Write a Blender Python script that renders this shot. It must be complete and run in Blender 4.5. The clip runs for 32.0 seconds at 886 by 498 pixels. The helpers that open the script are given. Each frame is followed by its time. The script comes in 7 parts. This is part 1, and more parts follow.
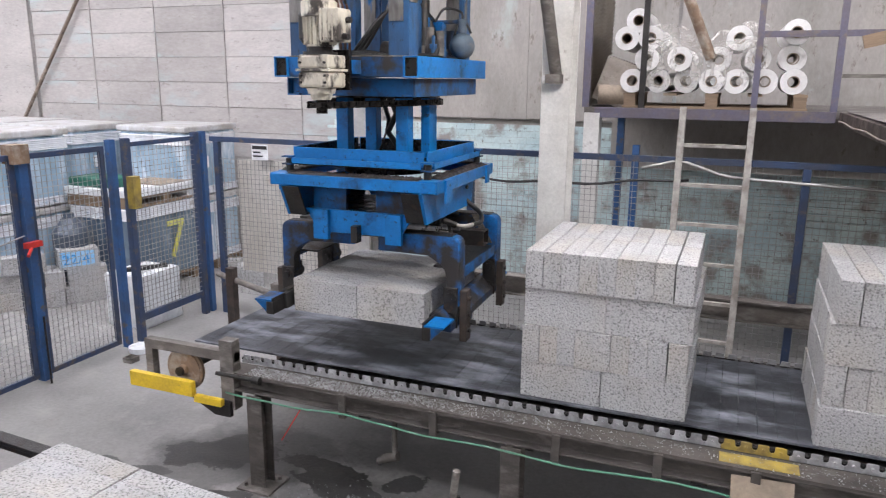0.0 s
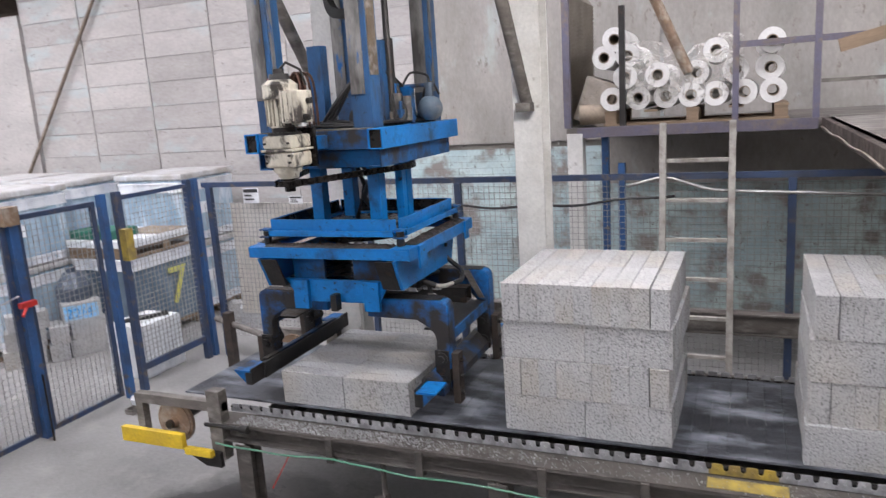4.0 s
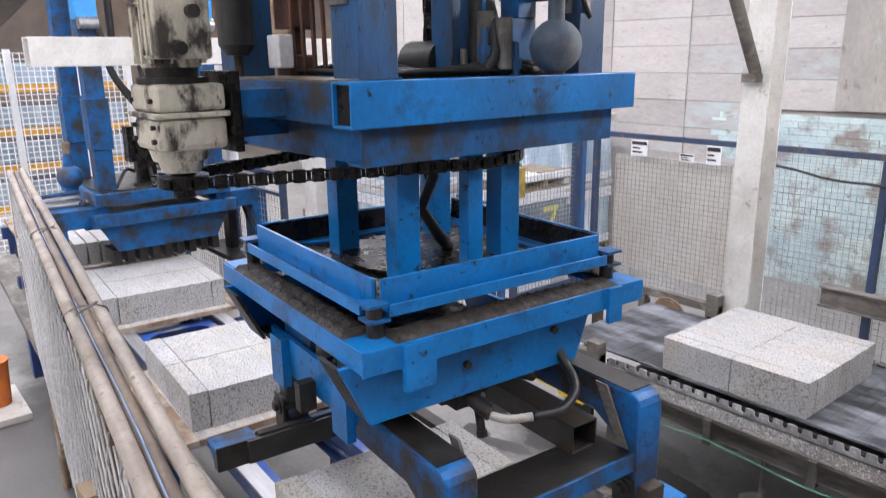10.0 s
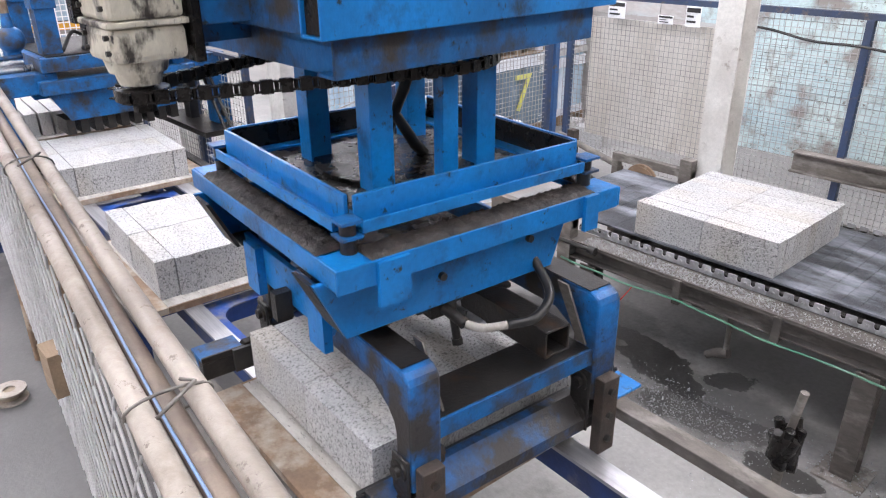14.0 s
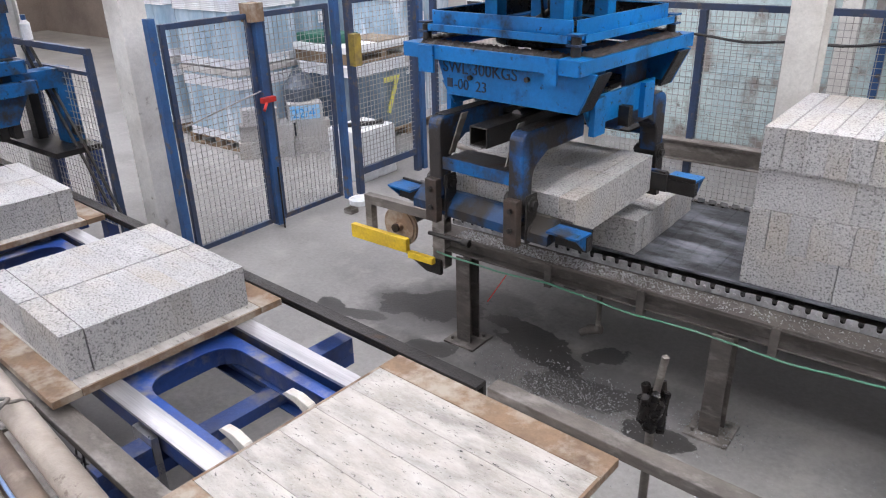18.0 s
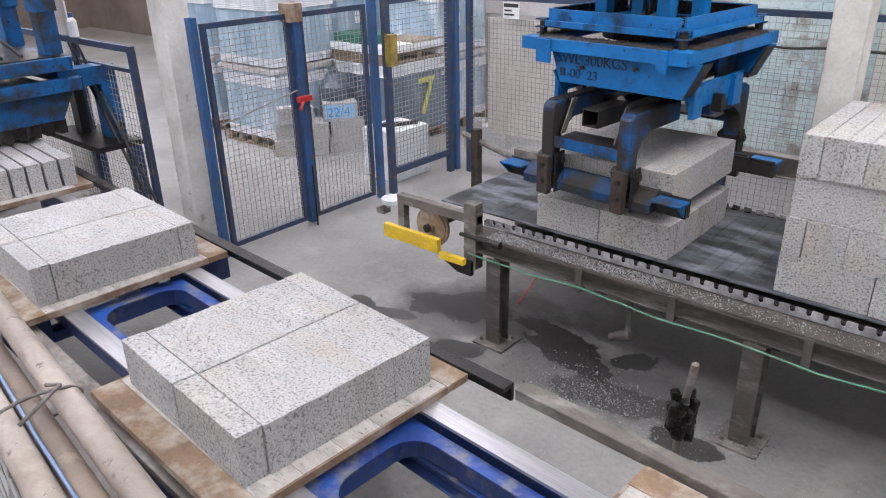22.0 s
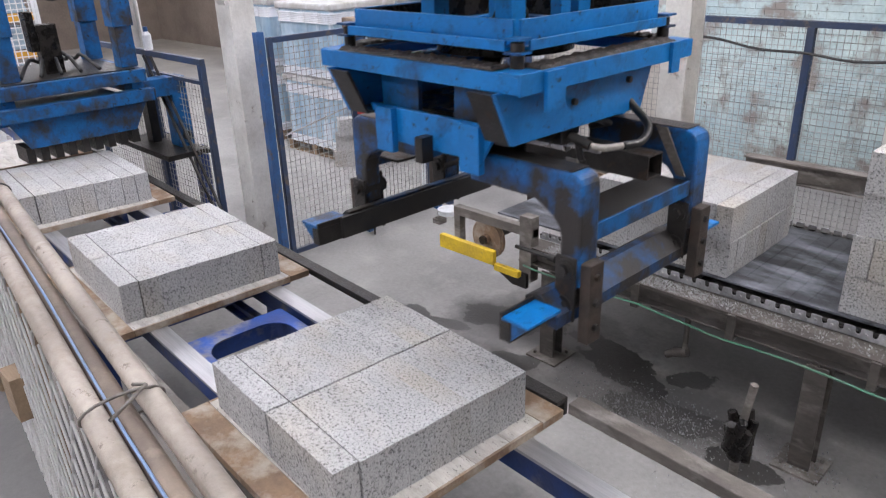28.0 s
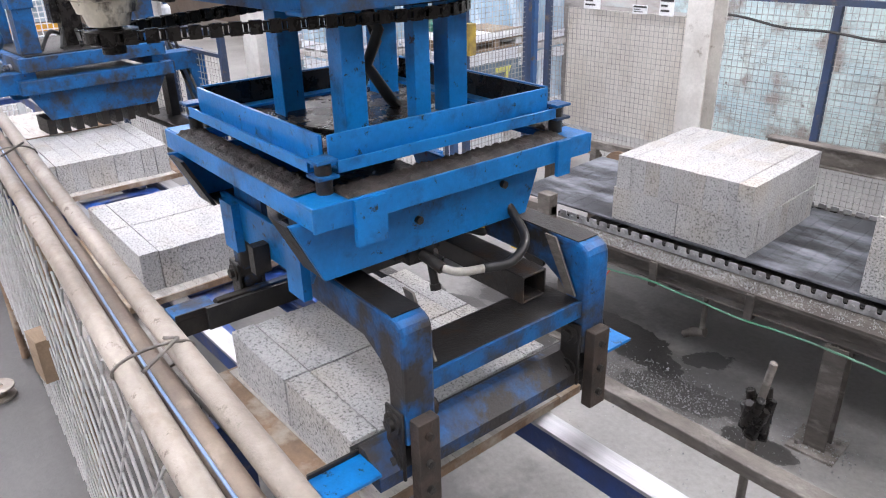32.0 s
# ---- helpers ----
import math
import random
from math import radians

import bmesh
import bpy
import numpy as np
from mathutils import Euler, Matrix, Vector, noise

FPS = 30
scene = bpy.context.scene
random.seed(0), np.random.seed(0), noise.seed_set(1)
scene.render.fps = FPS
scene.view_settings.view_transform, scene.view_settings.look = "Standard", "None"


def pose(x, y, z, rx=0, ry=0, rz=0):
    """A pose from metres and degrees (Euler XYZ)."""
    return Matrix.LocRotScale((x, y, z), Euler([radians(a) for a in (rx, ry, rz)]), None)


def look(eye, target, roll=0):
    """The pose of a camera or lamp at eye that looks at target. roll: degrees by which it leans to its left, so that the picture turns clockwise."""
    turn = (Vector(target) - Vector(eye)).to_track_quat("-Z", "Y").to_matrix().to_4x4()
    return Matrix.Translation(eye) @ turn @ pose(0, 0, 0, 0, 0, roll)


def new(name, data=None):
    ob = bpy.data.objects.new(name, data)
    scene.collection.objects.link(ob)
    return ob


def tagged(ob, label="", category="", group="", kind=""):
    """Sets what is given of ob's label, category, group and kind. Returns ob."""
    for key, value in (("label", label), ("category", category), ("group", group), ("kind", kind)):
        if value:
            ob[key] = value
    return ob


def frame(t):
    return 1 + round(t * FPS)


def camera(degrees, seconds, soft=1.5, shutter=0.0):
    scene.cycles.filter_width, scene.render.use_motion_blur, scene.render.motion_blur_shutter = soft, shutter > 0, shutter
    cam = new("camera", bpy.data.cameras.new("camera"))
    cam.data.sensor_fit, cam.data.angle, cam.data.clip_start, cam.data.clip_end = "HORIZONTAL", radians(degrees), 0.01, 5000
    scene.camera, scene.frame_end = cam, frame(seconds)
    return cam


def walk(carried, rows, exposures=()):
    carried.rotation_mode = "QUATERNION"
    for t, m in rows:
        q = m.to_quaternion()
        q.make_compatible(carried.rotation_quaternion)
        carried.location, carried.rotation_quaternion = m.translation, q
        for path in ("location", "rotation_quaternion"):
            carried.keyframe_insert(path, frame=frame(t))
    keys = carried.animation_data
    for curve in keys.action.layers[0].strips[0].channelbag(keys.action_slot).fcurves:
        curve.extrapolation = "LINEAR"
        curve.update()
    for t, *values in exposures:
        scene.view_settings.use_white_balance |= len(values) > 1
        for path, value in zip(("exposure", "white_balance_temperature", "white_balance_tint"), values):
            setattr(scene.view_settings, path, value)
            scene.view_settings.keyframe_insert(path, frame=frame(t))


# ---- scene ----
cam = camera(62.8, 32.0, 1.1, 0.5)

PATH = [
    (0, (1.018, -3.767, 2.561), (0.294, -1.959, 2.106), 0.5),
    (0.5, (1.048, -3.75, 2.553), (0.373, -1.926, 2.085), 0.5),
    (1, (1.081, -3.734, 2.545), (0.455, -1.897, 2.06), 0.2),
    (1.5, (1.108, -3.724, 2.539), (0.513, -1.878, 2.051), 0.0),
    (2, (1.12, -3.719, 2.538), (0.544, -1.868, 2.045), 0.2),
    (2.5, (1.131, -3.714, 2.54), (0.562, -1.863, 2.04), -0.1),
    (4.5, (1.261, -3.596, 2.673), (0.371, -1.832, 2.367), -4.3),
    (5, (1.192, -3.558, 2.693), (0.188, -1.84, 2.498), -3.9),
    (5.5, (1.093, -3.555, 2.715), (-0.023, -1.898, 2.628), -4.0),
    (6, (1.032, -3.591, 2.739), (-0.193, -2.01, 2.774), -4.2),
    (6.5, (1.002, -3.637, 2.76), (-0.304, -2.126, 2.873), -4.3),
    (7, (0.999, -3.676, 2.773), (-0.366, -2.221, 2.924), -4.4),
    (7.5, (1.009, -3.714, 2.77), (-0.414, -2.313, 2.884), -4.2),
    (8, (1.005, -3.74, 2.772), (-0.477, -2.397, 2.762), -3.1),
    (8.5, (0.987, -3.773, 2.776), (-0.521, -2.465, 2.659), -2.0),
    (9, (0.965, -3.817, 2.772), (-0.549, -2.537, 2.508), -0.9),
    (9.5, (0.932, -3.822, 2.757), (-0.579, -2.571, 2.37), -0.7),
    (10, (0.902, -3.799, 2.738), (-0.588, -2.566, 2.226), -0.7),
    (10.5, (0.874, -3.788, 2.704), (-0.576, -2.552, 2.095), -0.5),
    (11, (0.857, -3.773, 2.675), (-0.557, -2.535, 1.991), -0.6),
    (11.5, (0.847, -3.771, 2.658), (-0.556, -2.543, 1.934), -0.7),
    (12, (0.843, -3.766, 2.642), (-0.551, -2.549, 1.885), -1.1),
    (12.5, (0.842, -3.758, 2.634), (-0.542, -2.543, 1.855), -1.1),
    (13, (0.837, -3.754, 2.624), (-0.532, -2.538, 1.819), -0.7),
    (13.5, (0.833, -3.756, 2.618), (-0.519, -2.537, 1.789), -0.3),
    (15.5, (0.923, -3.752, 2.654), (-0.441, -2.51, 1.881), -1.9),
    (16, (0.933, -3.767, 2.644), (-0.413, -2.493, 1.893), -1.8),
    (16.5, (0.93, -3.752, 2.63), (-0.386, -2.448, 1.876), -1.7),
    (17, (0.921, -3.732, 2.613), (-0.334, -2.388, 1.825), -1.7),
    (17.5, (0.921, -3.723, 2.605), (-0.267, -2.33, 1.799), -1.9),
    (18, (0.918, -3.713, 2.597), (-0.218, -2.285, 1.779), -1.5),
    (18.5, (0.916, -3.713, 2.596), (-0.214, -2.284, 1.769), -1.2),
    (19, (0.917, -3.715, 2.597), (-0.222, -2.294, 1.77), -1.2),
    (19.5, (0.919, -3.718, 2.601), (-0.225, -2.302, 1.773), -1.2),
    (20, (0.921, -3.72, 2.602), (-0.238, -2.313, 1.778), -1.4),
    (20.5, (0.922, -3.724, 2.605), (-0.254, -2.328, 1.786), -1.4),
    (21, (0.924, -3.726, 2.606), (-0.264, -2.34, 1.789), -1.5),
    (21.5, (0.927, -3.73, 2.609), (-0.266, -2.35, 1.792), -1.5),
    (22, (0.928, -3.733, 2.61), (-0.273, -2.357, 1.795), -1.2),
    (22.5, (0.93, -3.736, 2.613), (-0.275, -2.365, 1.796), -1.1),
    (23, (0.934, -3.742, 2.618), (-0.274, -2.375, 1.8), -1.3),
    (23.5, (0.935, -3.744, 2.62), (-0.277, -2.381, 1.799), -1.3),
    (24, (0.936, -3.751, 2.621), (-0.281, -2.399, 1.789), -0.9),
    (24.5, (0.937, -3.755, 2.621), (-0.284, -2.415, 1.776), -0.7),
    (25, (0.938, -3.755, 2.618), (-0.29, -2.428, 1.763), -1.0),
    (25.5, (0.94, -3.758, 2.618), (-0.294, -2.444, 1.753), -1.1),
    (27.5, (0.946, -3.76, 2.63), (-0.34, -2.486, 1.78), -1.4),
    (28, (0.942, -3.767, 2.636), (-0.374, -2.483, 1.85), -1.8),
    (28.5, (0.94, -3.769, 2.637), (-0.4, -2.488, 1.889), -1.6),
    (29, (0.934, -3.774, 2.64), (-0.427, -2.505, 1.906), -2.1),
    (29.5, (0.938, -3.782, 2.641), (-0.429, -2.515, 1.916), -1.8),
    (30, (0.941, -3.791, 2.643), (-0.425, -2.526, 1.911), -1.5),
    (30.5, (0.937, -3.795, 2.636), (-0.423, -2.53, 1.895), -1.6),
    (31, (0.932, -3.796, 2.627), (-0.418, -2.536, 1.861), -1.4),
    (31.5, (0.928, -3.794, 2.618), (-0.412, -2.545, 1.816), -1.3),
    (32, (0.931, -3.792, 2.607), (-0.397, -2.55, 1.773), -1.4),
]
EXPOSURES = [(0, 0.08), (2.5, 0.09), (5, -0.1), (7, -0.22), (9, 0.02), (10.5, 0.38), (13.5, 0.62), (15.5, 0.13), (19, 0.11), (25, 0.06), (28, 0.04), (30, 0.31), (32, 0.49)]
walk(cam, [(t, look(eye, target, roll)) for t, eye, target, roll in PATH], EXPOSURES)

# ---- world and light ----
world = bpy.data.worlds.new("daylight")
scene.world = world
world.use_nodes = True
wn = world.node_tree.nodes
sky = wn.new("ShaderNodeTexSky")
sky.sky_type, sky.sun_disc = "NISHITA", False
sky.sun_elevation, sky.sun_rotation = radians(48), radians(150)
world.node_tree.links.new(sky.outputs[0], wn["Background"].inputs[0])
wn["Background"].inputs[1].default_value = 0.12


def sun_lamp():
    data = bpy.data.lights.new("sun", "SUN")
    data.energy, data.angle, data.color = 1.0, radians(15), (1.0, 0.96, 0.9)
    ob = new("sun", data)
    ob.matrix_world = look((8, -9, 14), (0, 0, 0))


def skylight_lamp(x, y, z, sx, sy, power):
    data = bpy.data.lights.new("skylight_lamp", "AREA")
    data.shape, data.size, data.size_y, data.energy, data.color = "RECTANGLE", sx, sy, power, (0.99, 0.965, 1.06)
    ob = new("skylight_lamp", data)
    ob.matrix_world = pose(x, y, z)


sun_lamp()
for ly, lz, power in ((1.9, 6.3, 600), (-3.05, 7.9, 340), (-5.95, 7.9, 330), (-10.85, 6.3, 720)):
    for lx in (-12.0, 0.0):
        skylight_lamp(lx, ly, lz, 11.0, 0.9, power)


def flood_lamp_light(x, y, z):
    data = bpy.data.lights.new("flood_lamp_light", "POINT")
    data.energy, data.shadow_soft_size, data.color = 100, 0.12, (1.0, 0.95, 0.95)
    new("flood_lamp_light", data).location = (x, y, z)


flood_lamp_light(0.5, -0.34, 3.4)


# ---- tools ----
class Build:
    """Gathers simple solids into one mesh."""

    def __init__(self):
        self.v, self.f, self.smooth = [], [], []

    def add(self, verts, faces, smooth=False):
        n = len(self.v)
        self.v += [tuple(p) for p in verts]
        self.f += [tuple(i + n for i in face) for face in faces]
        self.smooth += [smooth] * len(faces)
        return self

    def box(self, x0, x1, y0, y1, z0, z1, m=None):
        vs = [Vector((x, y, z)) for x in (x0, x1) for y in (y0, y1) for z in (z0, z1)]
        if m is not None:
            vs = [m @ p for p in vs]
        return self.add(vs, [(0, 1, 3, 2), (4, 6, 7, 5), (0, 4, 5, 1), (2, 3, 7, 6), (0, 2, 6, 4), (1, 5, 7, 3)])

    def rod(self, a, b, r, n=10, r2=None):
        a, b = Vector(a), Vector(b)
        q = (b - a).to_track_quat("Z", "Y").to_matrix()
        r2 = r if r2 is None else r2
        ring = [(math.cos(2 * math.pi * k / n), math.sin(2 * math.pi * k / n)) for k in range(n)]
        vs = [a + q @ Vector((c * r, s * r, 0)) for c, s in ring] + [b + q @ Vector((c * r2, s * r2, 0)) for c, s in ring]
        self.add(vs, [(k, (k + 1) % n, n + (k + 1) % n, n + k) for k in range(n)], True)
        return self.add(vs, [tuple(range(n))[::-1], tuple(range(n, 2 * n))])

    def tube(self, points, r, n=8):
        pts = [Vector(p) for p in points]
        rings = []
        for k, p in enumerate(pts):
            d = (pts[min(k + 1, len(pts) - 1)] - pts[max(k - 1, 0)]).normalized()
            side = d.cross(Vector((0.13, 0.2, 1))).normalized()
            up = side.cross(d)
            rings.append([p + side * math.cos(2 * math.pi * j / n) * r + up * math.sin(2 * math.pi * j / n) * r for j in range(n)])
        fs = []
        for k in range(len(pts) - 1):
            fs += [(k * n + j, k * n + (j + 1) % n, (k + 1) * n + (j + 1) % n, (k + 1) * n + j) for j in range(n)]
        fs += [tuple(range(n))[::-1], tuple((len(pts) - 1) * n + j for j in range(n))]
        return self.add([p for ring in rings for p in ring], fs, True)

    def slab(self, poly, axis, lo, hi):
        """A polygon in the plane across axis, thickened from lo to hi."""
        n, vs = len(poly), []
        for h in (lo, hi):
            for a, b in poly:
                vs.append({"x": (h, a, b), "y": (a, h, b), "z": (a, b, h)}[axis])
        fs = [tuple(range(n)), tuple(range(2 * n - 1, n - 1, -1))]
        fs += [(k, n + k, n + (k + 1) % n, (k + 1) % n) for k in range(n)]
        return self.add(vs, fs)

    def sweep(self, axis, profile, lo, hi, hole=None, m=None):
        """A profile in the two axes across axis, drawn out from lo to hi; with hole, a tube with open ends."""
        def at(h, q):
            v = Vector({"x": (h, q[0], q[1]), "y": (q[0], h, q[1]), "z": (q[0], q[1], h)}[axis])
            return m @ v if m is not None else v
        n = len(profile)
        rings = [[at(h, q) for q in ring] for ring in ([profile, hole] if hole else [profile]) for h in (lo, hi)]
        vs = [v for r in rings for v in r]
        fs = [(k, (k + 1) % n, n + (k + 1) % n, n + k) for k in range(n)]
        if hole:
            fs += [(2 * n + k, 3 * n + k, 3 * n + (k + 1) % n, 2 * n + (k + 1) % n) for k in range(n)]
            fs += [(k, 2 * n + k, 2 * n + (k + 1) % n, (k + 1) % n) for k in range(n)]
            fs += [(n + k, n + (k + 1) % n, 3 * n + (k + 1) % n, 3 * n + k) for k in range(n)]
        else:
            fs += [tuple(range(n))[::-1], tuple(range(n, 2 * n))]
        return self.add(vs, fs)

    def rhs(self, axis, c1, c2, lo, hi, w, d, t=0.008):
        """A hollow rectangular tube along axis with open ends; c1, c2: its centre in the other two axes."""
        def rect(a, b):
            return [(c1 - a, c2 - b), (c1 + a, c2 - b), (c1 + a, c2 + b), (c1 - a, c2 + b)]
        return self.sweep(axis, rect(w, d), lo, hi, rect(w - t, d - t))

    def channel(self, axis, c1, c2, lo, hi, w, d, side=1, t=0.01):
        """A steel channel along axis x or y: web at side, flanges top and bottom. w: flange width, d: half depth."""
        o, i = c1 + side * t, c1 - side * w
        return self.sweep(axis, [(o, c2 - d), (o, c2 + d), (i, c2 + d), (i, c2 + d - t), (c1, c2 + d - t), (c1, c2 - d + t), (i, c2 - d + t), (i, c2 - d)], lo, hi)

    def hbeam(self, axis, c1, c2, lo, hi, w, d, t=0.014):
        """An I section: w half flange width (across c1), d half depth (across c2)."""
        h = t / 2
        pr = [(-w, -d), (w, -d), (w, -d + t), (h, -d + t), (h, d - t), (w, d - t), (w, d), (-w, d), (-w, d - t), (-h, d - t), (-h, -d + t), (-w, -d + t)]
        return self.sweep(axis, [(c1 + a, c2 + b) for a, b in pr], lo, hi)

    def mesh(self, name):
        me = bpy.data.meshes.new(name)
        me.from_pydata(self.v, [], self.f)
        bm = bmesh.new()
        bm.from_mesh(me)
        bmesh.ops.recalc_face_normals(bm, faces=bm.faces)
        bm.to_mesh(me)
        bm.free()
        me.polygons.foreach_set("use_smooth", self.smooth)
        return me


def part(name, b, material, parent=None, label="", bevel=0.0, at=None):
    """One mesh object under its thing."""
    me = b.mesh(name) if isinstance(b, Build) else b
    if not me.materials:
        me.materials.append(material)
    ob = new(name, me)
    if parent is not None:
        ob.parent = parent
    if at is not None:
        ob.matrix_basis = at
    if bevel:
        mod = ob.modifiers.new("edge", "BEVEL")
        mod.width, mod.segments, mod.limit_method, mod.angle_limit = bevel, 2, "ANGLE", radians(50)
    if label:
        ob["label"] = label
    return ob


def thing(name, at, label, category, group="", kind=""):
    ob = new(name)
    ob.empty_display_size = 0.1
    ob.matrix_basis = at
    return tagged(ob, label, category, group, kind)


def solo(name, b, material, label, category, group="", kind="", bevel=0.0, at=None):
    return tagged(part(name, b, material, None, label, bevel, at), label, category, group, kind)


def arc(points, n=9):
    """A smooth line through the points."""
    pts = [Vector(q) for q in points]
    pts = [pts[0] * 2 - pts[1]] + pts + [pts[-1] * 2 - pts[-2]]
    out = []
    for k in range(1, len(pts) - 2):
        a, b, c, d = pts[k - 1:k + 3]
        for j in range(n):
            u = j / n
            out.append(0.5 * (2 * b + (c - a) * u + (2 * a - 5 * b + 4 * c - d) * u * u + (3 * b - a - 3 * c + d) * u ** 3))
    return out + [pts[-2]]


def lettering(text, size, depth):
    cu = bpy.data.curves.new("lettering", "FONT")
    cu.body, cu.size, cu.extrude = text, size, depth / 2
    ob = bpy.data.objects.new("lettering", cu)
    me = bpy.data.meshes.new_from_object(ob)
    bpy.data.objects.remove(ob)
    return me


# ---- materials ----
def surface(name, base, dark, scale=6.0, mix=(0.4, 0.65), rough=0.6, metal=0.0, bump=0.15, fine=60.0, rust=None, rust_at=(0.6, 0.7), rust_scale=4.0, vary=0.0, rough2=None, stretch=(1, 1, 1), bump_scale=None, fixed=False, gloss=0.5, chips=0.0, chip=(0.02, 0.021, 0.024)):
    """Two colours mixed by a broad noise and a fine one, an optional third for worn paint and painted highlights, and a
    fine relief.
    """
    m = bpy.data.materials.new(name)
    m.use_nodes = True
    nt = m.node_tree
    n, link = nt.nodes, nt.links.new
    bsdf = n["Principled BSDF"]
    tc = n.new("ShaderNodeTexCoord")
    mp = n.new("ShaderNodeMapping")
    mp.inputs["Scale"].default_value = stretch
    link(n.new("ShaderNodeNewGeometry").outputs["Position"] if fixed else tc.outputs["Object"], mp.inputs[0])
    info = n.new("ShaderNodeObjectInfo")
    shift = n.new("ShaderNodeVectorMath")
    shift.operation = "MULTIPLY_ADD"
    link(info.outputs["Random"], shift.inputs[0])
    shift.inputs[1].default_value = (17.0, 31.0, 23.0)
    link(mp.outputs[0], shift.inputs[2])
    co = mp.outputs[0] if fixed else shift.outputs[0]

    def tex(s, detail=4.0, r=0.6):
        t = n.new("ShaderNodeTexNoise")
        t.inputs["Scale"].default_value, t.inputs["Detail"].default_value, t.inputs["Roughness"].default_value = s, detail, r
        link(co, t.inputs["Vector"])
        return t.outputs["Fac"]

    def ramp(src, lo, hi):
        r = n.new("ShaderNodeMapRange")
        r.inputs["From Min"].default_value, r.inputs["From Max"].default_value = lo, hi
        link(src, r.inputs["Value"])
        return r.outputs["Result"]

    def blend(f, a, b):
        x = n.new("ShaderNodeMix")
        x.data_type = "RGBA"
        link(f, x.inputs["Factor"])
        for k, v in (("A", a), ("B", b)):
            sock = [s for s in x.inputs if s.name == k and s.type == "RGBA"][0]
            if isinstance(v, tuple):
                sock.default_value = (*v, 1)
            else:
                link(v, sock)
        return [s for s in x.outputs if s.type == "RGBA"][0]

    broad = ramp(tex(scale), *mix)
    col = blend(broad, base, dark)
    finef = tex(fine, 3.0, 0.7)
    hsv = n.new("ShaderNodeHueSaturation")
    val = ramp(finef, 0.25, 0.75)
    scalev = n.new("ShaderNodeMapRange")
    scalev.inputs["To Min"].default_value, scalev.inputs["To Max"].default_value = 0.86, 1.12
    link(val, scalev.inputs["Value"])
    vout = scalev.outputs["Result"]
    if vary:
        mr = n.new("ShaderNodeMapRange")
        mr.inputs["To Min"].default_value, mr.inputs["To Max"].default_value = 1 - vary, 1 + vary
        link(info.outputs["Random"], mr.inputs["Value"])
        mul = n.new("ShaderNodeMath")
        mul.operation = "MULTIPLY"
        link(mr.outputs["Result"], mul.inputs[0])
        link(vout, mul.inputs[1])
        vout = mul.outputs[0]
    link(vout, hsv.inputs["Value"])
    link(col, hsv.inputs["Color"])
    col = hsv.outputs["Color"]
    rsock = None
    if rust:
        rf = ramp(tex(rust_scale, 6.0, 0.65), *rust_at)
        col = blend(rf, col, rust)
        rm = n.new("ShaderNodeMapRange")
        rm.inputs["To Min"].default_value, rm.inputs["To Max"].default_value = rough, rough2 if rough2 is not None else min(1.0, rough + 0.25)
        link(rf, rm.inputs["Value"])
        rsock = rm.outputs["Result"]
    if chips:
        col = blend(ramp(tex(chips, 6.0, 0.75), 0.6, 0.66), col, chip)
    link(col, bsdf.inputs["Base Color"])
    bsdf.inputs["Roughness"].default_value, bsdf.inputs["Metallic"].default_value = rough, metal
    bsdf.inputs["Specular IOR Level"].default_value = gloss
    if rsock is None:
        rm = n.new("ShaderNodeMapRange")
        rm.inputs["To Min"].default_value, rm.inputs["To Max"].default_value = max(0.05, rough - 0.1), min(1.0, rough + 0.12)
        link(broad, rm.inputs["Value"])
        rsock = rm.outputs["Result"]
    link(rsock, bsdf.inputs["Roughness"])
    if bump:
        bp = n.new("ShaderNodeBump")
        bp.inputs["Strength"].default_value, bp.inputs["Distance"].default_value = bump, 0.01
        link(tex(bump_scale or fine * 1.3, 4.0, 0.7), bp.inputs["Height"])
        link(bp.outputs["Normal"], bsdf.inputs["Normal"])
    return m


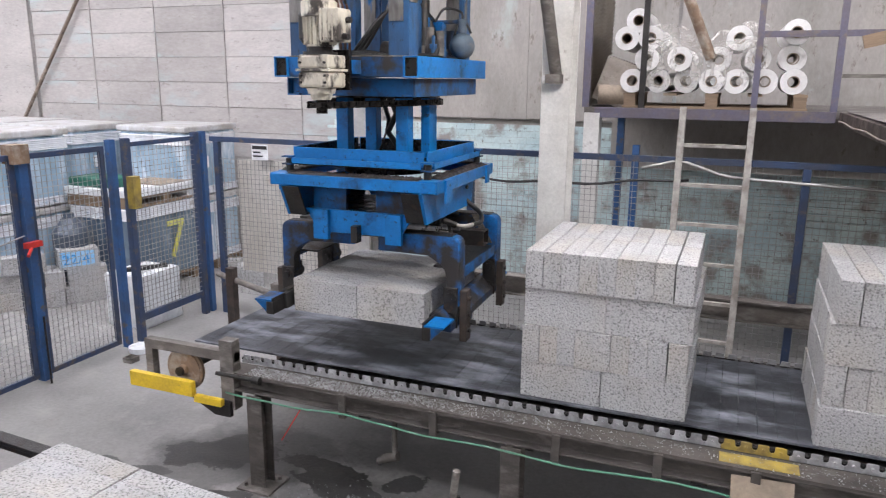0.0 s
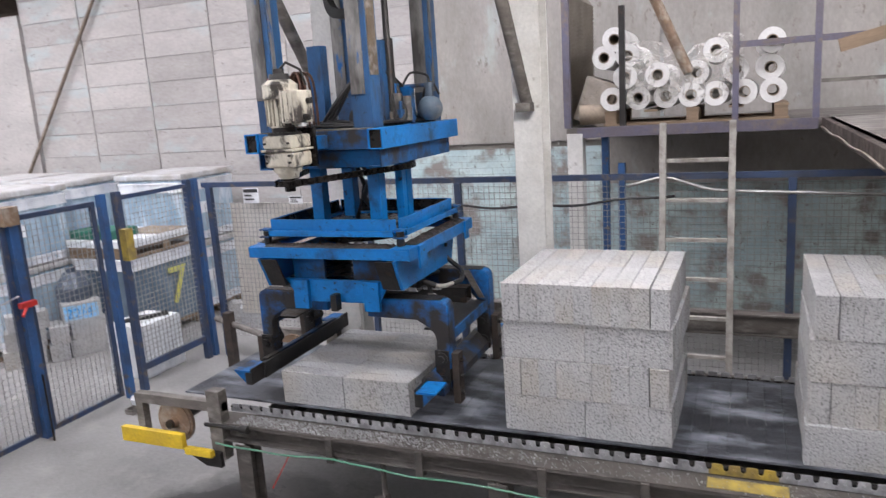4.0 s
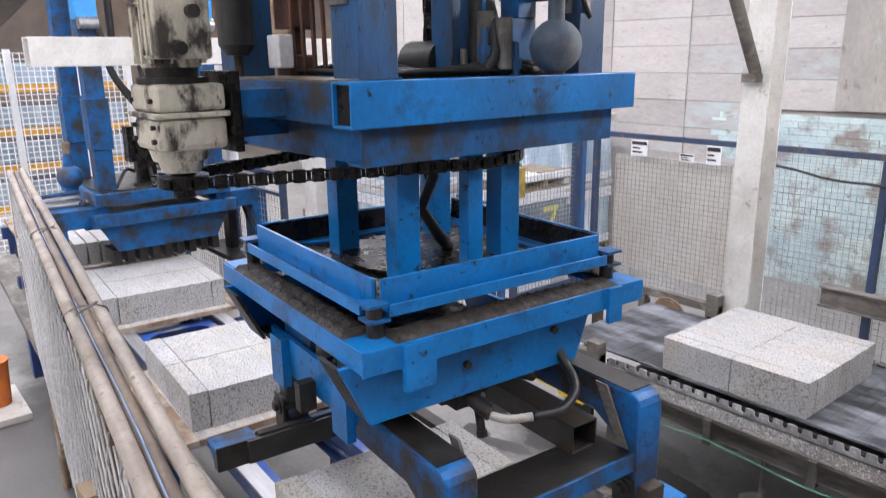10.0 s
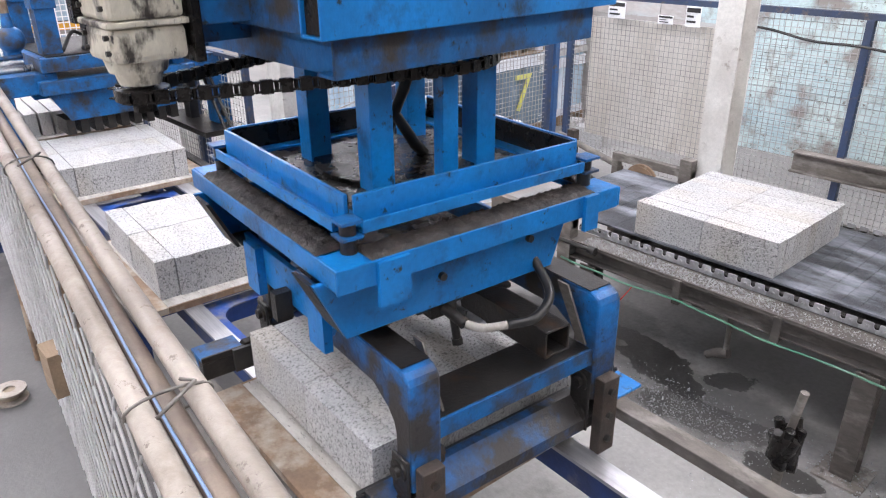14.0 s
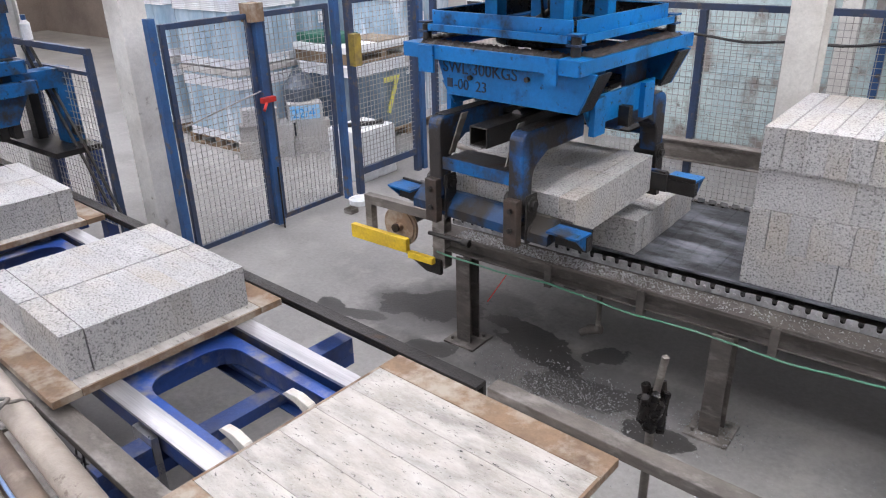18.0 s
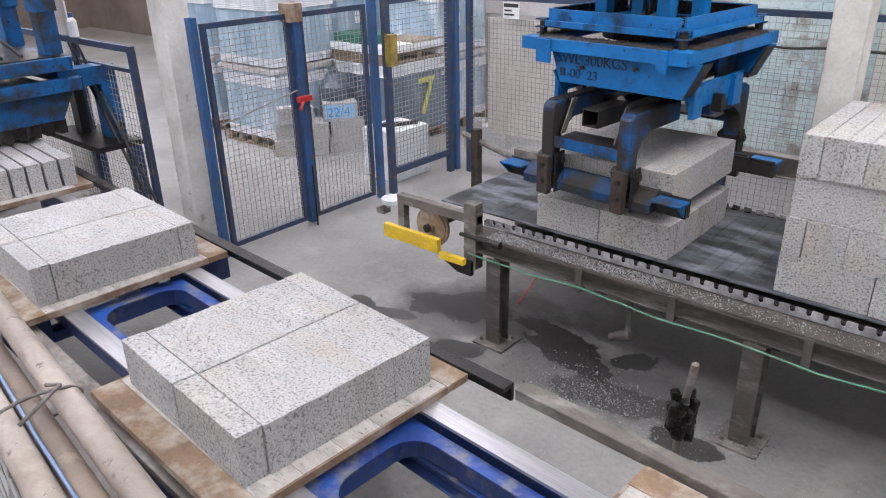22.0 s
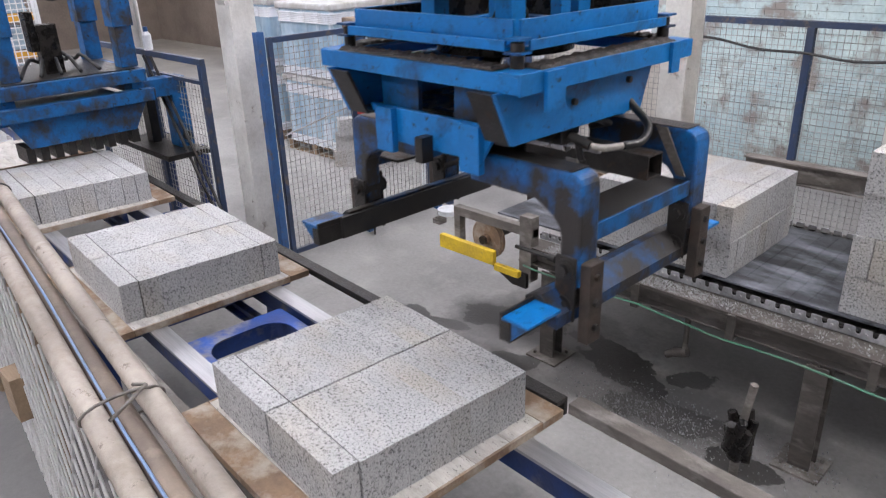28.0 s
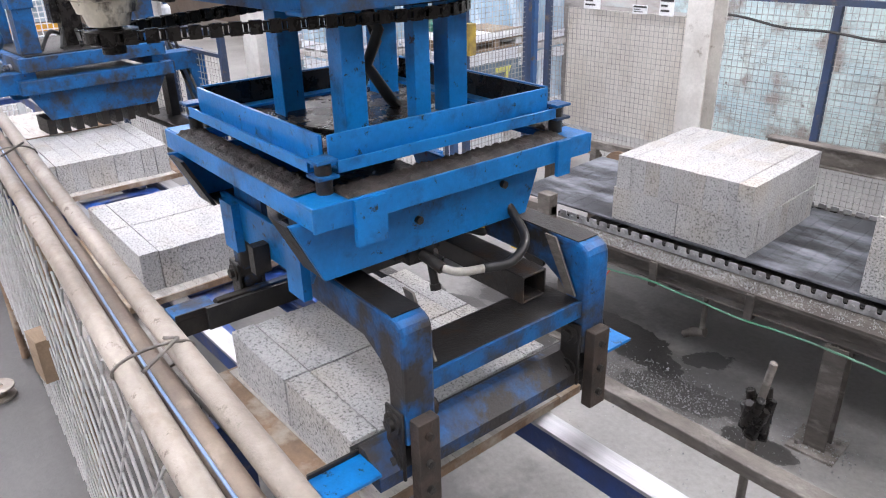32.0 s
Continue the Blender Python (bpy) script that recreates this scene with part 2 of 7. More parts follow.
def block_material():
    """Open-textured lightweight concrete: grey aggregate with pits."""
    m = bpy.data.materials.new("concrete_block")
    m.use_nodes = True
    nt = m.node_tree
    n, link = nt.nodes, nt.links.new
    bsdf = n["Principled BSDF"]
    tc, info = n.new("ShaderNodeTexCoord"), n.new("ShaderNodeObjectInfo")
    sh = n.new("ShaderNodeVectorMath")
    sh.operation = "MULTIPLY_ADD"
    link(info.outputs["Random"], sh.inputs[0])
    sh.inputs[1].default_value = (13.0, 7.0, 19.0)
    link(tc.outputs["Object"], sh.inputs[2])
    tone = n.new("ShaderNodeTexNoise")
    tone.inputs["Scale"].default_value, tone.inputs["Detail"].default_value = 3.0, 5.0
    grain = n.new("ShaderNodeTexNoise")
    grain.inputs["Scale"].default_value, grain.inputs["Detail"].default_value, grain.inputs["Roughness"].default_value = 96.0, 3.0, 0.68
    pits = n.new("ShaderNodeTexVoronoi")
    pits.inputs["Scale"].default_value, pits.inputs["Randomness"].default_value = 85.0, 1.0
    for t in (tone, grain, pits):
        link(sh.outputs[0], t.inputs["Vector"])
    cr = n.new("ShaderNodeValToRGB")
    cr.color_ramp.elements[0].position, cr.color_ramp.elements[0].color = 0.33, (0.13, 0.13, 0.132, 1)
    cr.color_ramp.elements[1].position, cr.color_ramp.elements[1].color = 0.47, (0.43, 0.43, 0.43, 1)
    e = cr.color_ramp.elements.new(0.75)
    e.color = (0.54, 0.54, 0.54, 1)
    link(grain.outputs["Fac"], cr.inputs[0])
    hs = n.new("ShaderNodeHueSaturation")
    mr = n.new("ShaderNodeMapRange")
    mr.inputs["From Min"].default_value, mr.inputs["From Max"].default_value = 0.3, 0.7
    mr.inputs["To Min"].default_value, mr.inputs["To Max"].default_value = 0.86, 1.06
    link(tone.outputs["Fac"], mr.inputs["Value"])
    link(mr.outputs["Result"], hs.inputs["Value"])
    link(cr.outputs[0], hs.inputs["Color"])
    dust = n.new("ShaderNodeTexNoise")
    dust.inputs["Scale"].default_value, dust.inputs["Detail"].default_value = 1.7, 4.0
    link(sh.outputs[0], dust.inputs["Vector"])
    dr = n.new("ShaderNodeMapRange")
    dr.inputs["From Min"].default_value, dr.inputs["From Max"].default_value, dr.inputs["To Max"].default_value = 0.48, 0.72, 1.0
    link(dust.outputs["Fac"], dr.inputs["Value"])
    mx = n.new("ShaderNodeMix")
    mx.data_type, mx.blend_type = "RGBA", "MULTIPLY"
    socks = [q for q in mx.inputs if q.type == "RGBA"]
    link(dr.outputs["Result"], mx.inputs["Factor"])
    link(hs.outputs[0], socks[0])
    socks[1].default_value = (0.98, 0.91, 0.8, 1)
    link([q for q in mx.outputs if q.type == "RGBA"][0], bsdf.inputs["Base Color"])
    bsdf.inputs["Roughness"].default_value = 0.95
    add = n.new("ShaderNodeMath")
    add.operation = "MULTIPLY_ADD"
    link(pits.outputs["Distance"], add.inputs[0])
    add.inputs[1].default_value = 0.5
    link(grain.outputs["Fac"], add.inputs[2])
    bp = n.new("ShaderNodeBump")
    bp.inputs["Strength"].default_value, bp.inputs["Distance"].default_value = 0.75, 0.008
    link(add.outputs[0], bp.inputs["Height"])
    link(bp.outputs["Normal"], bsdf.inputs["Normal"])
    return m


def floor_material(stains_and_shade):
    """Worn concrete with damp and oily patches and painted shade; each: x, y, half length, half width, turn, depth."""
    m = surface("concrete_floor", (0.28, 0.271, 0.262), (0.192, 0.186, 0.182), 0.8, (0.35, 0.7), 0.8, 0.0, 0.2, 30, rust=(0.32, 0.305, 0.285), rust_at=(0.54, 0.78), rust_scale=2.5, fixed=True)
    nt = m.node_tree
    n, link = nt.nodes, nt.links.new
    bsdf = n["Principled BSDF"]
    pos = n.new("ShaderNodeNewGeometry").outputs["Position"]
    warp = n.new("ShaderNodeTexNoise")
    warp.inputs["Scale"].default_value, warp.inputs["Detail"].default_value, warp.inputs["Roughness"].default_value = 3.2, 6.0, 0.62
    link(pos, warp.inputs["Vector"])
    total = None
    for x, y, w, d, turn, depth in stains_and_shade:
        mp = n.new("ShaderNodeMapping")
        mp.vector_type = "TEXTURE"
        mp.inputs["Location"].default_value, mp.inputs["Rotation"].default_value, mp.inputs["Scale"].default_value = (x, y, 0), (0, 0, radians(turn)), (w, d, 1)
        link(pos, mp.inputs[0])
        ln = n.new("ShaderNodeVectorMath")
        ln.operation = "LENGTH"
        link(mp.outputs[0], ln.inputs[0])
        ad = n.new("ShaderNodeMath")
        ad.operation = "MULTIPLY_ADD"
        link(warp.outputs["Fac"], ad.inputs[0])
        ad.inputs[1].default_value = 2.4
        link(ln.outputs["Value"], ad.inputs[2])
        mr = n.new("ShaderNodeMapRange")
        soft = 0.5 if depth < 0.75 else 0.07
        mr.inputs["From Min"].default_value, mr.inputs["From Max"].default_value = 2.32 + soft / 2, 2.32 - soft / 2
        mr.inputs["To Max"].default_value = depth
        link(ad.outputs[0], mr.inputs["Value"])
        if total is None:
            total = mr.outputs[0]
        else:
            mx = n.new("ShaderNodeMath")
            mx.operation = "MAXIMUM"
            link(total, mx.inputs[0])
            link(mr.outputs[0], mx.inputs[1])
            total = mx.outputs[0]
    col = bsdf.inputs["Base Color"].links[0].from_socket
    mix = n.new("ShaderNodeMix")
    mix.data_type = "RGBA"
    socks = [s for s in mix.inputs if s.type == "RGBA"]
    link(total, mix.inputs["Factor"])
    link(col, socks[0])
    socks[1].default_value = (0.03, 0.028, 0.027, 1)
    link([s for s in mix.outputs if s.type == "RGBA"][0], bsdf.inputs["Base Color"])
    rm = n.new("ShaderNodeMapRange")
    rm.inputs["To Min"].default_value, rm.inputs["To Max"].default_value = 0.8, 0.3
    link(total, rm.inputs["Value"])
    link(rm.outputs[0], bsdf.inputs["Roughness"])
    return m


def glowing(name, color, strength):
    m = bpy.data.materials.new(name)
    m.use_nodes = True
    b = m.node_tree.nodes["Principled BSDF"]
    b.inputs["Base Color"].default_value = (0.8, 0.8, 0.8, 1)
    b.inputs["Emission Color"].default_value = (*color, 1)
    b.inputs["Emission Strength"].default_value = strength
    return m


M_BLOCK = block_material()
M_BLUE = surface("blue_paint", (0.004, 0.178, 0.52), (0.005, 0.125, 0.36), 3.5, (0.38, 0.66), 0.34, 0.0, 0.16, 45, rust=(0.014, 0.022, 0.034), rust_at=(0.55, 0.72), rust_scale=5.0, rough2=0.42, gloss=0.4, chips=22.0)
M_BLUE_WORN = surface("worn_blue_paint", (0.007, 0.11, 0.32), (0.012, 0.065, 0.17), 6, (0.35, 0.65), 0.42, 0.0, 0.2, 50, rust=(0.04, 0.034, 0.03), rust_at=(0.47, 0.66), rust_scale=6, rough2=0.5, gloss=0.3, chips=22.0)
M_TROLLEY = surface("oily_dark_blue_paint", (0.012, 0.05, 0.13), (0.02, 0.03, 0.05), 5, (0.35, 0.6), 0.5, 0.0, 0.2, 50, rust=(0.03, 0.026, 0.022), rust_at=(0.42, 0.6), rust_scale=5, gloss=0.3)
M_ARM = surface("blackened_blue_paint", (0.006, 0.14, 0.42), (0.016, 0.07, 0.2), 5, (0.35, 0.6), 0.42, 0.0, 0.25, 50, rust=(0.034, 0.031, 0.03), rust_at=(0.38, 0.55), rust_scale=3.6, rough2=0.45, gloss=0.3, chips=20.0)
M_DARK = surface("oily_dark_steel", (0.035, 0.032, 0.03), (0.015, 0.014, 0.014), 9, (0.35, 0.65), 0.42, 0.3, 0.3, 70, rust=(0.09, 0.055, 0.035), rust_at=(0.58, 0.75), rust_scale=9)
M_RUSTDARK = surface("dark_brown_steel", (0.07, 0.05, 0.04), (0.04, 0.034, 0.03), 9, (0.35, 0.65), 0.55, 0.2, 0.3, 60)
M_STEEL = surface("bare_steel", (0.55, 0.55, 0.56), (0.32, 0.32, 0.34), 8, (0.3, 0.7), 0.32, 0.9, 0.08, 90, stretch=(1, 1, 0.3))
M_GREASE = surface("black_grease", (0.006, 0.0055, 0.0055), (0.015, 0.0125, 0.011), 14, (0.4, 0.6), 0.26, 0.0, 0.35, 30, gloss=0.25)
M_CREAM = surface("cream_gearbox_paint", (0.62, 0.585, 0.49), (0.46, 0.42, 0.34), 7, (0.4, 0.66), 0.5, 0.0, 0.25, 50, rust=(0.045, 0.037, 0.032), rust_at=(0.5, 0.6), rust_scale=8, rough2=0.4, stretch=(1.3, 1.3, 0.7), chips=20.0)
M_WHITE = surface("white_girder_paint", (0.7, 0.69, 0.66), (0.5, 0.48, 0.45), 2.5, (0.4, 0.7), 0.55, 0.0, 0.1, 40, rust=(0.24, 0.21, 0.18), rust_at=(0.62, 0.72), rust_scale=6)
M_FENCEBLUE = surface("dark_blue_fence_paint", (0.03, 0.055, 0.12), (0.04, 0.048, 0.07), 4, (0.4, 0.7), 0.5, 0.0, 0.1, 40, rust=(0.12, 0.1, 0.085), rust_at=(0.56, 0.68), rust_scale=10)
M_POSTBLUE = surface("mid_blue_post_paint", (0.03, 0.1, 0.26), (0.035, 0.07, 0.15), 4, (0.4, 0.7), 0.45, 0.0, 0.1, 40, rust=(0.12, 0.1, 0.085), rust_at=(0.59, 0.68), rust_scale=9)
M_WIRE = surface("galvanised_wire", (0.42, 0.42, 0.4), (0.26, 0.25, 0.24), 5, (0.4, 0.7), 0.5, 0.6, 0.0, 40)
M_RAILBLUE = surface("royal_blue_frame_paint", (0.014, 0.05, 0.21), (0.02, 0.035, 0.1), 3.5, (0.35, 0.65), 0.45, 0.0, 0.15, 40, rust=(0.17, 0.155, 0.14), rust_at=(0.52, 0.68), rust_scale=5)
M_HAUNCH = surface("scuffed_bright_blue_paint", (0.02, 0.085, 0.36), (0.02, 0.05, 0.2), 3.5, (0.35, 0.65), 0.4, 0.0, 0.15, 40, rust=(0.22, 0.21, 0.2), rust_at=(0.5, 0.66), rust_scale=5)
M_SLAT = surface("black_belt_slat", (0.03, 0.032, 0.038), (0.055, 0.06, 0.07), 5, (0.4, 0.7), 0.45, 0.1, 0.25, 60, rust=(0.3, 0.32, 0.36), rust_at=(0.45, 0.7), rust_scale=2.4, rough2=0.85, stretch=(0.7, 1.8, 1), fixed=True)
M_DUSTY = surface("dusty_steel", (0.17, 0.152, 0.135), (0.085, 0.076, 0.068), 6, (0.35, 0.7), 0.75, 0.1, 0.3, 60, rust=(0.32, 0.3, 0.28), rust_at=(0.5, 0.72), rust_scale=7, stretch=(0.6, 1, 1.4))
M_CHAIN = surface("dusty_chain_plate", (0.4, 0.4, 0.41), (0.2, 0.2, 0.205), 12, (0.35, 0.7), 0.65, 0.2, 0.2, 60, vary=0.25)
M_YELLOW = surface("yellow_paint", (0.75, 0.52, 0.03), (0.6, 0.4, 0.04), 9, (0.4, 0.7), 0.5, 0.0, 0.15, 50, rust=(0.2, 0.17, 0.12), rust_at=(0.64, 0.72), rust_scale=14)

M_PALLET = surface("dusty_board", (0.44, 0.41, 0.37), (0.33, 0.31, 0.285), 6, (0.4, 0.62), 0.9, 0.0, 0.4, 90, rust=(0.56, 0.54, 0.51), rust_at=(0.42, 0.68), rust_scale=7, stretch=(0.7, 1.8, 1), vary=0.07, chips=42.0)
M_RUST = surface("rusty_edge_steel", (0.27, 0.18, 0.115), (0.17, 0.115, 0.08), 7, (0.35, 0.7), 0.85, 0.1, 0.3, 60, rust=(0.4, 0.35, 0.29), rust_at=(0.46, 0.64), rust_scale=6)
M_RACK = surface("orange_yellow_rack_paint", (0.75, 0.4, 0.03), (0.6, 0.3, 0.03), 6, (0.4, 0.7), 0.5, 0.0, 0.05, 50)
M_OCHRE = surface("dirty_ochre_paint", (0.4, 0.29, 0.05), (0.2, 0.15, 0.06), 9, (0.35, 0.65), 0.6, 0.0, 0.15, 50)
M_PIPEBROWN = surface("brown_stained_pipe", (0.22, 0.17, 0.13), (0.13, 0.1, 0.08), 5, (0.35, 0.65), 0.65, 0.0, 0.2, 50, rust=(0.32, 0.27, 0.22), rust_at=(0.55, 0.66), rust_scale=6)
M_HOSEBLUE = surface("faded_blue_hose", (0.16, 0.25, 0.42), (0.2, 0.26, 0.38), 5, (0.4, 0.7), 0.5, 0.0, 0.05, 50)
M_PIPE = surface("cream_plastic_pipe", (0.37, 0.325, 0.28), (0.235, 0.2, 0.17), 3, (0.38, 0.66), 0.5, 0.0, 0.2, 50, rust=(0.19, 0.15, 0.12), rust_at=(0.5, 0.7), rust_scale=4.5, rough2=0.8, chips=30.0, chip=(0.14, 0.11, 0.09))
M_TIMBER = surface("weathered_timber", (0.28, 0.2, 0.13), (0.18, 0.13, 0.09), 5, (0.35, 0.7), 0.85, 0.0, 0.3, 60, stretch=(0.3, 2, 2))
M_WALL = surface("grey_wall_sheet", (0.43, 0.405, 0.385), (0.33, 0.31, 0.295), 1.3, (0.35, 0.7), 0.8, 0.0, 0.15, 20, vary=0.13, rust=(0.4, 0.46, 0.465), rust_at=(0.54, 0.68), rust_scale=1.1, stretch=(0.6, 1, 1.6), chips=9.0, chip=(0.27, 0.25, 0.235))
M_WALLBACK = surface("brown_grey_wall", (0.34, 0.31, 0.28), (0.25, 0.23, 0.21), 1.0, (0.35, 0.7), 0.85, 0.0, 0.2, 20, vary=0.08)
# Wall brown with the low light of the far bay mixed into it.
M_WALLDIM = surface("brown_wall_toned_dim", (0.2, 0.165, 0.14), (0.14, 0.115, 0.1), 1.0, (0.35, 0.7), 0.85, 0.0, 0.2, 20)
M_TEAL = surface("flaking_mint_brick_paint", (0.5, 0.6, 0.58), (0.36, 0.47, 0.5), 1.6, (0.35, 0.65), 0.75, 0.0, 0.4, 30, rust=(0.25, 0.23, 0.21), rust_at=(0.5, 0.62), rust_scale=2.6, vary=0.04, fixed=True, chips=11.0, chip=(0.17, 0.15, 0.135))
M_ROOF = surface("brown_roof_sheet", (0.16, 0.13, 0.11), (0.1, 0.085, 0.075), 1.5, (0.35, 0.7), 0.8, 0.0, 0.1, 20)
M_CURTAIN = surface("grey_curtain", (0.33, 0.31, 0.27), (0.25, 0.23, 0.2), 3, (0.35, 0.7), 0.85, 0.0, 0.2, 40)
M_RUBBER = surface("black_hose", (0.012, 0.012, 0.013), (0.03, 0.028, 0.026), 8, (0.4, 0.7), 0.5, 0.0, 0.15, 60)
# The pale rust colour here is painted film sheen on the slate load.
M_SLATEWRAP = surface("stretch_wrapped_slate_load", (0.17, 0.22, 0.27), (0.1, 0.14, 0.19), 3.0, (0.35, 0.65), 0.18, 0.0, 0.5, 9, rust=(0.45, 0.49, 0.53), rust_at=(0.56, 0.74), rust_scale=4, rough2=0.22, stretch=(1, 1, 0.3))
M_FILMBAND = surface("white_stretch_film", (0.72, 0.73, 0.75), (0.5, 0.53, 0.58), 6, (0.4, 0.7), 0.22, 0.0, 0.5, 12, stretch=(1, 1, 0.4))
M_SCRAPED = surface("scraped_mast_face", (0.3, 0.29, 0.28), (0.09, 0.085, 0.08), 3.5, (0.38, 0.62), 0.4, 0.6, 0.2, 60, rust=(0.02, 0.13, 0.36), rust_at=(0.6, 0.68), rust_scale=6, rough2=0.45, stretch=(2, 2, 0.6))
M_CHANNEL = surface("grimy_channel_steel", (0.105, 0.092, 0.082), (0.05, 0.045, 0.041), 6, (0.35, 0.7), 0.75, 0.1, 0.3, 60, rust=(0.2, 0.185, 0.17), rust_at=(0.54, 0.74), rust_scale=7, stretch=(0.6, 1, 1.4))
M_POSTPALE = surface("pale_scuffed_post_paint", (0.56, 0.54, 0.5), (0.45, 0.43, 0.39), 4, (0.4, 0.7), 0.5, 0.0, 0.1, 50, rust=(0.25, 0.21, 0.17), rust_at=(0.62, 0.72), rust_scale=8)
M_CLOD = surface("caked_brown_grease", (0.035, 0.026, 0.022), (0.016, 0.013, 0.012), 20, (0.4, 0.6), 0.6, 0.0, 0.9, 40)
M_FINGER = surface("bone_pale_plastic", (0.62, 0.6, 0.55), (0.45, 0.42, 0.37), 8, (0.4, 0.7), 0.5, 0.0, 0.15, 50)
M_ORANGE = surface("orange_plastic", (0.75, 0.2, 0.03), (0.55, 0.14, 0.03), 8, (0.4, 0.7), 0.5, 0.0, 0.05, 50)
M_MAST = surface("faded_mast_paint", (0.025, 0.1, 0.24), (0.03, 0.065, 0.13), 3, (0.35, 0.65), 0.42, 0.0, 0.2, 50, rust=(0.05, 0.045, 0.042), rust_at=(0.54, 0.7), rust_scale=4, rough2=0.5, gloss=0.3, chips=26.0, stretch=(1.5, 1.5, 0.5))
M_RAILSTEEL = surface("worn_rail_steel", (0.5, 0.5, 0.51), (0.33, 0.33, 0.345), 5, (0.35, 0.7), 0.38, 0.75, 0.1, 60, stretch=(0.12, 3, 1))
M_COPPER = surface("rusty_copper_brown", (0.17, 0.075, 0.045), (0.08, 0.045, 0.035), 9, (0.35, 0.65), 0.5, 0.3, 0.2, 60)
M_GLOBE = surface("dusty_blue_grey_paint", (0.1, 0.14, 0.18), (0.05, 0.07, 0.1), 6, (0.4, 0.65), 0.6, 0.0, 0.15, 50, rust=(0.2, 0.185, 0.17), rust_at=(0.5, 0.7), rust_scale=5)
M_WALLBOARD = surface("stained_wall_board", (0.34, 0.315, 0.29), (0.25, 0.235, 0.215), 1.6, (0.35, 0.65), 0.85, 0.0, 0.2, 24, rust=(0.4, 0.44, 0.43), rust_at=(0.58, 0.72), rust_scale=1.7, stretch=(1, 1, 0.5), chips=7.0, chip=(0.2, 0.175, 0.155))
M_GREEN = surface("green_cable", (0.07, 0.22, 0.14), (0.14, 0.24, 0.18), 8, (0.4, 0.7), 0.55, 0.0, 0.05, 60)
M_DEBRIS = surface("crushed_aggregate", (0.42, 0.425, 0.43), (0.28, 0.285, 0.29), 20, (0.4, 0.6), 0.95, 0.0, 0.4, 90, vary=0.2)
M_RED = surface("red_handle", (0.55, 0.04, 0.03), (0.4, 0.03, 0.03), 8, (0.4, 0.7), 0.4, 0.0, 0.05, 60)
M_PAPER = surface("white_sign_board", (0.78, 0.79, 0.8), (0.68, 0.69, 0.7), 5, (0.4, 0.7), 0.6, 0.0, 0.02, 60)
M_BLACK = surface("black_print", (0.02, 0.02, 0.022), (0.03, 0.03, 0.03), 8, (0.4, 0.7), 0.6, 0.0, 0.0, 60)
M_ROLL = surface("white_film_roll", (0.72, 0.71, 0.69), (0.6, 0.58, 0.56), 5, (0.4, 0.7), 0.4, 0.0, 0.1, 40)
M_CARD = surface("cardboard_core", (0.3, 0.24, 0.18), (0.22, 0.18, 0.14), 8, (0.4, 0.7), 0.9, 0.0, 0.1, 40)
# The near-white rust colour here paints highlights on the clear film.
M_WRAP = surface("stretch_wrapped_drums", (0.42, 0.52, 0.6), (0.24, 0.36, 0.47), 3.0, (0.35, 0.65), 0.16, 0.0, 0.5, 9, rust=(0.72, 0.76, 0.8), rust_at=(0.55, 0.72), rust_scale=4, rough2=0.22, stretch=(1, 1, 0.3))
M_DECKPAINT = surface("purple_grey_paint", (0.12, 0.115, 0.17), (0.13, 0.11, 0.12), 4, (0.35, 0.65), 0.6, 0.0, 0.15, 40, rust=(0.2, 0.16, 0.13), rust_at=(0.55, 0.68), rust_scale=6)
M_SHEETWHITE = surface("white_plastic_sheet", (0.78, 0.79, 0.8), (0.6, 0.63, 0.66), 4, (0.4, 0.7), 0.35, 0.0, 0.4, 14)
M_TOPSHEET = surface("dusty_top_film", (0.5, 0.5, 0.5), (0.36, 0.34, 0.31), 4, (0.4, 0.66), 0.4, 0.0, 0.5, 14, rust=(0.62, 0.64, 0.67), rust_at=(0.55, 0.7), rust_scale=5)
M_LOUVRE = surface("tan_louvre_sheet", (0.4, 0.36, 0.3), (0.3, 0.27, 0.23), 4, (0.4, 0.7), 0.7, 0.0, 0.1, 40)
M_GLOW = glowing("skylight_sheet", (0.93, 0.97, 1.0), 4.0)
M_LAMPWARM = glowing("warm_lamp_glass", (1.0, 0.75, 0.45), 30.0)
M_LAMPCOOL = glowing("flood_lamp_glass", (1.0, 0.96, 0.95), 40.0)
M_BLUEPRINT = surface("blue_spray_paint", (0.03, 0.25, 0.62), (0.05, 0.3, 0.6), 8, (0.4, 0.7), 0.6, 0.0, 0.0, 60)
M_BLUEPATCH = surface("light_blue_spray_paint", (0.2, 0.5, 0.8), (0.4, 0.55, 0.68), 9, (0.4, 0.65), 0.6, 0.0, 0.1, 60)
M_YELLOWPRINT = surface("yellow_spray_paint", (0.66, 0.62, 0.12), (0.5, 0.5, 0.18), 8, (0.4, 0.7), 0.6, 0.0, 0.0, 60)
M_LIGHTBLUE = surface("light_blue_paint", (0.03, 0.3, 0.72), (0.02, 0.22, 0.6), 5, (0.35, 0.7), 0.35, 0.0, 0.1, 45, rust=(0.06, 0.05, 0.045), rust_at=(0.66, 0.74), rust_scale=7)
M_DRUM = surface("slate_plastic_drum", (0.07, 0.09, 0.12), (0.05, 0.06, 0.085), 4, (0.4, 0.7), 0.45, 0.0, 0.05, 40)
M_GREENTARP = surface("green_board", (0.02, 0.13, 0.09), (0.025, 0.1, 0.075), 4, (0.4, 0.7), 0.6, 0.0, 0.1, 40)
M_MESHPALE = surface("pale_expanded_metal", (0.45, 0.45, 0.45), (0.33, 0.32, 0.31), 5, (0.4, 0.7), 0.5, 0.2, 0.0, 40)
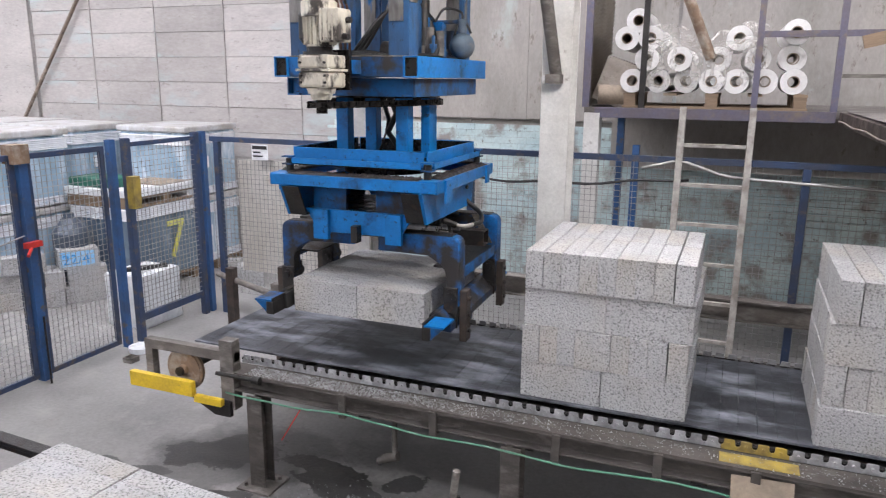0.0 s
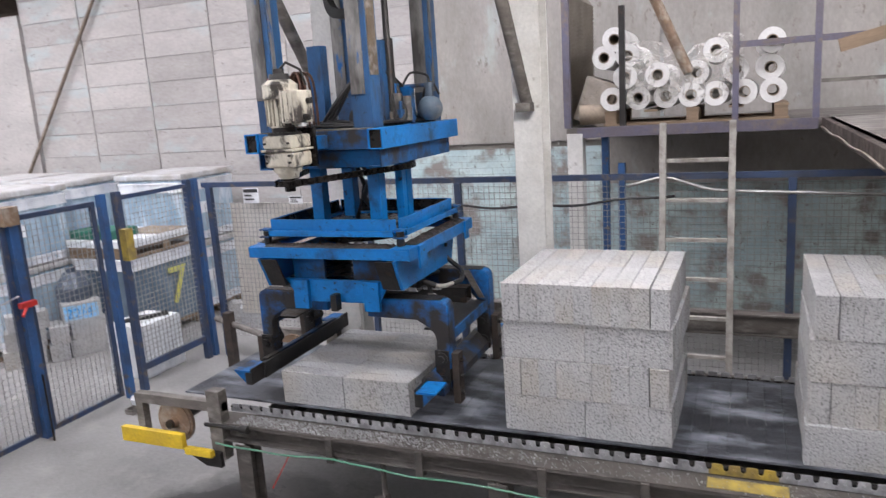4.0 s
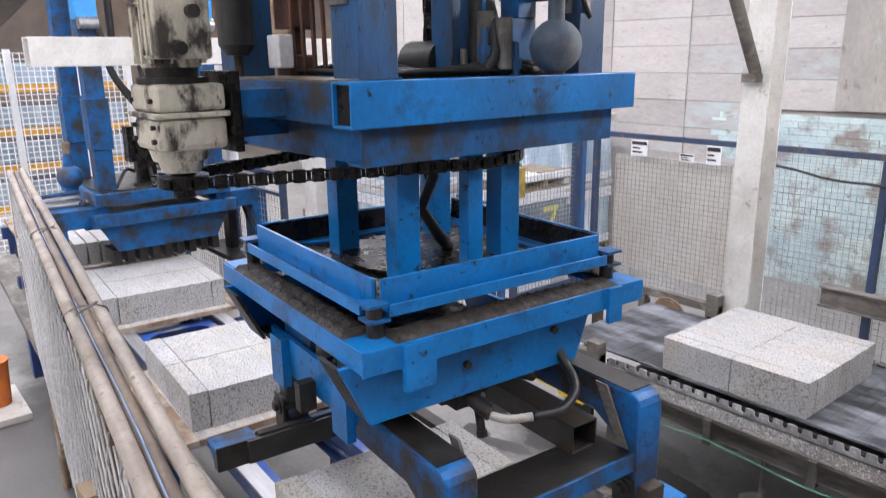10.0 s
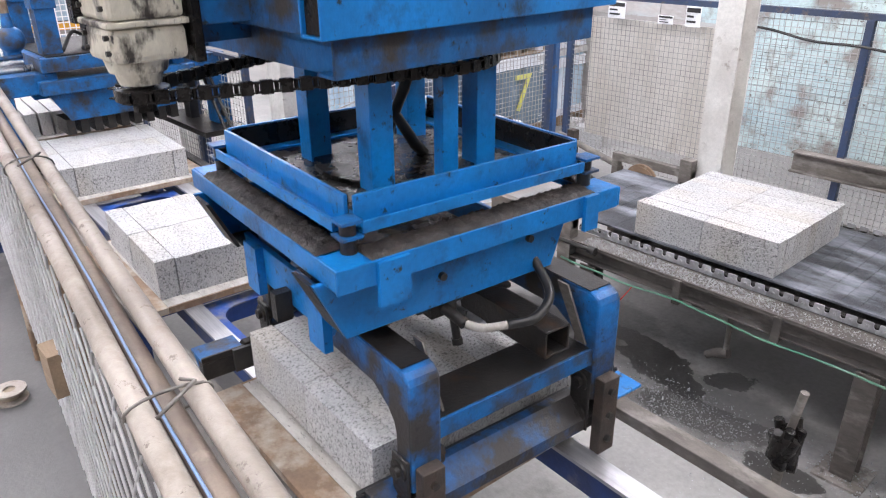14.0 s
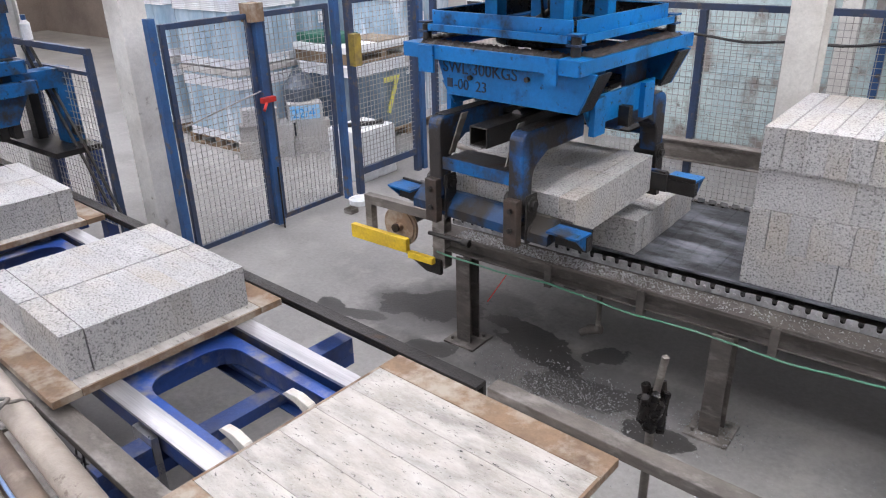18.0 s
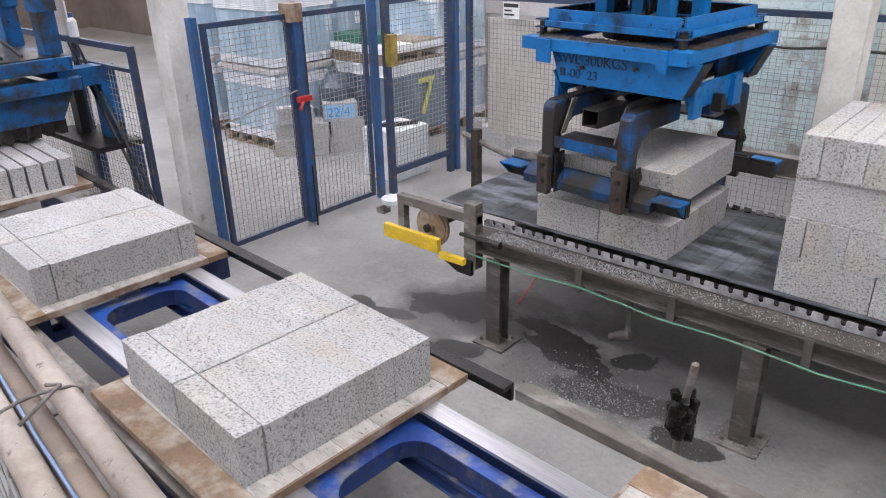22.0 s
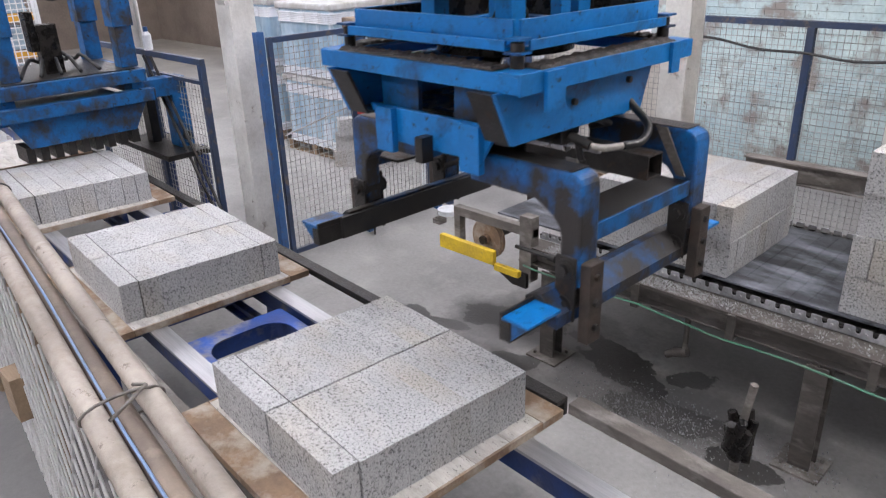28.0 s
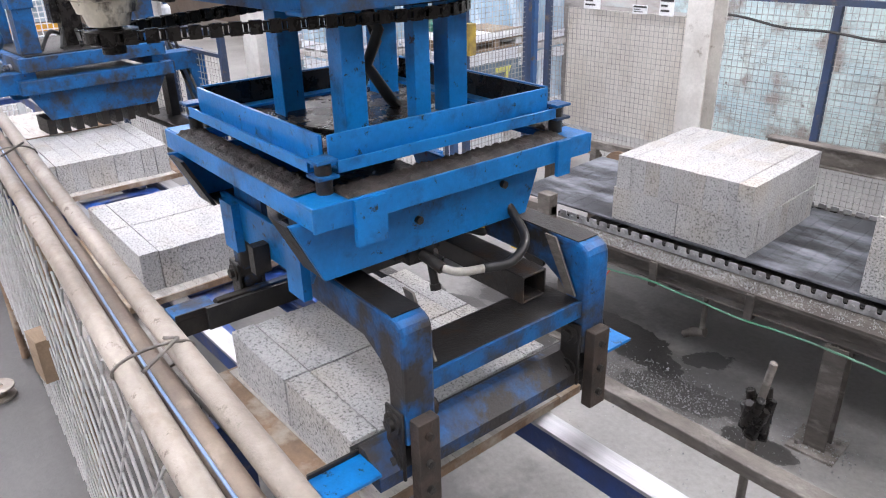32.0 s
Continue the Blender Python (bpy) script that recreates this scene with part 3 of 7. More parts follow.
M_LADDER = surface("worn_grey_ladder_paint", (0.42, 0.4, 0.365), (0.24, 0.215, 0.19), 9, (0.4, 0.66), 0.65, 0.1, 0.2, 50)
M_DIRTSHEET = surface("dirty_clear_sheet", (0.68, 0.65, 0.61), (0.56, 0.52, 0.46), 2.2, (0.4, 0.7), 0.5, 0.0, 0.1, 30, rust=(0.36, 0.28, 0.2), rust_at=(0.58, 0.75), rust_scale=1.5, stretch=(1, 1, 0.35))
M_MASTRUST = surface("rusty_greased_rail", (0.17, 0.125, 0.08), (0.09, 0.07, 0.05), 5, (0.35, 0.65), 0.45, 0.2, 0.5, 40, rust=(0.3, 0.28, 0.26), rust_at=(0.52, 0.64), rust_scale=9)
M_MARK = surface("stencil_paint", (0.012, 0.022, 0.05), (0.03, 0.06, 0.12), 9, (0.4, 0.7), 0.6, 0.0, 0.0, 60)
M_FLOOR = floor_material([(-1.95, -0.05, 0.6, 0.4, 20, 0.6), (-0.95, -0.3, 0.7, 0.3, 10, 0.45), (-0.9, -2.2, 0.8, 0.5, 0, 0.55), (-3.0, -2.3, 1.2, 0.5, 0, 0.4),
                          # The broad patch at -3.6, -3.6 paints shade on the floor by the near fence.
                          (-3.6, -3.6, 2.6, 0.9, -6, 0.66), (-1.15, -0.12, 0.32, 0.12, -14, 0.88), (-0.72, -0.36, 0.34, 0.13, 8, 0.78), (-2.1, 0.0, 0.34, 0.2, 30, 0.88), (-1.35, 0.05, 0.32, 0.1, -12, 0.88), (-0.76, 0.07, 0.15, 0.09, 40, 0.88), (-2.75, -0.46, 0.13, 0.1, 0, 0.86), (-1.75, -0.5, 0.16, 0.09, 20, 0.86), (-0.2, -0.5, 0.2, 0.08, 0, 0.85), (-2.5, -0.45, 0.2, 0.06, 15, 0.82)])


# ---- the hall ----
def hall():
    b = Build().box(-30, 12, -14.2, 6.8, -0.2, 0)
    solo("floor", b, M_FLOOR, "worn dusty grey concrete factory floor", "floor", kind="structure")
    # back wall: lower flaking brick, upper sheets on posts
    w = solo("wall_north", Build().box(-9.6, 12, 5.0, 5.2, 0, 7.0), M_WALLBACK, "grey boarded factory back wall", "wall", kind="structure")
    low = Build()
    rnd = random.Random(12)
    brick = Build().box(0, 0.222, 4.974, 4.9995, 0, 0.0745).mesh("brick")
    for r in range(26):
        for c in range(50):
            x0 = -4.2 + c * 0.225 + (0.1125 if r % 2 else 0) + rnd.uniform(-0.002, 0.002)
            if 6 <= c < 18 and r < 25:
                part("brick", brick, M_TEAL, w, at=pose(x0, rnd.uniform(-0.003, 0.0), r * 0.078))
            else:
                low.box(x0, x0 + 0.222, 4.974 - rnd.uniform(0, 0.003), 5.0, r * 0.078, r * 0.078 + 0.0745 + rnd.uniform(-0.002, 0.0005))
    part("brick_facing", low, M_TEAL, w, "flaking mint-painted brickwork")
    mesh_cache = {}
    rng = random.Random(3)
    for c in range(13):
        x0 = -9.55 + c * 1.24
        top = 5.05 if c < 3 else 6.4
        k = 0
        z = 2.08 if x0 > -4.3 else 0.03
        while z < top - 0.1:
            hgt = 0.352
            key = round(hgt, 3)
            if key not in mesh_cache:
                mesh_cache[key] = Build().slab([(4.985, 0.0), (4.971, 0.004), (4.976, hgt - 0.003), (4.985, hgt - 0.001)], "x", 0.0, 1.232).mesh("wall_sheet")
            part("wall_sheet", mesh_cache[key], M_WALL, w, at=pose(x0 + rng.uniform(-0.004, 0.004), rng.uniform(-0.006, 0.004), z))
            z += hgt
            k += 1
        part("wall_post", Build().box(x0 - 0.008, x0 - 0.0005, 4.955, 4.985, 2.05, top), M_WALL, w)
    for bx0, bx1, bz in ((-2.68, -1.392, 3.85), (-1.388, 0.3, 4.2), (0.34, 3.0, 4.6)):
        part("wall_board", Build().box(bx0, bx1, 4.935, 4.95, 2.1, bz), M_WALLBOARD, w, "brown-grey flat wall board")
    part("wall_brace", Build().rod((-10.1, 4.9, 1.6), (-7.3, 4.9, 5.2), 0.028, 6), M_PIPEBROWN, w, "diagonal steel wall brace")
    # far west bay, its dimness put into the wall colour
    solo("wall_west", Build().box(-22.2, -22, -14, 6.8, 0, 7.5), M_WALLDIM, "brown-grey block wall at the far end, toned dim", "wall", kind="structure")
    solo("wall_far", Build().box(-22, -9.6, 6.6, 6.8, 0, 6.2), M_WALLDIM, "brown-grey wall beyond the opening, toned dim", "wall", kind="structure")
    solo("wall_south", Build().box(-22, 12, -14.2, -14, 0, 7.0), M_WALLBACK, "plain grey factory wall", "wall", kind="structure")
    solo("wall_east", Build().box(12, 12.2, -14.2, 5.2, 0, 7.0), M_WALLBACK, "plain grey factory wall", "wall", kind="structure")
    # eaves girder and curtain by the opening
    solo("eaves_girder", Build().hbeam("x", 4.82, 5.1, -22, -5.0, 0.09, 0.1), M_RUST, "rusty brown steel eaves girder", "girder", kind="structure")
    cb = Build()
    pts = []
    for k in range(61):
        u = k / 60
        pts.append((-12.6 + 1.05 * u, 4.7 + 0.07 * math.sin(u * 46) + 0.02 * math.sin(u * 17)))
    vs, fs = [], []
    for x, y in pts:
        vs += [(x, y, 0.05), (x + 0.01, y, 4.98)]
    for k in range(60):
        fs.append((2 * k, 2 * k + 2, 2 * k + 3, 2 * k + 1))
    cb.add(vs, fs, True)
    cur = solo("curtain", cb, M_CURTAIN, "grey-brown sheet curtain hanging in folds", "curtain")
    mod = cur.modifiers.new("thick", "SOLIDIFY")
    mod.thickness = 0.012
    part("wall_panel", Build().box(-11.5, -10.8, 4.96, 5.04, 0, 4.35).box(-10.78, -9.62, 4.96, 5.04, 0, 4.42), M_WALL, w, "light wall panel beside the curtain")


def roof():
    ridge, eave = 8.6, 5.3

    def zr(y):
        return ridge - abs(y + 4.5) * (ridge - eave) / 9.7

    b = Build()
    rows = [6.9, 2.35, 1.45, -2.6, -3.5, -4.5, -5.5, -6.4, -10.4, -11.3, -14.3]
    xs = [-22.2]
    while xs[-1] < 11:
        xs += [xs[-1] + 0.5, xs[-1] + 1.95]
    for j in range(len(rows) - 1):
        y1, y0 = rows[j], rows[j + 1]
        x0, x1 = xs[0], xs[-1]
        z0, z1 = zr(y0), zr(y1)
        if j in (1, 3, 6, 8):
            for i in range(18):
                a = -20.9 + 1.8 * i
                s0, s1 = y0, y1
                if j == 1:
                    if -9.3 < a < 1.0:
                        continue
                    s0, s1 = (1.3 - 0.17 * (a + 10), 2.05 - 0.17 * (a + 10)) if a < 0 else (y0, y1)
                pane = Build().add([(a + dx, yy, zr(yy) - dz) for dz in (0.012, 0.004) for dx, yy in ((0.08, s0), (1.4, s0), (1.4, s1), (0.08, s1))], [(0, 1, 2, 3), (7, 6, 5, 4), (0, 4, 5, 1), (1, 5, 6, 2), (2, 6, 7, 3), (3, 7, 4, 0)])
                solo("skylight", pane, M_GLOW, "bright translucent roof skylight sheet", "skylight", "skylights", "structure")
        b.add([(x0, y0, z0), (x1, y0, z0), (x1, y1, z1), (x0, y1, z1), (x0, y0, z0 + 0.05), (x1, y0, z0 + 0.05), (x1, y1, z1 + 0.05), (x0, y1, z1 + 0.05)],
              [(0, 1, 2, 3), (7, 6, 5, 4), (0, 4, 5, 1), (1, 5, 6, 2), (2, 6, 7, 3), (3, 7, 4, 0)])
    solo("ceiling", b, M_ROOF, "brown corrugated pitched factory roof with skylight strips", "ceiling", kind="structure")
    for k, y in enumerate((4.2, 2.75, 1.0, -0.6, -2.2, -3.8, -6, -8, -10, -12)):
        z = zr(y) - 0.09
        solo("purlin", Build().box(-22, 12, y - 0.035, y + 0.035, z - 0.08, z + 0.08), M_ROOF, "dark steel roof purlin", "purlin", "roof purlins", "structure")
    for x in (-19.0, -13.0, -5.6, 2.0, 8.5):
        tb = Build()
        for s in (1, -1):
            a, c = (x, -4.5, ridge - 0.3), (x, -4.5 + s * 9.5, eave - 0.2)
            tb.rod(a, c, 0.13, 4)
        tb.rod((x, -14, eave - 0.1), (x, 5, eave - 0.1), 0.05, 6)
        solo("rafter", tb, M_ROOF, "dark steel roof rafter", "rafter", "roof rafters", "structure")


def gantry():
    """White steel frame that carries the trolley."""
    g = thing("gantry_frame", pose(0, 0, 0), "white-painted steel gantry frame over the conveyors", "gantry")
    for x in (-1.7, -0.16):
        part("column", Build().hbeam("z", x, 1.32, 0, 3.67, 0.1, 0.11), M_WHITE, g, "", 0.004)
        part("base_plate", Build().box(x - 0.17, x + 0.17, 1.15, 1.49, 0, 0.02), M_DUSTY, g)
        part("rail_beam", Build().hbeam("y", x, 3.78, -4.5, 1.43, 0.1, 0.11), M_WHITE, g, "", 0.004)
        part("brace", Build().rod((x, 1.2, 2.6), (x, 0.42, 3.665), 0.042, 10), M_DUSTY, g, "dusty grey tube brace")
        part("brace_gusset", Build().box(x - 0.05, x + 0.05, 1.1, 1.208, 2.54, 2.6), M_DUSTY, g)
        part("rail", Build().box(x - 0.03, x + 0.03, -4.5, 1.4, 3.89, 3.93), M_STEEL, g)
    part("cross_beam", Build().hbeam("x", 1.32, 3.74, -1.59, 5.2, 0.08, 0.12), M_WHITE, g, "", 0.004)
    # near column and knee brace behind the clamp machine
    part("column", Build().hbeam("z", -1.7, -4.35, 0, 3.67, 0.1, 0.11), M_WHITE, g)
    part("column", Build().hbeam("z", -0.16, -4.35, 0, 3.67, 0.1, 0.11), M_WHITE, g)
    part("knee_brace", Build().sweep("y", [(-1.595, 0), (-1.47, 0), (-1.47, 0.2), (-1.595, 0.2)], -1.45, 1.7, None, Matrix.Translation((0, -3.23, 3.07)) @ Matrix.Rotation(radians(44), 4, Vector((1, 0, 0)))), M_WHITE, g, "inclined white brace", 0.006)
    part("knee_flange", Build().box(-1.61, -1.42, -1.45, 1.7, -0.05, -0.001, Matrix.Translation((0, -3.23, 3.07)) @ Matrix.Rotation(radians(44), 4, Vector((1, 0, 0)))), M_CHANNEL, g, "dark lower flange of the brace", 0.003)
    p = thing("portal_frame", pose(0, 0, 0), "white-painted steel portal over the clamp machine", "portal frame")
    part("beam", Build().rhs("y", -4.6, 2.8, -2.75, -0.5, 0.09, 0.095), M_WHITE, p, "", 0.006)
    for y in (-0.62,):
        part("column", Build().rhs("z", -4.6, y, 0, 2.705, 0.11, 0.11), M_WHITE, p, "", 0.006)
        part("knee", Build().slab([(y - 0.11, 2.705), (y - 0.3, 2.705), (y - 0.11, 2.2)], "x", -4.66, -4.54), M_WHITE, p)
    part("column", Build().hbeam("z", -6.9, -0.55, 0, 2.68, 0.09, 0.09), M_WHITE, p)


def mesh_panel(b, axis, c, lo, hi, z0, z1, step=0.05, r=0.0022):
    n = int((hi - lo) / step)
    for k in range(n + 1):
        a = lo + (hi - lo) * k / n
        if axis == "x":
            b.box(a - r, a + r, c - r, c + r, z0, z1)
        else:
            b.box(c - r, c + r, a - r, a + r, z0, z1)
    n = int((z1 - z0) / step)
    for k in range(n + 1):
        z = z0 + (z1 - z0) * k / n
        if axis == "x":
            b.box(lo, hi, c - r * 0.9, c + r * 0.9, z - r, z + r)
        else:
            b.box(c - r * 0.9, c + r * 0.9, lo, hi, z - r, z + r)
    return b


def fences():
    # gate side, x = -4.3
    f = thing("mesh_gate", pose(0, 0, 0), "dark blue steel mesh double gate with red handle, closed", "gate")
    for lo, hi in ((-0.55, 0.3), (0.4, 1.2)):
        leaf = part("gate_frame", Build().box(-4.32, -4.28, lo, lo + 0.045, 0.06, 1.95).box(-4.32, -4.28, hi - 0.045, hi, 0.06, 1.95).box(-4.32, -4.28, lo + 0.045, hi - 0.045, 1.905, 1.95).box(-4.32, -4.28, lo + 0.045, hi - 0.045, 0.06, 0.105), M_FENCEBLUE, f, "", 0.003)
        part("mesh", mesh_panel(Build(), "y", -4.3, lo + 0.045, hi - 0.045, 0.105, 1.905), M_WIRE, leaf)
    part("meeting_post", Build().rhs("z", -4.29, 0.355, 0.03, 2.02, 0.04, 0.04), M_POSTBLUE, f, "bright blue meeting stile", 0.003)
    part("lock_box", Build().box(-4.36, -4.22, 0.26, 0.4, 1.88, 2.03), M_RUST, f, "rusty steel lock box")
    part("handle", Build().box(-4.25, -4.2, 0.27, 0.41, 1.2, 1.245).rod((-4.2, 0.3, 1.2), (-4.14, 0.22, 1.16), 0.014, 8), M_RED, f, "red gate handle")
    part("drop_bolt", Build().rod((-4.23, 0.36, 0.0), (-4.23, 0.36, 0.6), 0.009, 8), M_DARK, f, "dark drop bolt")
    part("stay", Build().rod((-4.26, -0.5, 1.15), (-4.26, 0.3, 1.3), 0.006, 6), M_WIRE, f)
    s = thing("mesh_fence", pose(0, 0, 0), "blue steel post and wire mesh machine guard fence", "fence")
    for y, m in ((-0.62, M_POSTBLUE), (1.29, M_POSTBLUE), (1.47, M_FENCEBLUE), (2.42, M_FENCEBLUE), (2.53, M_POSTBLUE)):
        part("post", Build().rhs("z", -4.3, y, 0, 2.0, 0.033, 0.033), m, s, "", 0.003)
    part("post", Build().rhs("z", -3.98, 1.0, 0, 0.0501, 0.05, 0.05), M_DUSTY, s)
    part("panel_rail", Build().box(-4.32, -4.28, 1.5, 2.39, 1.92, 1.96), M_FENCEBLUE, s)
    part("panel_rail", Build().box(-4.32, -4.28, 1.5, 2.39, 0.2, 0.27), M_FENCEBLUE, s)
    part("mesh", mesh_panel(Build(), "y", -4.3, 1.5, 2.39, 0.27, 1.92), M_WIRE, s)
    part("cable_box", Build().box(-4.2, -4.12, 1.35, 1.44, 1.36, 1.66), M_OCHRE, s, "yellow cable box")
    # back side, y = 2.55
    part("top_rail", Build().box(-4.2, 4.5, 2.53, 2.58, 1.9, 1.95), M_FENCEBLUE, s)
    part("mesh", mesh_panel(Build(), "x", 2.555, -4.2, -2.25, 0.25, 1.72), M_WIRE, s)
    part("mesh", mesh_panel(Build(), "x", 2.555, -2.15, 2.8, 0.25, 1.9), M_WIRE, s)
    part("solid_sheet", Build().box(-3.9, -2.3, 2.6, 2.61, 0.5, 1.72), M_DIRTSHEET, s, "dusty translucent guard sheet")
    for x in (-4.12, -2.2, -1.24, 1.55, 3.1):
        part("post", Build().rhs("z", x, 2.555, 0, 1.9, 0.03, 0.03), M_FENCEBLUE, s, "", 0.003)
    part("kick_beam", Build().hbeam("x", 2.5, 0.72, -1.6, 4.0, 0.06, 0.09), M_DUSTY, s, "dusty low guard beam")
    cab = [(-2.2 + 0.12 * k, 2.5, 1.78 - 0.1 * math.sin(k / 24 * math.pi) + 0.012 * math.sin(k)) for k in range(25)]
    part("cable", Build().tube(cab, 0.012, 6), M_RUBBER, s)
    cab = [(0.3 + 0.12 * k, 2.5, 1.83 + 0.1 * math.exp(-((k - 2.5) / 2.0) ** 2) - 0.004 * k) for k in range(25)]
    part("cable", Build().tube(cab, 0.014, 6), M_WIRE, s)
    # signs
    for x, w2, h2, z in ((-3.55, 0.1, 0.08, 1.81), (-2.72, 0.075, 0.09, 1.81), (-3.0, 0.08, 0.04, 1.76)):
        sg = thing("safety_sign", pose(x, 2.52, z), "small white safety notice with black header", "sign", "safety signs")
        part("board", Build().box(-w2, w2, -0.004, 0.0, -h2, h2), M_PAPER, sg)
        part("header_bar", Build().box(-w2 * 0.9, w2 * 0.9, -0.007, -0.0045, h2 * 0.4, h2 * 0.85), M_BLACK, sg)
        part("text_bars", Build().box(-w2 * 0.8, w2 * 0.1, -0.007, -0.0045, -h2 * 0.1, h2 * 0.1).box(-w2 * 0.8, w2 * 0.4, -0.007, -0.0045, -h2 * 0.6, -h2 * 0.4), M_BLACK, sg)
    # low guard pipe beside the slat conveyor's end
    lp = thing("low_barrier", pose(0, 0, 0), "rusty low pipe barrier beside the conveyor end", "barrier")
    part("pipe", Build().rod((-3.75, 2.0, 0.62), (-2.7, 1.55, 0.62), 0.03, 10), M_DUSTY, lp)
    part("post", Build().box(-3.5, -3.42, 1.8, 1.88, 0, 0.75), M_RUSTDARK, lp)
    part("post", Build().box(-2.75, -2.68, 1.52, 1.58, 0, 0.62), M_RUSTDARK, lp)


hall()
roof()
gantry()
fences()


# ---- slat conveyor with the stacks ----
def slat_conveyor():
    c = thing("slat_conveyor", pose(0, 0, 0), "dusty steel slat conveyor with black belt plates and chain", "conveyor")
    x0, x1 = -2.05, 4.6
    slat = Build().box(-0.0462, 0.0462, 0, 1.06, -0.012, 0).mesh("slat")
    for k in range(int((x1 - x0 - 0.05) / 0.094)):
        part("slat", slat, M_SLAT, c, at=pose(x0 - 0.22 + k * 0.094, -0.02, 0.8))
    # scalloped side plates of the carrying chain, with a pin each
    outline = [(-0.039, -0.028), (0.039, -0.028), (0.039, -0.008), (0.031, -0.006), (0.026, 0.004), (0.026, 0.022), (0.021, 0.027), (-0.021, 0.027), (-0.026, 0.022), (-0.026, 0.004), (-0.031, -0.006), (-0.039, -0.008)]

    def chain_plate(material):
        me = Build().slab(outline, "y", -0.004, 0.004).rod((0, -0.016, 0.002), (0, -0.004, 0.002), 0.008, 8).mesh("chain_plate")
        me.materials.append(material)
        return me

    plate, painted = chain_plate(M_CHAIN), chain_plate(M_OCHRE)
    for k in range(int((x1 - x0 - 0.2) / 0.079)):
        x = x0 + 0.25 + k * 0.079
        part("chain_plate", painted if 1.1 < x < 1.42 else plate, M_CHAIN, c, at=pose(x, -0.13, 0.785))
        if k < 48:
            part("chain_plate", plate, M_CHAIN, c, at=pose(x, 1.12, 0.785, 0, 0, 180))
    for y in (-0.1, 1.09):
        part("carrying_chain", Build().box(x0 + 0.2, x1 - 0.02, y - 0.02, y + 0.02, 0.7565, 0.785), M_GREASE, c, "black greasy roller chain")
    for y, s in ((-0.3, -1), (1.22, 1)):
        part("side_channel", Build().channel("x", y - s * 0.06, 0.6875, x0 + 0.16, x1, 0.06, 0.054, -s), M_CHANNEL, c, "grimy open steel channel", 0.003)
        part("wear_strip", Build().box(x0 + 0.2, x1, min(y, y - s * 0.16), max(y, y - s * 0.16), 0.742, 0.756), M_CHANNEL, c)
    for x in (x0 + 0.4, -0.9, 0.1, 1.0, 2.0, 3.0):
        part("cross_member", Build().box(x - 0.04, x + 0.04, -0.22, 1.14, 0.58, 0.633), M_DARK, c)
    for x in (-1.62, 0.04, 1.7, 3.4):
        for y in (-0.27, 1.18):
            leg = part("leg", Build().hbeam("z", x, y, 0.014, 0.633, 0.055, 0.055, 0.012), M_CHANNEL, c, "", 0.002)
            part("foot_plate", Build().box(x - 0.12, x + 0.12, y - 0.12, y + 0.12, 0, 0.014).rod((x - 0.08, y - 0.07, 0.01), (x - 0.08, y - 0.07, 0.035), 0.012, 6).rod((x + 0.08, y + 0.07, 0.01), (x + 0.08, y + 0.07, 0.035), 0.012, 6), M_DUSTY, leg)
    for x in (-1.0, -0.42, 0.28, 0.8, 1.25, 1.8):
        part("bracket", Build().box(x - 0.022, x + 0.022, -0.318, -0.301, 0.6, 0.752).box(x - 0.022, x + 0.022, -0.3, -0.26, 0.6, 0.612), M_CHANNEL, c, "", 0.002)
    # tail end
    for y in (-0.26, 1.16):
        t = part("tail_arm", Build().box(-2.5, -1.78, y - 0.03, y + 0.03, 0.815, 0.88).box(-2.5, -2.44, y - 0.028, y + 0.028, 0.6, 0.815), M_DUSTY, c, "", 0.003)
        part("tail_post", Build().box(-1.88, -1.78, y - 0.045, y + 0.035, 0.5, 0.96), M_DUSTY, c, "", 0.003)
    for y in (-0.25, 1.12):
        ring = Build().rod((-2.2, y - 0.01, 0.7), (-2.2, y + 0.01, 0.7), 0.145, 32).rod((-2.2, y - 0.018, 0.7), (-2.2, y + 0.018, 0.7), 0.125, 32, 0.12).rod((-2.2, y - 0.05, 0.7), (-2.2, y + 0.03, 0.7), 0.035, 16)
        part("tail_wheel", ring, M_RUST, c, "dusty tail wheel disc")
    part("tail_shaft", Build().rod((-2.2, -0.32, 0.7), (-2.2, 1.24, 0.7), 0.03, 12), M_DARK, c)
    part("tensioner", Build().rod((-1.9, -0.315, 0.74), (-1.6, -0.315, 0.74), 0.014, 10).rod((-1.62, -0.315, 0.74), (-1.57, -0.315, 0.74), 0.028, 8), M_DARK, c)
    part("yellow_guard", Build().box(-2.56, -2.05, -0.38, -0.34, 0.575, 0.675), M_YELLOW, c, "scuffed yellow guard bar", 0.004)
    part("yellow_guard", Build().box(-2.04, -1.83, -0.38, -0.34, 0.545, 0.59), M_YELLOW, c, "scuffed yellow guard bar", 0.003)
    part("guard_underplate", Build().slab([(-2.12, 0.56), (-1.8, 0.56), (-1.8, 0.46), (-1.92, 0.46)], "y", -0.33, -0.3), M_DARK, c)
    part("return_belt", Build().box(-2.0, 4.4, 0.0, 1.0, 0.5, 0.52), M_DARK, c, "dark underside return belt")
    cb = []
    for k in range(60):
        u = k / 59
        cb.append((-1.82 + 3.9 * u, -0.335 - 0.005 * math.sin(k), 0.632 + 0.012 * math.sin(u * 9) - 0.022 * abs(math.sin(u * 14))))
    solo("green_cable", Build().tube(cb, 0.0065, 6), M_GREEN, "green cable slung along the conveyor side", "cable")
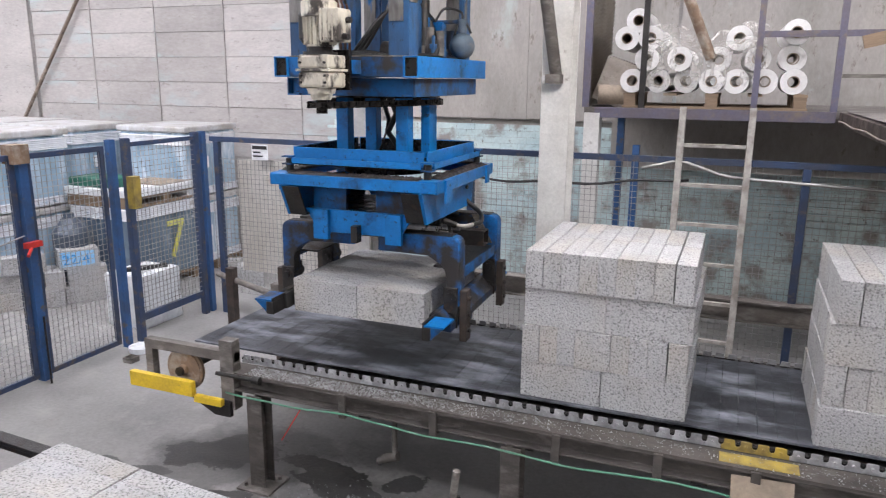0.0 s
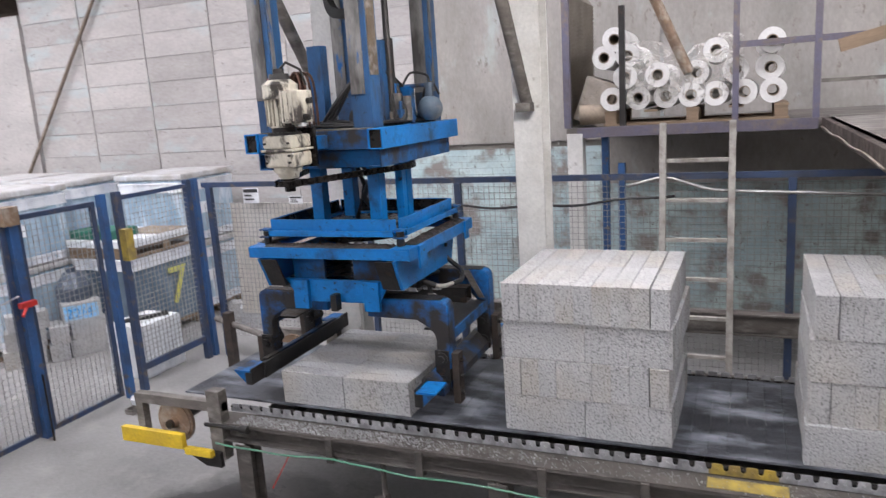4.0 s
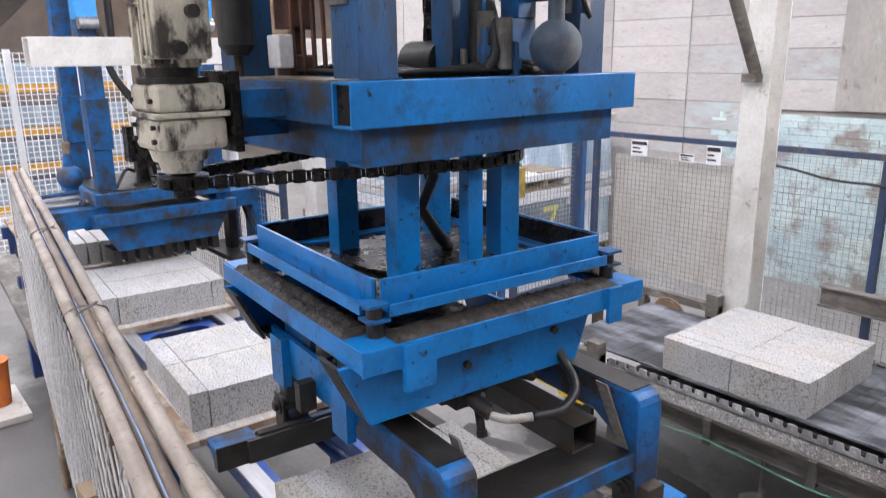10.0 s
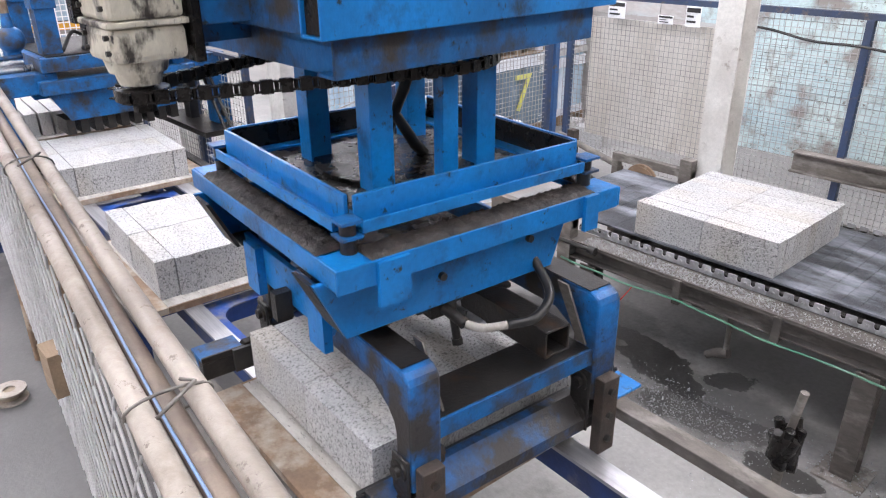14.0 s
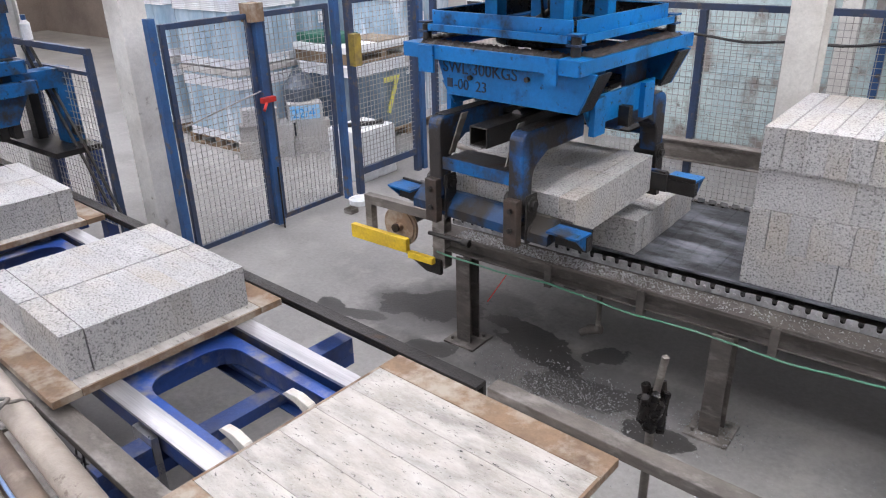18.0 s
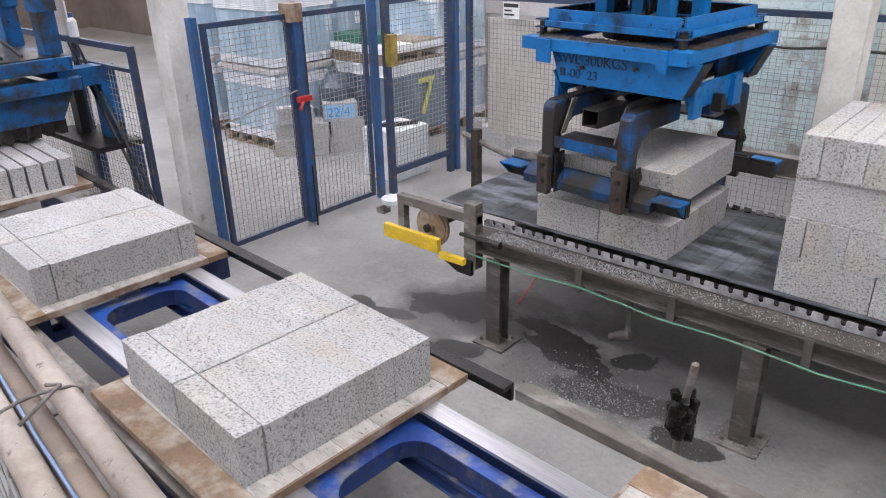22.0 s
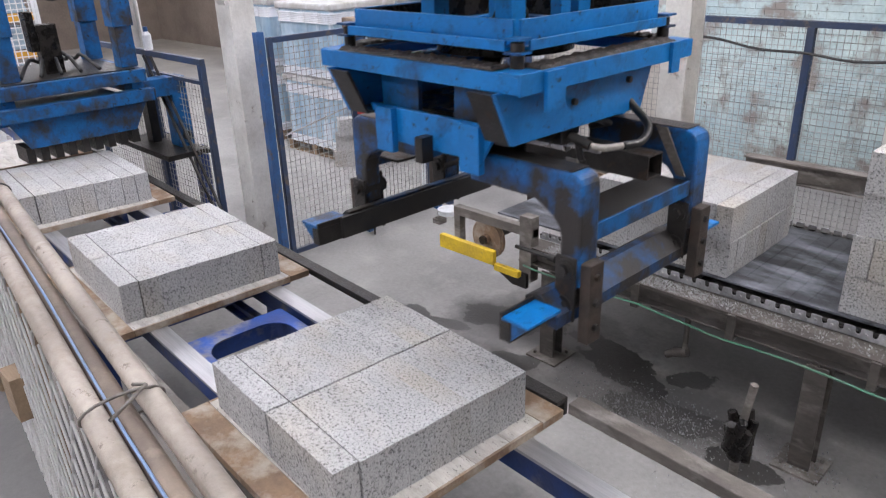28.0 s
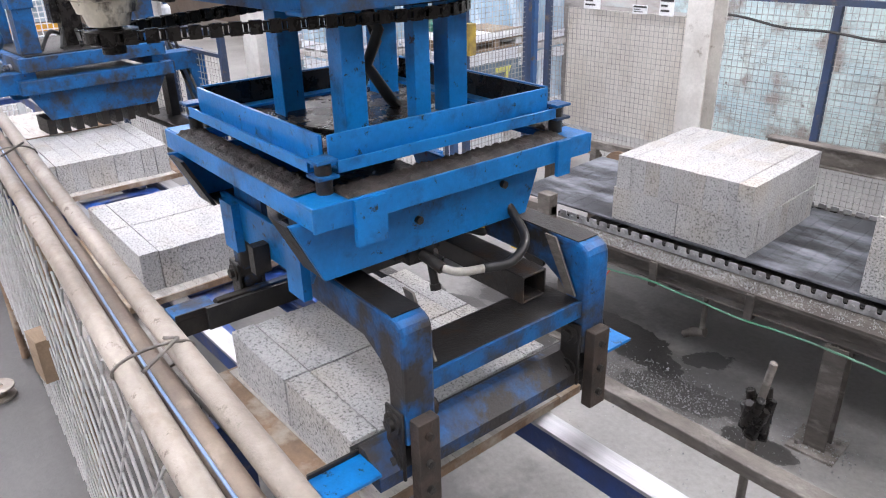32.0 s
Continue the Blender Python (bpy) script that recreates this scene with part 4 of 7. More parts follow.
    solo("cardboard_flap", Build().box(-0.14, 0.14, -0.12, 0.0, 0, 0.003), M_CARD, "torn cardboard flap on the conveyor edge", "cardboard", at=pose(1.28, -0.3, 0.72, 62, 0, 4))
    solo("yellow_marking", Build().box(1.08, 1.44, -0.27, -0.17, 0.7565, 0.7585), M_OCHRE, "yellow paint spilt on the chain guide ledge", "marking")
    solo("orange_rod", Build().rod((-1.4, -0.36, 0.4), (-1.27, -0.34, 0.62), 0.004, 6), M_RED, "thin orange rod under the conveyor", "rod")
    st = thing("yellow_stand", pose(1.34, -0.5, 0), "scuffed yellow steel stand with chequer plate beside the conveyor", "stand")
    for x in (-0.17, 0.17):
        part("post", Build().rhs("z", x, 0, 0, 0.62, 0.03, 0.03), M_YELLOW, st, "", 0.002)
        part("foot", Build().box(x - 0.05, x + 0.05, -0.05, 0.05, 0.0, 0.0119), M_DUSTY, st)
    plate = part("chequer_plate", Build().box(-0.138, 0.138, -0.03, -0.024, 0.2, 0.58), M_STEEL, st, "grey chequer plate")
    lug = Build()
    for r in range(12):
        for q in range(9):
            a = 0.7 if (r + q) % 2 else -0.7
            lug.box(-0.011, 0.011, -0.002, 0.0, -0.003, 0.003, Matrix.Translation((-0.12 + 0.03 * q, -0.0305, 0.22 + 0.03 * r)) @ Matrix.Rotation(a, 4, "Y"))
    tagged(part("chequer_lugs", lug, M_STEEL, plate), kind="stuff")
    part("wire_hoop", Build().tube(arc([(-0.08, -0.01, 0.58), (-0.09, -0.01, 0.68), (0.0, -0.01, 0.74), (0.09, -0.01, 0.68), (0.08, -0.01, 0.58)], 6), 0.005, 6), M_DUSTY, st, "bent wire hoop")
    v = thing("drain_valve", pose(-0.72, -0.24, 0.36), "dusty pipe fitting hanging under the conveyor", "valve")
    part("body", Build().rod((-0.03, 0, 0.0), (0.05, 0, 0.03), 0.03, 12).rod((0.03, 0, 0.03), (0.03, 0, 0.275), 0.016, 10), M_CHANNEL, v)
    part("knob", Build().rod((-0.075, -0.01, -0.03), (-0.03, 0, 0.0), 0.024, 10), M_CHANNEL, v)
    # crushed aggregate on the channel and the floor
    rng = random.Random(5)
    db = Build()

    def chip(x, y, z, s):
        vs = [(x + rng.uniform(-s, s), y + rng.uniform(-s, s), z) for _ in range(3)] + [(x + rng.uniform(-s, s) * 0.5, y + rng.uniform(-s, s) * 0.5, z + s * rng.uniform(0.6, 1.4))]
        db.add(vs, [(0, 1, 2), (0, 1, 3), (1, 2, 3), (2, 0, 3)])

    for _ in range(4200):
        u = rng.random()
        x = -1.7 + 1.9 * abs(rng.gauss(0.35, 0.28)) if u < 0.7 else rng.uniform(-1.7, 3.2)
        chip(x, rng.uniform(-0.29, -0.16), 0.756, rng.uniform(0.0025, 0.008))
    for _ in range(1500):
        chip(rng.gauss(-0.8, 0.3), rng.gauss(-0.42, 0.13), 0.0, rng.uniform(0.003, 0.0085))
    for _ in range(110):
        chip(rng.gauss(-0.8, 0.3), rng.gauss(-0.42, 0.15), 0.0, rng.uniform(0.008, 0.016))
    for _ in range(900):
        chip(rng.uniform(-1.5, 1.6), rng.uniform(-1.3, -0.1), 0.0, rng.uniform(0.002, 0.007))
    for _ in range(300):
        chip(rng.gauss(0.05, 0.12), rng.gauss(-0.28, 0.1), 0.014, rng.uniform(0.003, 0.01))
    solo("crushed_aggregate", db, M_DEBRIS, "pale crushed aggregate spilt on conveyor and floor", "aggregate", kind="stuff")


BLOCK_MESH = {}


def worn_block(lx, ly, lz=0.213, edge=0.0022):
    """A concrete block with chipped, uneven edges, standing on z = 0."""
    key = (lx, ly, lz, edge, len(BLOCK_MESH) % 3)
    if key in BLOCK_MESH:
        return BLOCK_MESH[key]
    bm = bmesh.new()
    bmesh.ops.create_cube(bm, size=1.0)
    for v in bm.verts:
        v.co = Vector((v.co.x * lx, v.co.y * ly, (v.co.z + 0.5) * lz))
    bmesh.ops.bevel(bm, geom=list(bm.edges), offset=edge, segments=1, affect="EDGES")
    rng = random.Random(len(BLOCK_MESH) + 11)
    for v in bm.verts:
        v.co += Vector((rng.uniform(-1, 1), rng.uniform(-1, 1), rng.uniform(-1, 1))) * 0.0012
    me = bpy.data.meshes.new("block")
    bm.to_mesh(me)
    bm.free()
    me.materials.append(M_BLOCK)
    BLOCK_MESH[key] = me
    return me


def block_layer(at, label, turned=False, seed=0, group="block layers", gap=0.0002, spread=0.0, edge=0.0016):
    """Two rows of nine blocks on edge, 0.21 m high, centred on the thing's base."""
    t = thing("block_layer", at, label, "concrete blocks", group)
    rng = random.Random(seed)
    for r in (0, 1):
        for k in range(9):
            y = (k - 4) * (0.0969 + gap)
            if k == 0:
                y -= 0.005
            if k == 8:
                y += 0.003
            x = (-0.226 if r == 0 else 0.226) + rng.uniform(-0.002, 0.002) - (0.007 if k == 0 else 0)
            x += 0.008 * (1 if r else -1) * spread
            m = pose(x, y, 0, 0, 0, rng.uniform(-0.12, 0.12))
            if turned:
                m = pose(0, 0, 0, 0, 0, 90) @ m
            if (r + k) % 2:
                m = m @ pose(0, 0, 0, 0, 0, 180)
            part("block", worn_block(0.449, 0.0967 if gap < 0.001 else 0.096, 0.213, edge), M_BLOCK, t, at=m)
    return t


slat_conveyor()
LAYER = 0.2145
for n, (sx, name) in enumerate(((0.445, "finished stack"), (1.97, "next stack"))):
    for k in range(4):
        jit = random.Random(n * 7 + k)
        block_layer(pose(sx + jit.uniform(-0.01, 0.01) + (0.008 if k > 1 else 0), 0.445 + jit.uniform(-0.012, 0.006), 0.8 + LAYER * k, 0, 0, jit.uniform(-0.5, 0.5)),
                    "layer of pale grey concrete blocks in a four-high stack", turned=k % 2 == 1, seed=n * 10 + k, group="stacked block layers", gap=0.0011, edge=0.0024)


# ---- pallet line, skewed a little against the slat conveyor ----
PX, PY, PZ, PITCH = -1.05, -2.27, 0.865, 1.92
LINE = pose(PX, PY, 0, 0, 0, -3.2) @ pose(-PX, -PY, 0)


def on_line(x, turn=0.0):
    """The pose of a board, or of a layer turned a little on it, at x along the line."""
    return LINE @ pose(x, PY, PZ, 0, 0, turn)


def pallet_line():
    p = thing("pallet_conveyor", LINE, "blue steel walking-beam conveyor for production boards", "conveyor")
    for y in (-1.93, -2.6):
        r = part("rail", Build().channel("x", y, 0.745, -9.8, 1.6, 0.05, 0.07, -1), M_RAILBLUE, p, "royal blue rail beam", 0.003)
        part("wear_bar", Build().box(-9.8, 1.6, y - 0.045, y + 0.045, 0.815, 0.83), M_RAILSTEEL, r, "worn steel wear bar")
    for x in (-9.4, -7.25, -5.8, -4.35, -2.9, -1.45, 0.75):
        part("cross_beam", Build().box(x - 0.05, x + 0.05, -2.88, -2.662, 0.66, 0.745).box(x - 0.05, x + 0.05, -1.868, -1.6, 0.66, 0.745).box(x - 0.05, x + 0.05, -2.88, -1.6, 0.6, 0.6599), M_RAILBLUE, p, "royal blue cross beam", 0.003)
        for y in (-1.7, -2.78):
            leg = part("leg", Build().rhs("z", x, y, 0.012, 0.6, 0.045, 0.045), M_RAILBLUE, p)
            part("foot_plate", Build().box(x - 0.1, x + 0.1, y - 0.1, y + 0.1, 0, 0.0119), M_DUSTY, leg)
    part("side_ledge_beam", Build().box(-7.4, 1.6, -2.86, -2.76, 0.7461, 0.79), M_DUSTY, p, "dusty steel ledge beam", 0.003)
    guard = Build().box(-7.4, -0.55, -1.69, -1.62, 0.855, 0.875).box(-7.4, -0.55, -1.64, -1.62, 0.79, 0.855)
    part("guard_rail", guard, M_DARK, p, "dark steel guide angle", 0.002)
    part("guard_rail", Build().box(-0.5, 1.7, -1.68, -1.6, 0.845, 0.895), M_DUSTY, p, "worn dark steel guide tube", 0.004)
    part("kerb", Build().box(-7.4, 1.7, -3.18, -2.95, 0.78, 0.84), M_DUSTY, p, "dusty steel side ledge")
    part("kerb_face", Build().box(-7.4, 1.7, -2.97, -2.95, 0.55, 0.78), M_DUSTY, p)
    part("bracket", Build().box(-1.55, -1.4, -2.66, -2.63, 0.5, 0.78).box(-1.55, -1.4, -2.72, -2.66, 0.5, 0.52), M_STEEL, p)
    rng = random.Random(9)
    tangle = [(-1.9 + rng.uniform(-0.12, 0.12), -2.75 + rng.uniform(-0.06, 0.06), 0.35 + rng.uniform(-0.2, 0.25)) for _ in range(28)]
    solo("cable_tangle", Build().tube(arc(tangle, 5), 0.005, 5), M_RUBBER, "tangle of dark cables under the conveyor", "cable", at=LINE)
    v = thing("oily_valve", pose(0.03, -1.2, 0), "rusty standpipe wrapped in black oily rag", "standpipe")
    part("pipe", Build().rod((0, 0, 0), (0, 0, 0.72), 0.02, 10).rod((0, 0, 0.72), (0.03, 0, 0.97), 0.016, 10), M_DUSTY, v)
    rb = Build()
    for k in range(9):
        a = k * 2.4
        rb.rod((0.03 * math.cos(a), 0.03 * math.sin(a), 0.6 + 0.01 * k), (0.05 * math.cos(a + 1), 0.05 * math.sin(a + 1), 0.74 + 0.01 * k), 0.035, 7, 0.02)
    part("rag", rb, M_GREASE, v, "black oily rag")


def transfer_carriage():
    """The blue frame that slides between the rails and pushes the boards on."""
    c = thing("transfer_carriage", LINE, "royal blue sliding transfer carriage with pale pusher fingers", "carriage")
    def ring(x0, x1, y0, y1, r, n=5):
        pts = []
        for cx, cy, a in ((x1 - r, y1 - r, 0), (x0 + r, y1 - r, 90), (x0 + r, y0 + r, 180), (x1 - r, y0 + r, 270)):
            pts += [(cx + r * math.cos(radians(a + 90 * q / n)), cy + r * math.sin(radians(a + 90 * q / n))) for q in range(n + 1)]
        return pts

    for x in (-4.32, -2.4):
        outer = ring(x - 0.1, x + 1.1, -2.552, -1.988, 0.02)
        h = part("slide_frame", Build().sweep("z", outer, 0.675, 0.775, ring(x - 0.02, x + 1.04, -2.505, -2.035, 0.1)), M_RAILBLUE, c, "royal blue sliding frame", 0.002)
        part("flange", Build().sweep("z", outer, 0.776, 0.784, ring(x + 0.0, x + 1.02, -2.49, -2.05, 0.12)), M_HAUNCH, h, "bright worn blue flange")
        f = x + 0.72
        part("pusher_shaft", Build().rod((f, -2.53, 0.7), (f, -2.03, 0.7), 0.03, 12), M_RUSTDARK, c, "rusty brown pusher shaft")
        for y in (-2.45, -2.14):
            pts = [(f - 0.15, 0.805), (f - 0.12, 0.828), (f - 0.05, 0.834), (f + 0.02, 0.818), (f + 0.07, 0.765), (f + 0.06, 0.7), (f + 0.0, 0.7), (f - 0.005, 0.765), (f - 0.06, 0.795)]
            part("pusher_finger", Build().slab(pts, "y", y - 0.02, y + 0.02), M_FINGER, c, "pale curved pusher finger", 0.003)
            part("finger_block", Build().box(f - 0.04, f + 0.04, y + 0.025, y + 0.08, 0.66, 0.74), M_DUSTY, c, "", 0.004)
    for y in (-2.01, -2.525):
        s = 1 if y > -2.2 else -1
        part("side_channel", Build().channel("x", y, 0.62, -5.4, -1.3, 0.04, 0.045, s), M_RAILBLUE, c, "royal blue carriage channel", 0.002)
    return c


def board(at, group="production boards"):
    b = thing("production_board", at, "dusty production board with rusty steel edges", "pallet board", group)
    n = 5
    for k in range(n):
        y0 = -0.45 + k * 0.9 / n
        part("plank", Build().box(-0.528, 0.528, y0 + 0.001, y0 + 0.9 / n - 0.001, -0.03, 0.0), M_PALLET, b)
    for s in (-1, 1):
        part("edge_channel", Build().box(-0.54, 0.54, min(s * 0.451, s * 0.575), max(s * 0.451, s * 0.575), -0.034, 0.002), M_RUST, b, "rusty edge channel", 0.002)
        part("end_strip", Build().box(min(s * 0.529, s * 0.54), max(s * 0.529, s * 0.54), -0.449, 0.449, -0.034, 0.001), M_RUST, b)
    return b


pallet_line()
carriage = transfer_carriage()
boards = [board(on_line(PX - PITCH * k)) for k in range(5)]
layer_first = block_layer(pose(-1.05, 0.44, 0.8), "layer of pale grey concrete blocks set on the slat belt", seed=31, spread=-0.12)
layer_second = block_layer(on_line(PX, -1.2), "layer of pale grey concrete blocks carried by the gripper", seed=32, spread=0.4)
layer_third = block_layer(on_line(PX - PITCH, -1.2), "layer of pale grey concrete blocks on a production board", seed=33, spread=0.4)
layer_fourth = block_layer(on_line(PX - 2 * PITCH, -1.2), "layer of pale grey concrete blocks on a production board", seed=34, spread=0.4)
layer_fifth = block_layer(on_line(PX - 3 * PITCH, -1.2), "spaced rows of pale grey concrete blocks on a board", seed=35, gap=0.016)


# ---- gripper, trolley ----
def globe(b, x, y, z, r, n=20):
    """A round vessel."""
    rings = [(math.sin(math.pi * k / 10) * r, -math.cos(math.pi * k / 10) * r) for k in range(1, 10)]
    vs = [(x + q * math.cos(2 * math.pi * j / n), y + q * math.sin(2 * math.pi * j / n), z + h) for q, h in rings for j in range(n)]
    fs = [(k * n + j, k * n + (j + 1) % n, (k + 1) * n + (j + 1) % n, (k + 1) * n + j) for k in range(8) for j in range(n)]
    return b.add(vs, fs + [tuple(range(n))[::-1], tuple(8 * n + j for j in range(n))], True)


def lift_gripper():
    """The lift: platform, masts and motor; the head under it turns; two jaws on the head open and close. Heights are those of the lowest stand."""
    g = thing("block_gripper", pose(-1.05, PY, 0), "blue block gripper lift with greasy masts and cream gear motor", "gripper")
    # platform of two open tubes and cross channels
    for s in (-1, 1):
        part("platform_tube", Build().rhs("y", s * 0.41, 2.375, -0.56, 0.56, 0.045, 0.057), M_BLUE, g, "bright blue open-ended box tube", 0.003)
        # Added dark plug: stands in for the shade inside the open tube.
        part("tube_plug", Build().box(s * 0.41 - 0.036, s * 0.41 + 0.036, -0.548, 0.548, 2.327, 2.423), M_GREASE, g, "added dark plug for the shaded, dirty inside of the tube")
    for y0, y1 in ((-0.545, -0.376), (0.38, 0.46)):
        part("platform_cross", Build().box(-0.3645, 0.3645, y0, y1, 2.322, 2.4295), M_BLUE_WORN, g, "", 0.003)
    part("top_plate", Build().box(-0.362, 0.362, -0.541, -0.38, 2.43, 2.436), M_MASTRUST, g, "rusty grey top plate", 0.002)
    part("platform_deck", Build().box(-0.36, 0.36, -0.375, 0.375, 2.39, 2.4), M_DARK, g)
    for s in (-1, 1):
        part("lower_channel", Build().channel("y", s * 0.4, 2.265, -0.5, 0.5, 0.07, 0.05, s), M_BLUE_WORN, g, "", 0.002)
        part("lower_channel", Build().channel("x", s * 0.46, 2.265, -0.39, 0.39, 0.07, 0.05, s), M_BLUE_WORN, g, "", 0.002)
    part("slewing_ring", Build().rod((0, 0, 2.2), (0, 0, 2.24), 0.33, 40), M_GREASE, g, "black greasy slewing ring")
    # masts
    for x, y in ((0.3, -0.41), (0.3, 0.44), (-0.3, -0.46), (-0.3, 0.44)):
        mst = part("mast", Build().rhs("z", x, y, 2.4, 5.0, 0.062, 0.062), M_MAST, g, "worn blue mast with polished guide face", 0.003)
        part("guide_face", Build().box(x - 0.056, x + 0.03, y - 0.0695, y - 0.0625, 2.62, 5.0), M_SCRAPED, mst, "scraped steel guide strip")
        if y < -0.3 and x > 0:
            part("guide_rail", Build().box(x + 0.0625, x + 0.0705, y - 0.055, y + 0.035, 2.72, 5.0), M_MASTRUST, mst, "brown greasy guide strip")
        else:
            part("guide_rail", Build().box(x + 0.0625, x + 0.0695, y - 0.05, y - 0.02, 2.62, 5.0), M_SCRAPED, mst, "scraped steel guide strip")
    for x, y, z in ((-0.24, -0.02, 2.94), (0.17, 0.0, 2.94), (-0.12, 0.3, 2.9)):
        st = part("guard_tube", Build().rhs("z", x, y, 2.4, z, 0.05, 0.04), M_MAST, g, "upright blue box tube", 0.004)
        part("cap", Build().box(x - 0.049, x + 0.049, y - 0.039, y + 0.039, z - 0.012, z - 0.004), M_BLUE_WORN, st)
    part("ram", Build().rod((0.22, 0.06, 2.42), (0.22, 0.06, 2.95), 0.035, 14).rod((0.22, 0.06, 2.95), (0.22, 0.06, 4.4), 0.02, 12), M_DARK, g, "dark hydraulic ram")
    part("grey_cover", Build().box(-0.2, -0.12, -0.44, -0.39, 2.46, 2.56), M_PAPER, g, "pale grey junction box", 0.006)
    # hoist chain and dark pipes
    ch = Build()
    for k in range(44):
        z = 2.45 + k * 0.05
        w, d = (0.018, 0.008) if k % 2 else (0.009, 0.018)
        ch.box(0.06 - w, 0.06 + w, 0.0 - d, 0.0 + d, z - 0.028, z + 0.028)
    part("hoist_chain", ch, M_GREASE, g, "black greasy hoist chain")
    part("cylinder", Build().rod((-0.05, 0.22, 2.45), (-0.05, 0.22, 4.5), 0.022, 10), M_DARK, g)
    part("pulley_block", Build().rod((-0.02, 0, 2.47), (0.14, 0, 2.47), 0.07, 18).box(0.0, 0.12, -0.06, 0.06, 2.4, 2.45), M_DARK, g)
    # gear motor on the near side
    mx, my = 0.015, -0.82
    mt = part("gearbox", Build().box(mx - 0.09, mx + 0.095, my - 0.085, my + 0.1, 2.262, 2.345), M_CREAM, g, "stained cream gearbox", 0.016)
    part("gear_lid", Build().box(mx - 0.098, mx + 0.103, my - 0.093, my + 0.106, 2.3455, 2.36), M_CREAM, mt, "", 0.004)
    part("upper_case", Build().box(mx - 0.09, mx + 0.095, my - 0.085, my + 0.1, 2.3605, 2.43), M_CREAM, mt, "", 0.012)
    part("output_neck", Build().rod((mx, my, 2.2), (mx, my, 2.232), 0.05, 20, 0.06).rod((mx, my, 2.232), (mx, my, 2.2615), 0.07, 20, 0.078), M_CREAM, mt)
    part("input_flange", Build().rod((mx, my, 2.4305), (mx, my, 2.445), 0.09, 20).rod((mx, my, 2.44), (mx, my, 2.47), 0.065, 20), M_DARK, mt, "oily dark flange")
    part("grimy_plate", Build().box(mx - 0.09, mx + 0.11, my + 0.108, my + 0.135, 2.25, 2.46), M_GREASE, mt, "oil-soaked dark mounting plate", 0.004)
    part("motor_arm", Build().box(mx - 0.07, mx + 0.09, my + 0.136, -0.47, 2.335, 2.41).box(mx - 0.07, mx - 0.055, my + 0.136, -0.47, 2.27, 2.335), M_BLUE_WORN, g, "greasy blue motor arm", 0.003)
    for bx2 in (-0.07, 0.075):
        for bz in (2.29, 2.325, 2.39):
            part("case_bolt", Build().rod((mx + bx2, my - 0.095, bz), (mx + bx2, my - 0.08, bz), 0.007, 6), M_DARK, mt)
    motor = part("motor", Build().rod((mx, my, 2.47), (mx, my, 2.62), 0.074, 24), M_CREAM, g, "finned cream electric motor")
    fin = Build().box(0.07, 0.088, -0.003, 0.003, 2.48, 2.615).mesh("fin")
    for k in range(20):
        part("fin", fin, M_CREAM, motor, at=Matrix.Translation((mx, my, 0)) @ Matrix.Rotation(2 * math.pi * k / 20, 4, "Z"))
    part("motor_cap", Build().rod((mx, my, 2.62), (mx, my, 2.69), 0.093, 24).rod((mx, my, 2.69), (mx, my, 2.715), 0.093, 24, 0.06), M_CREAM, g, "", 0.004)
    tb = part("terminal_box", Build().box(mx + 0.045, mx + 0.16, my - 0.085, my + 0.05, 2.49, 2.655), M_CREAM, g, "", 0.01)
    for q in (0.0, 0.03, 0.06):
        part("box_rib", Build().box(mx + 0.062 + q, mx + 0.068 + q, my - 0.09, my - 0.0855, 2.5, 2.645), M_CREAM, tb)
    part("cable_gland", Build().rod((mx + 0.16, my - 0.04, 2.52), (mx + 0.19, my - 0.04, 2.515), 0.016, 10), M_DARK, tb)
    part("cable_gland", Build().rod((mx + 0.16, my, 2.6), (mx + 0.185, my, 2.6), 0.016, 10), M_DARK, tb)
    part("motor_crown", Build().rod((mx, my, 2.7155), (mx, my, 2.745), 0.058, 18, 0.05).rod((mx, my, 2.745), (mx, my, 2.77), 0.03, 12).tube([(mx, my, 2.76), (mx + 0.05, my, 2.8), (mx + 0.12, my + 0.02, 2.76), (mx + 0.14, my + 0.03, 2.68)], 0.008, 6), M_DARK, g)
    # drive chain round the slewing ring
    dc = Build()
    path = [(mx - 0.05, my - 0.05), (mx - 0.07, my), (-0.33, -0.08)] + [(0.34 * math.cos(math.pi - a), 0.34 * math.sin(math.pi - a)) for a in np.linspace(0, math.pi, 40)] + [(0.33, -0.08), (mx + 0.07, my), (mx + 0.05, my - 0.05), (mx, my - 0.07)]
    steps = np.cumsum([0] + [math.hypot(b[0] - a[0], b[1] - a[1]) for a, b in zip(path, path[1:])])
    for k in range(int(steps[-1] / 0.026)):
        at = [float(np.interp(k * 0.026 + d, steps, [q[c] for q in path])) for d in (0.0, 0.02) for c in (0, 1)]
        m = Matrix.Translation((at[0], at[1], 2.175)) @ Matrix.Rotation(math.atan2(at[3] - at[1], at[2] - at[0]), 4, "Z")
        w = 0.016 if k % 2 else 0.0125
        for e in (-1, 1):
            dc.box(-0.016, 0.016, -0.009, 0.009, e * w - 0.002, e * w + 0.002, m)
            dc.box(-0.016, 0.016, e * 0.0085 - 0.002, e * 0.0085 + 0.002, -w, w, m) if k % 2 else None
        dc.rod(m @ Vector((0, 0, -0.014)), m @ Vector((0, 0, 0.014)), 0.006, 6)
    part("drive_chain", dc, M_GREASE, g, "black greasy roller chain")
    part("drive_sprocket", Build().rod((mx, my, 2.16), (mx, my, 2.19), 0.068, 14).rod((mx, my, 2.13), (mx, my, 2.2), 0.03, 12), M_GREASE, g)
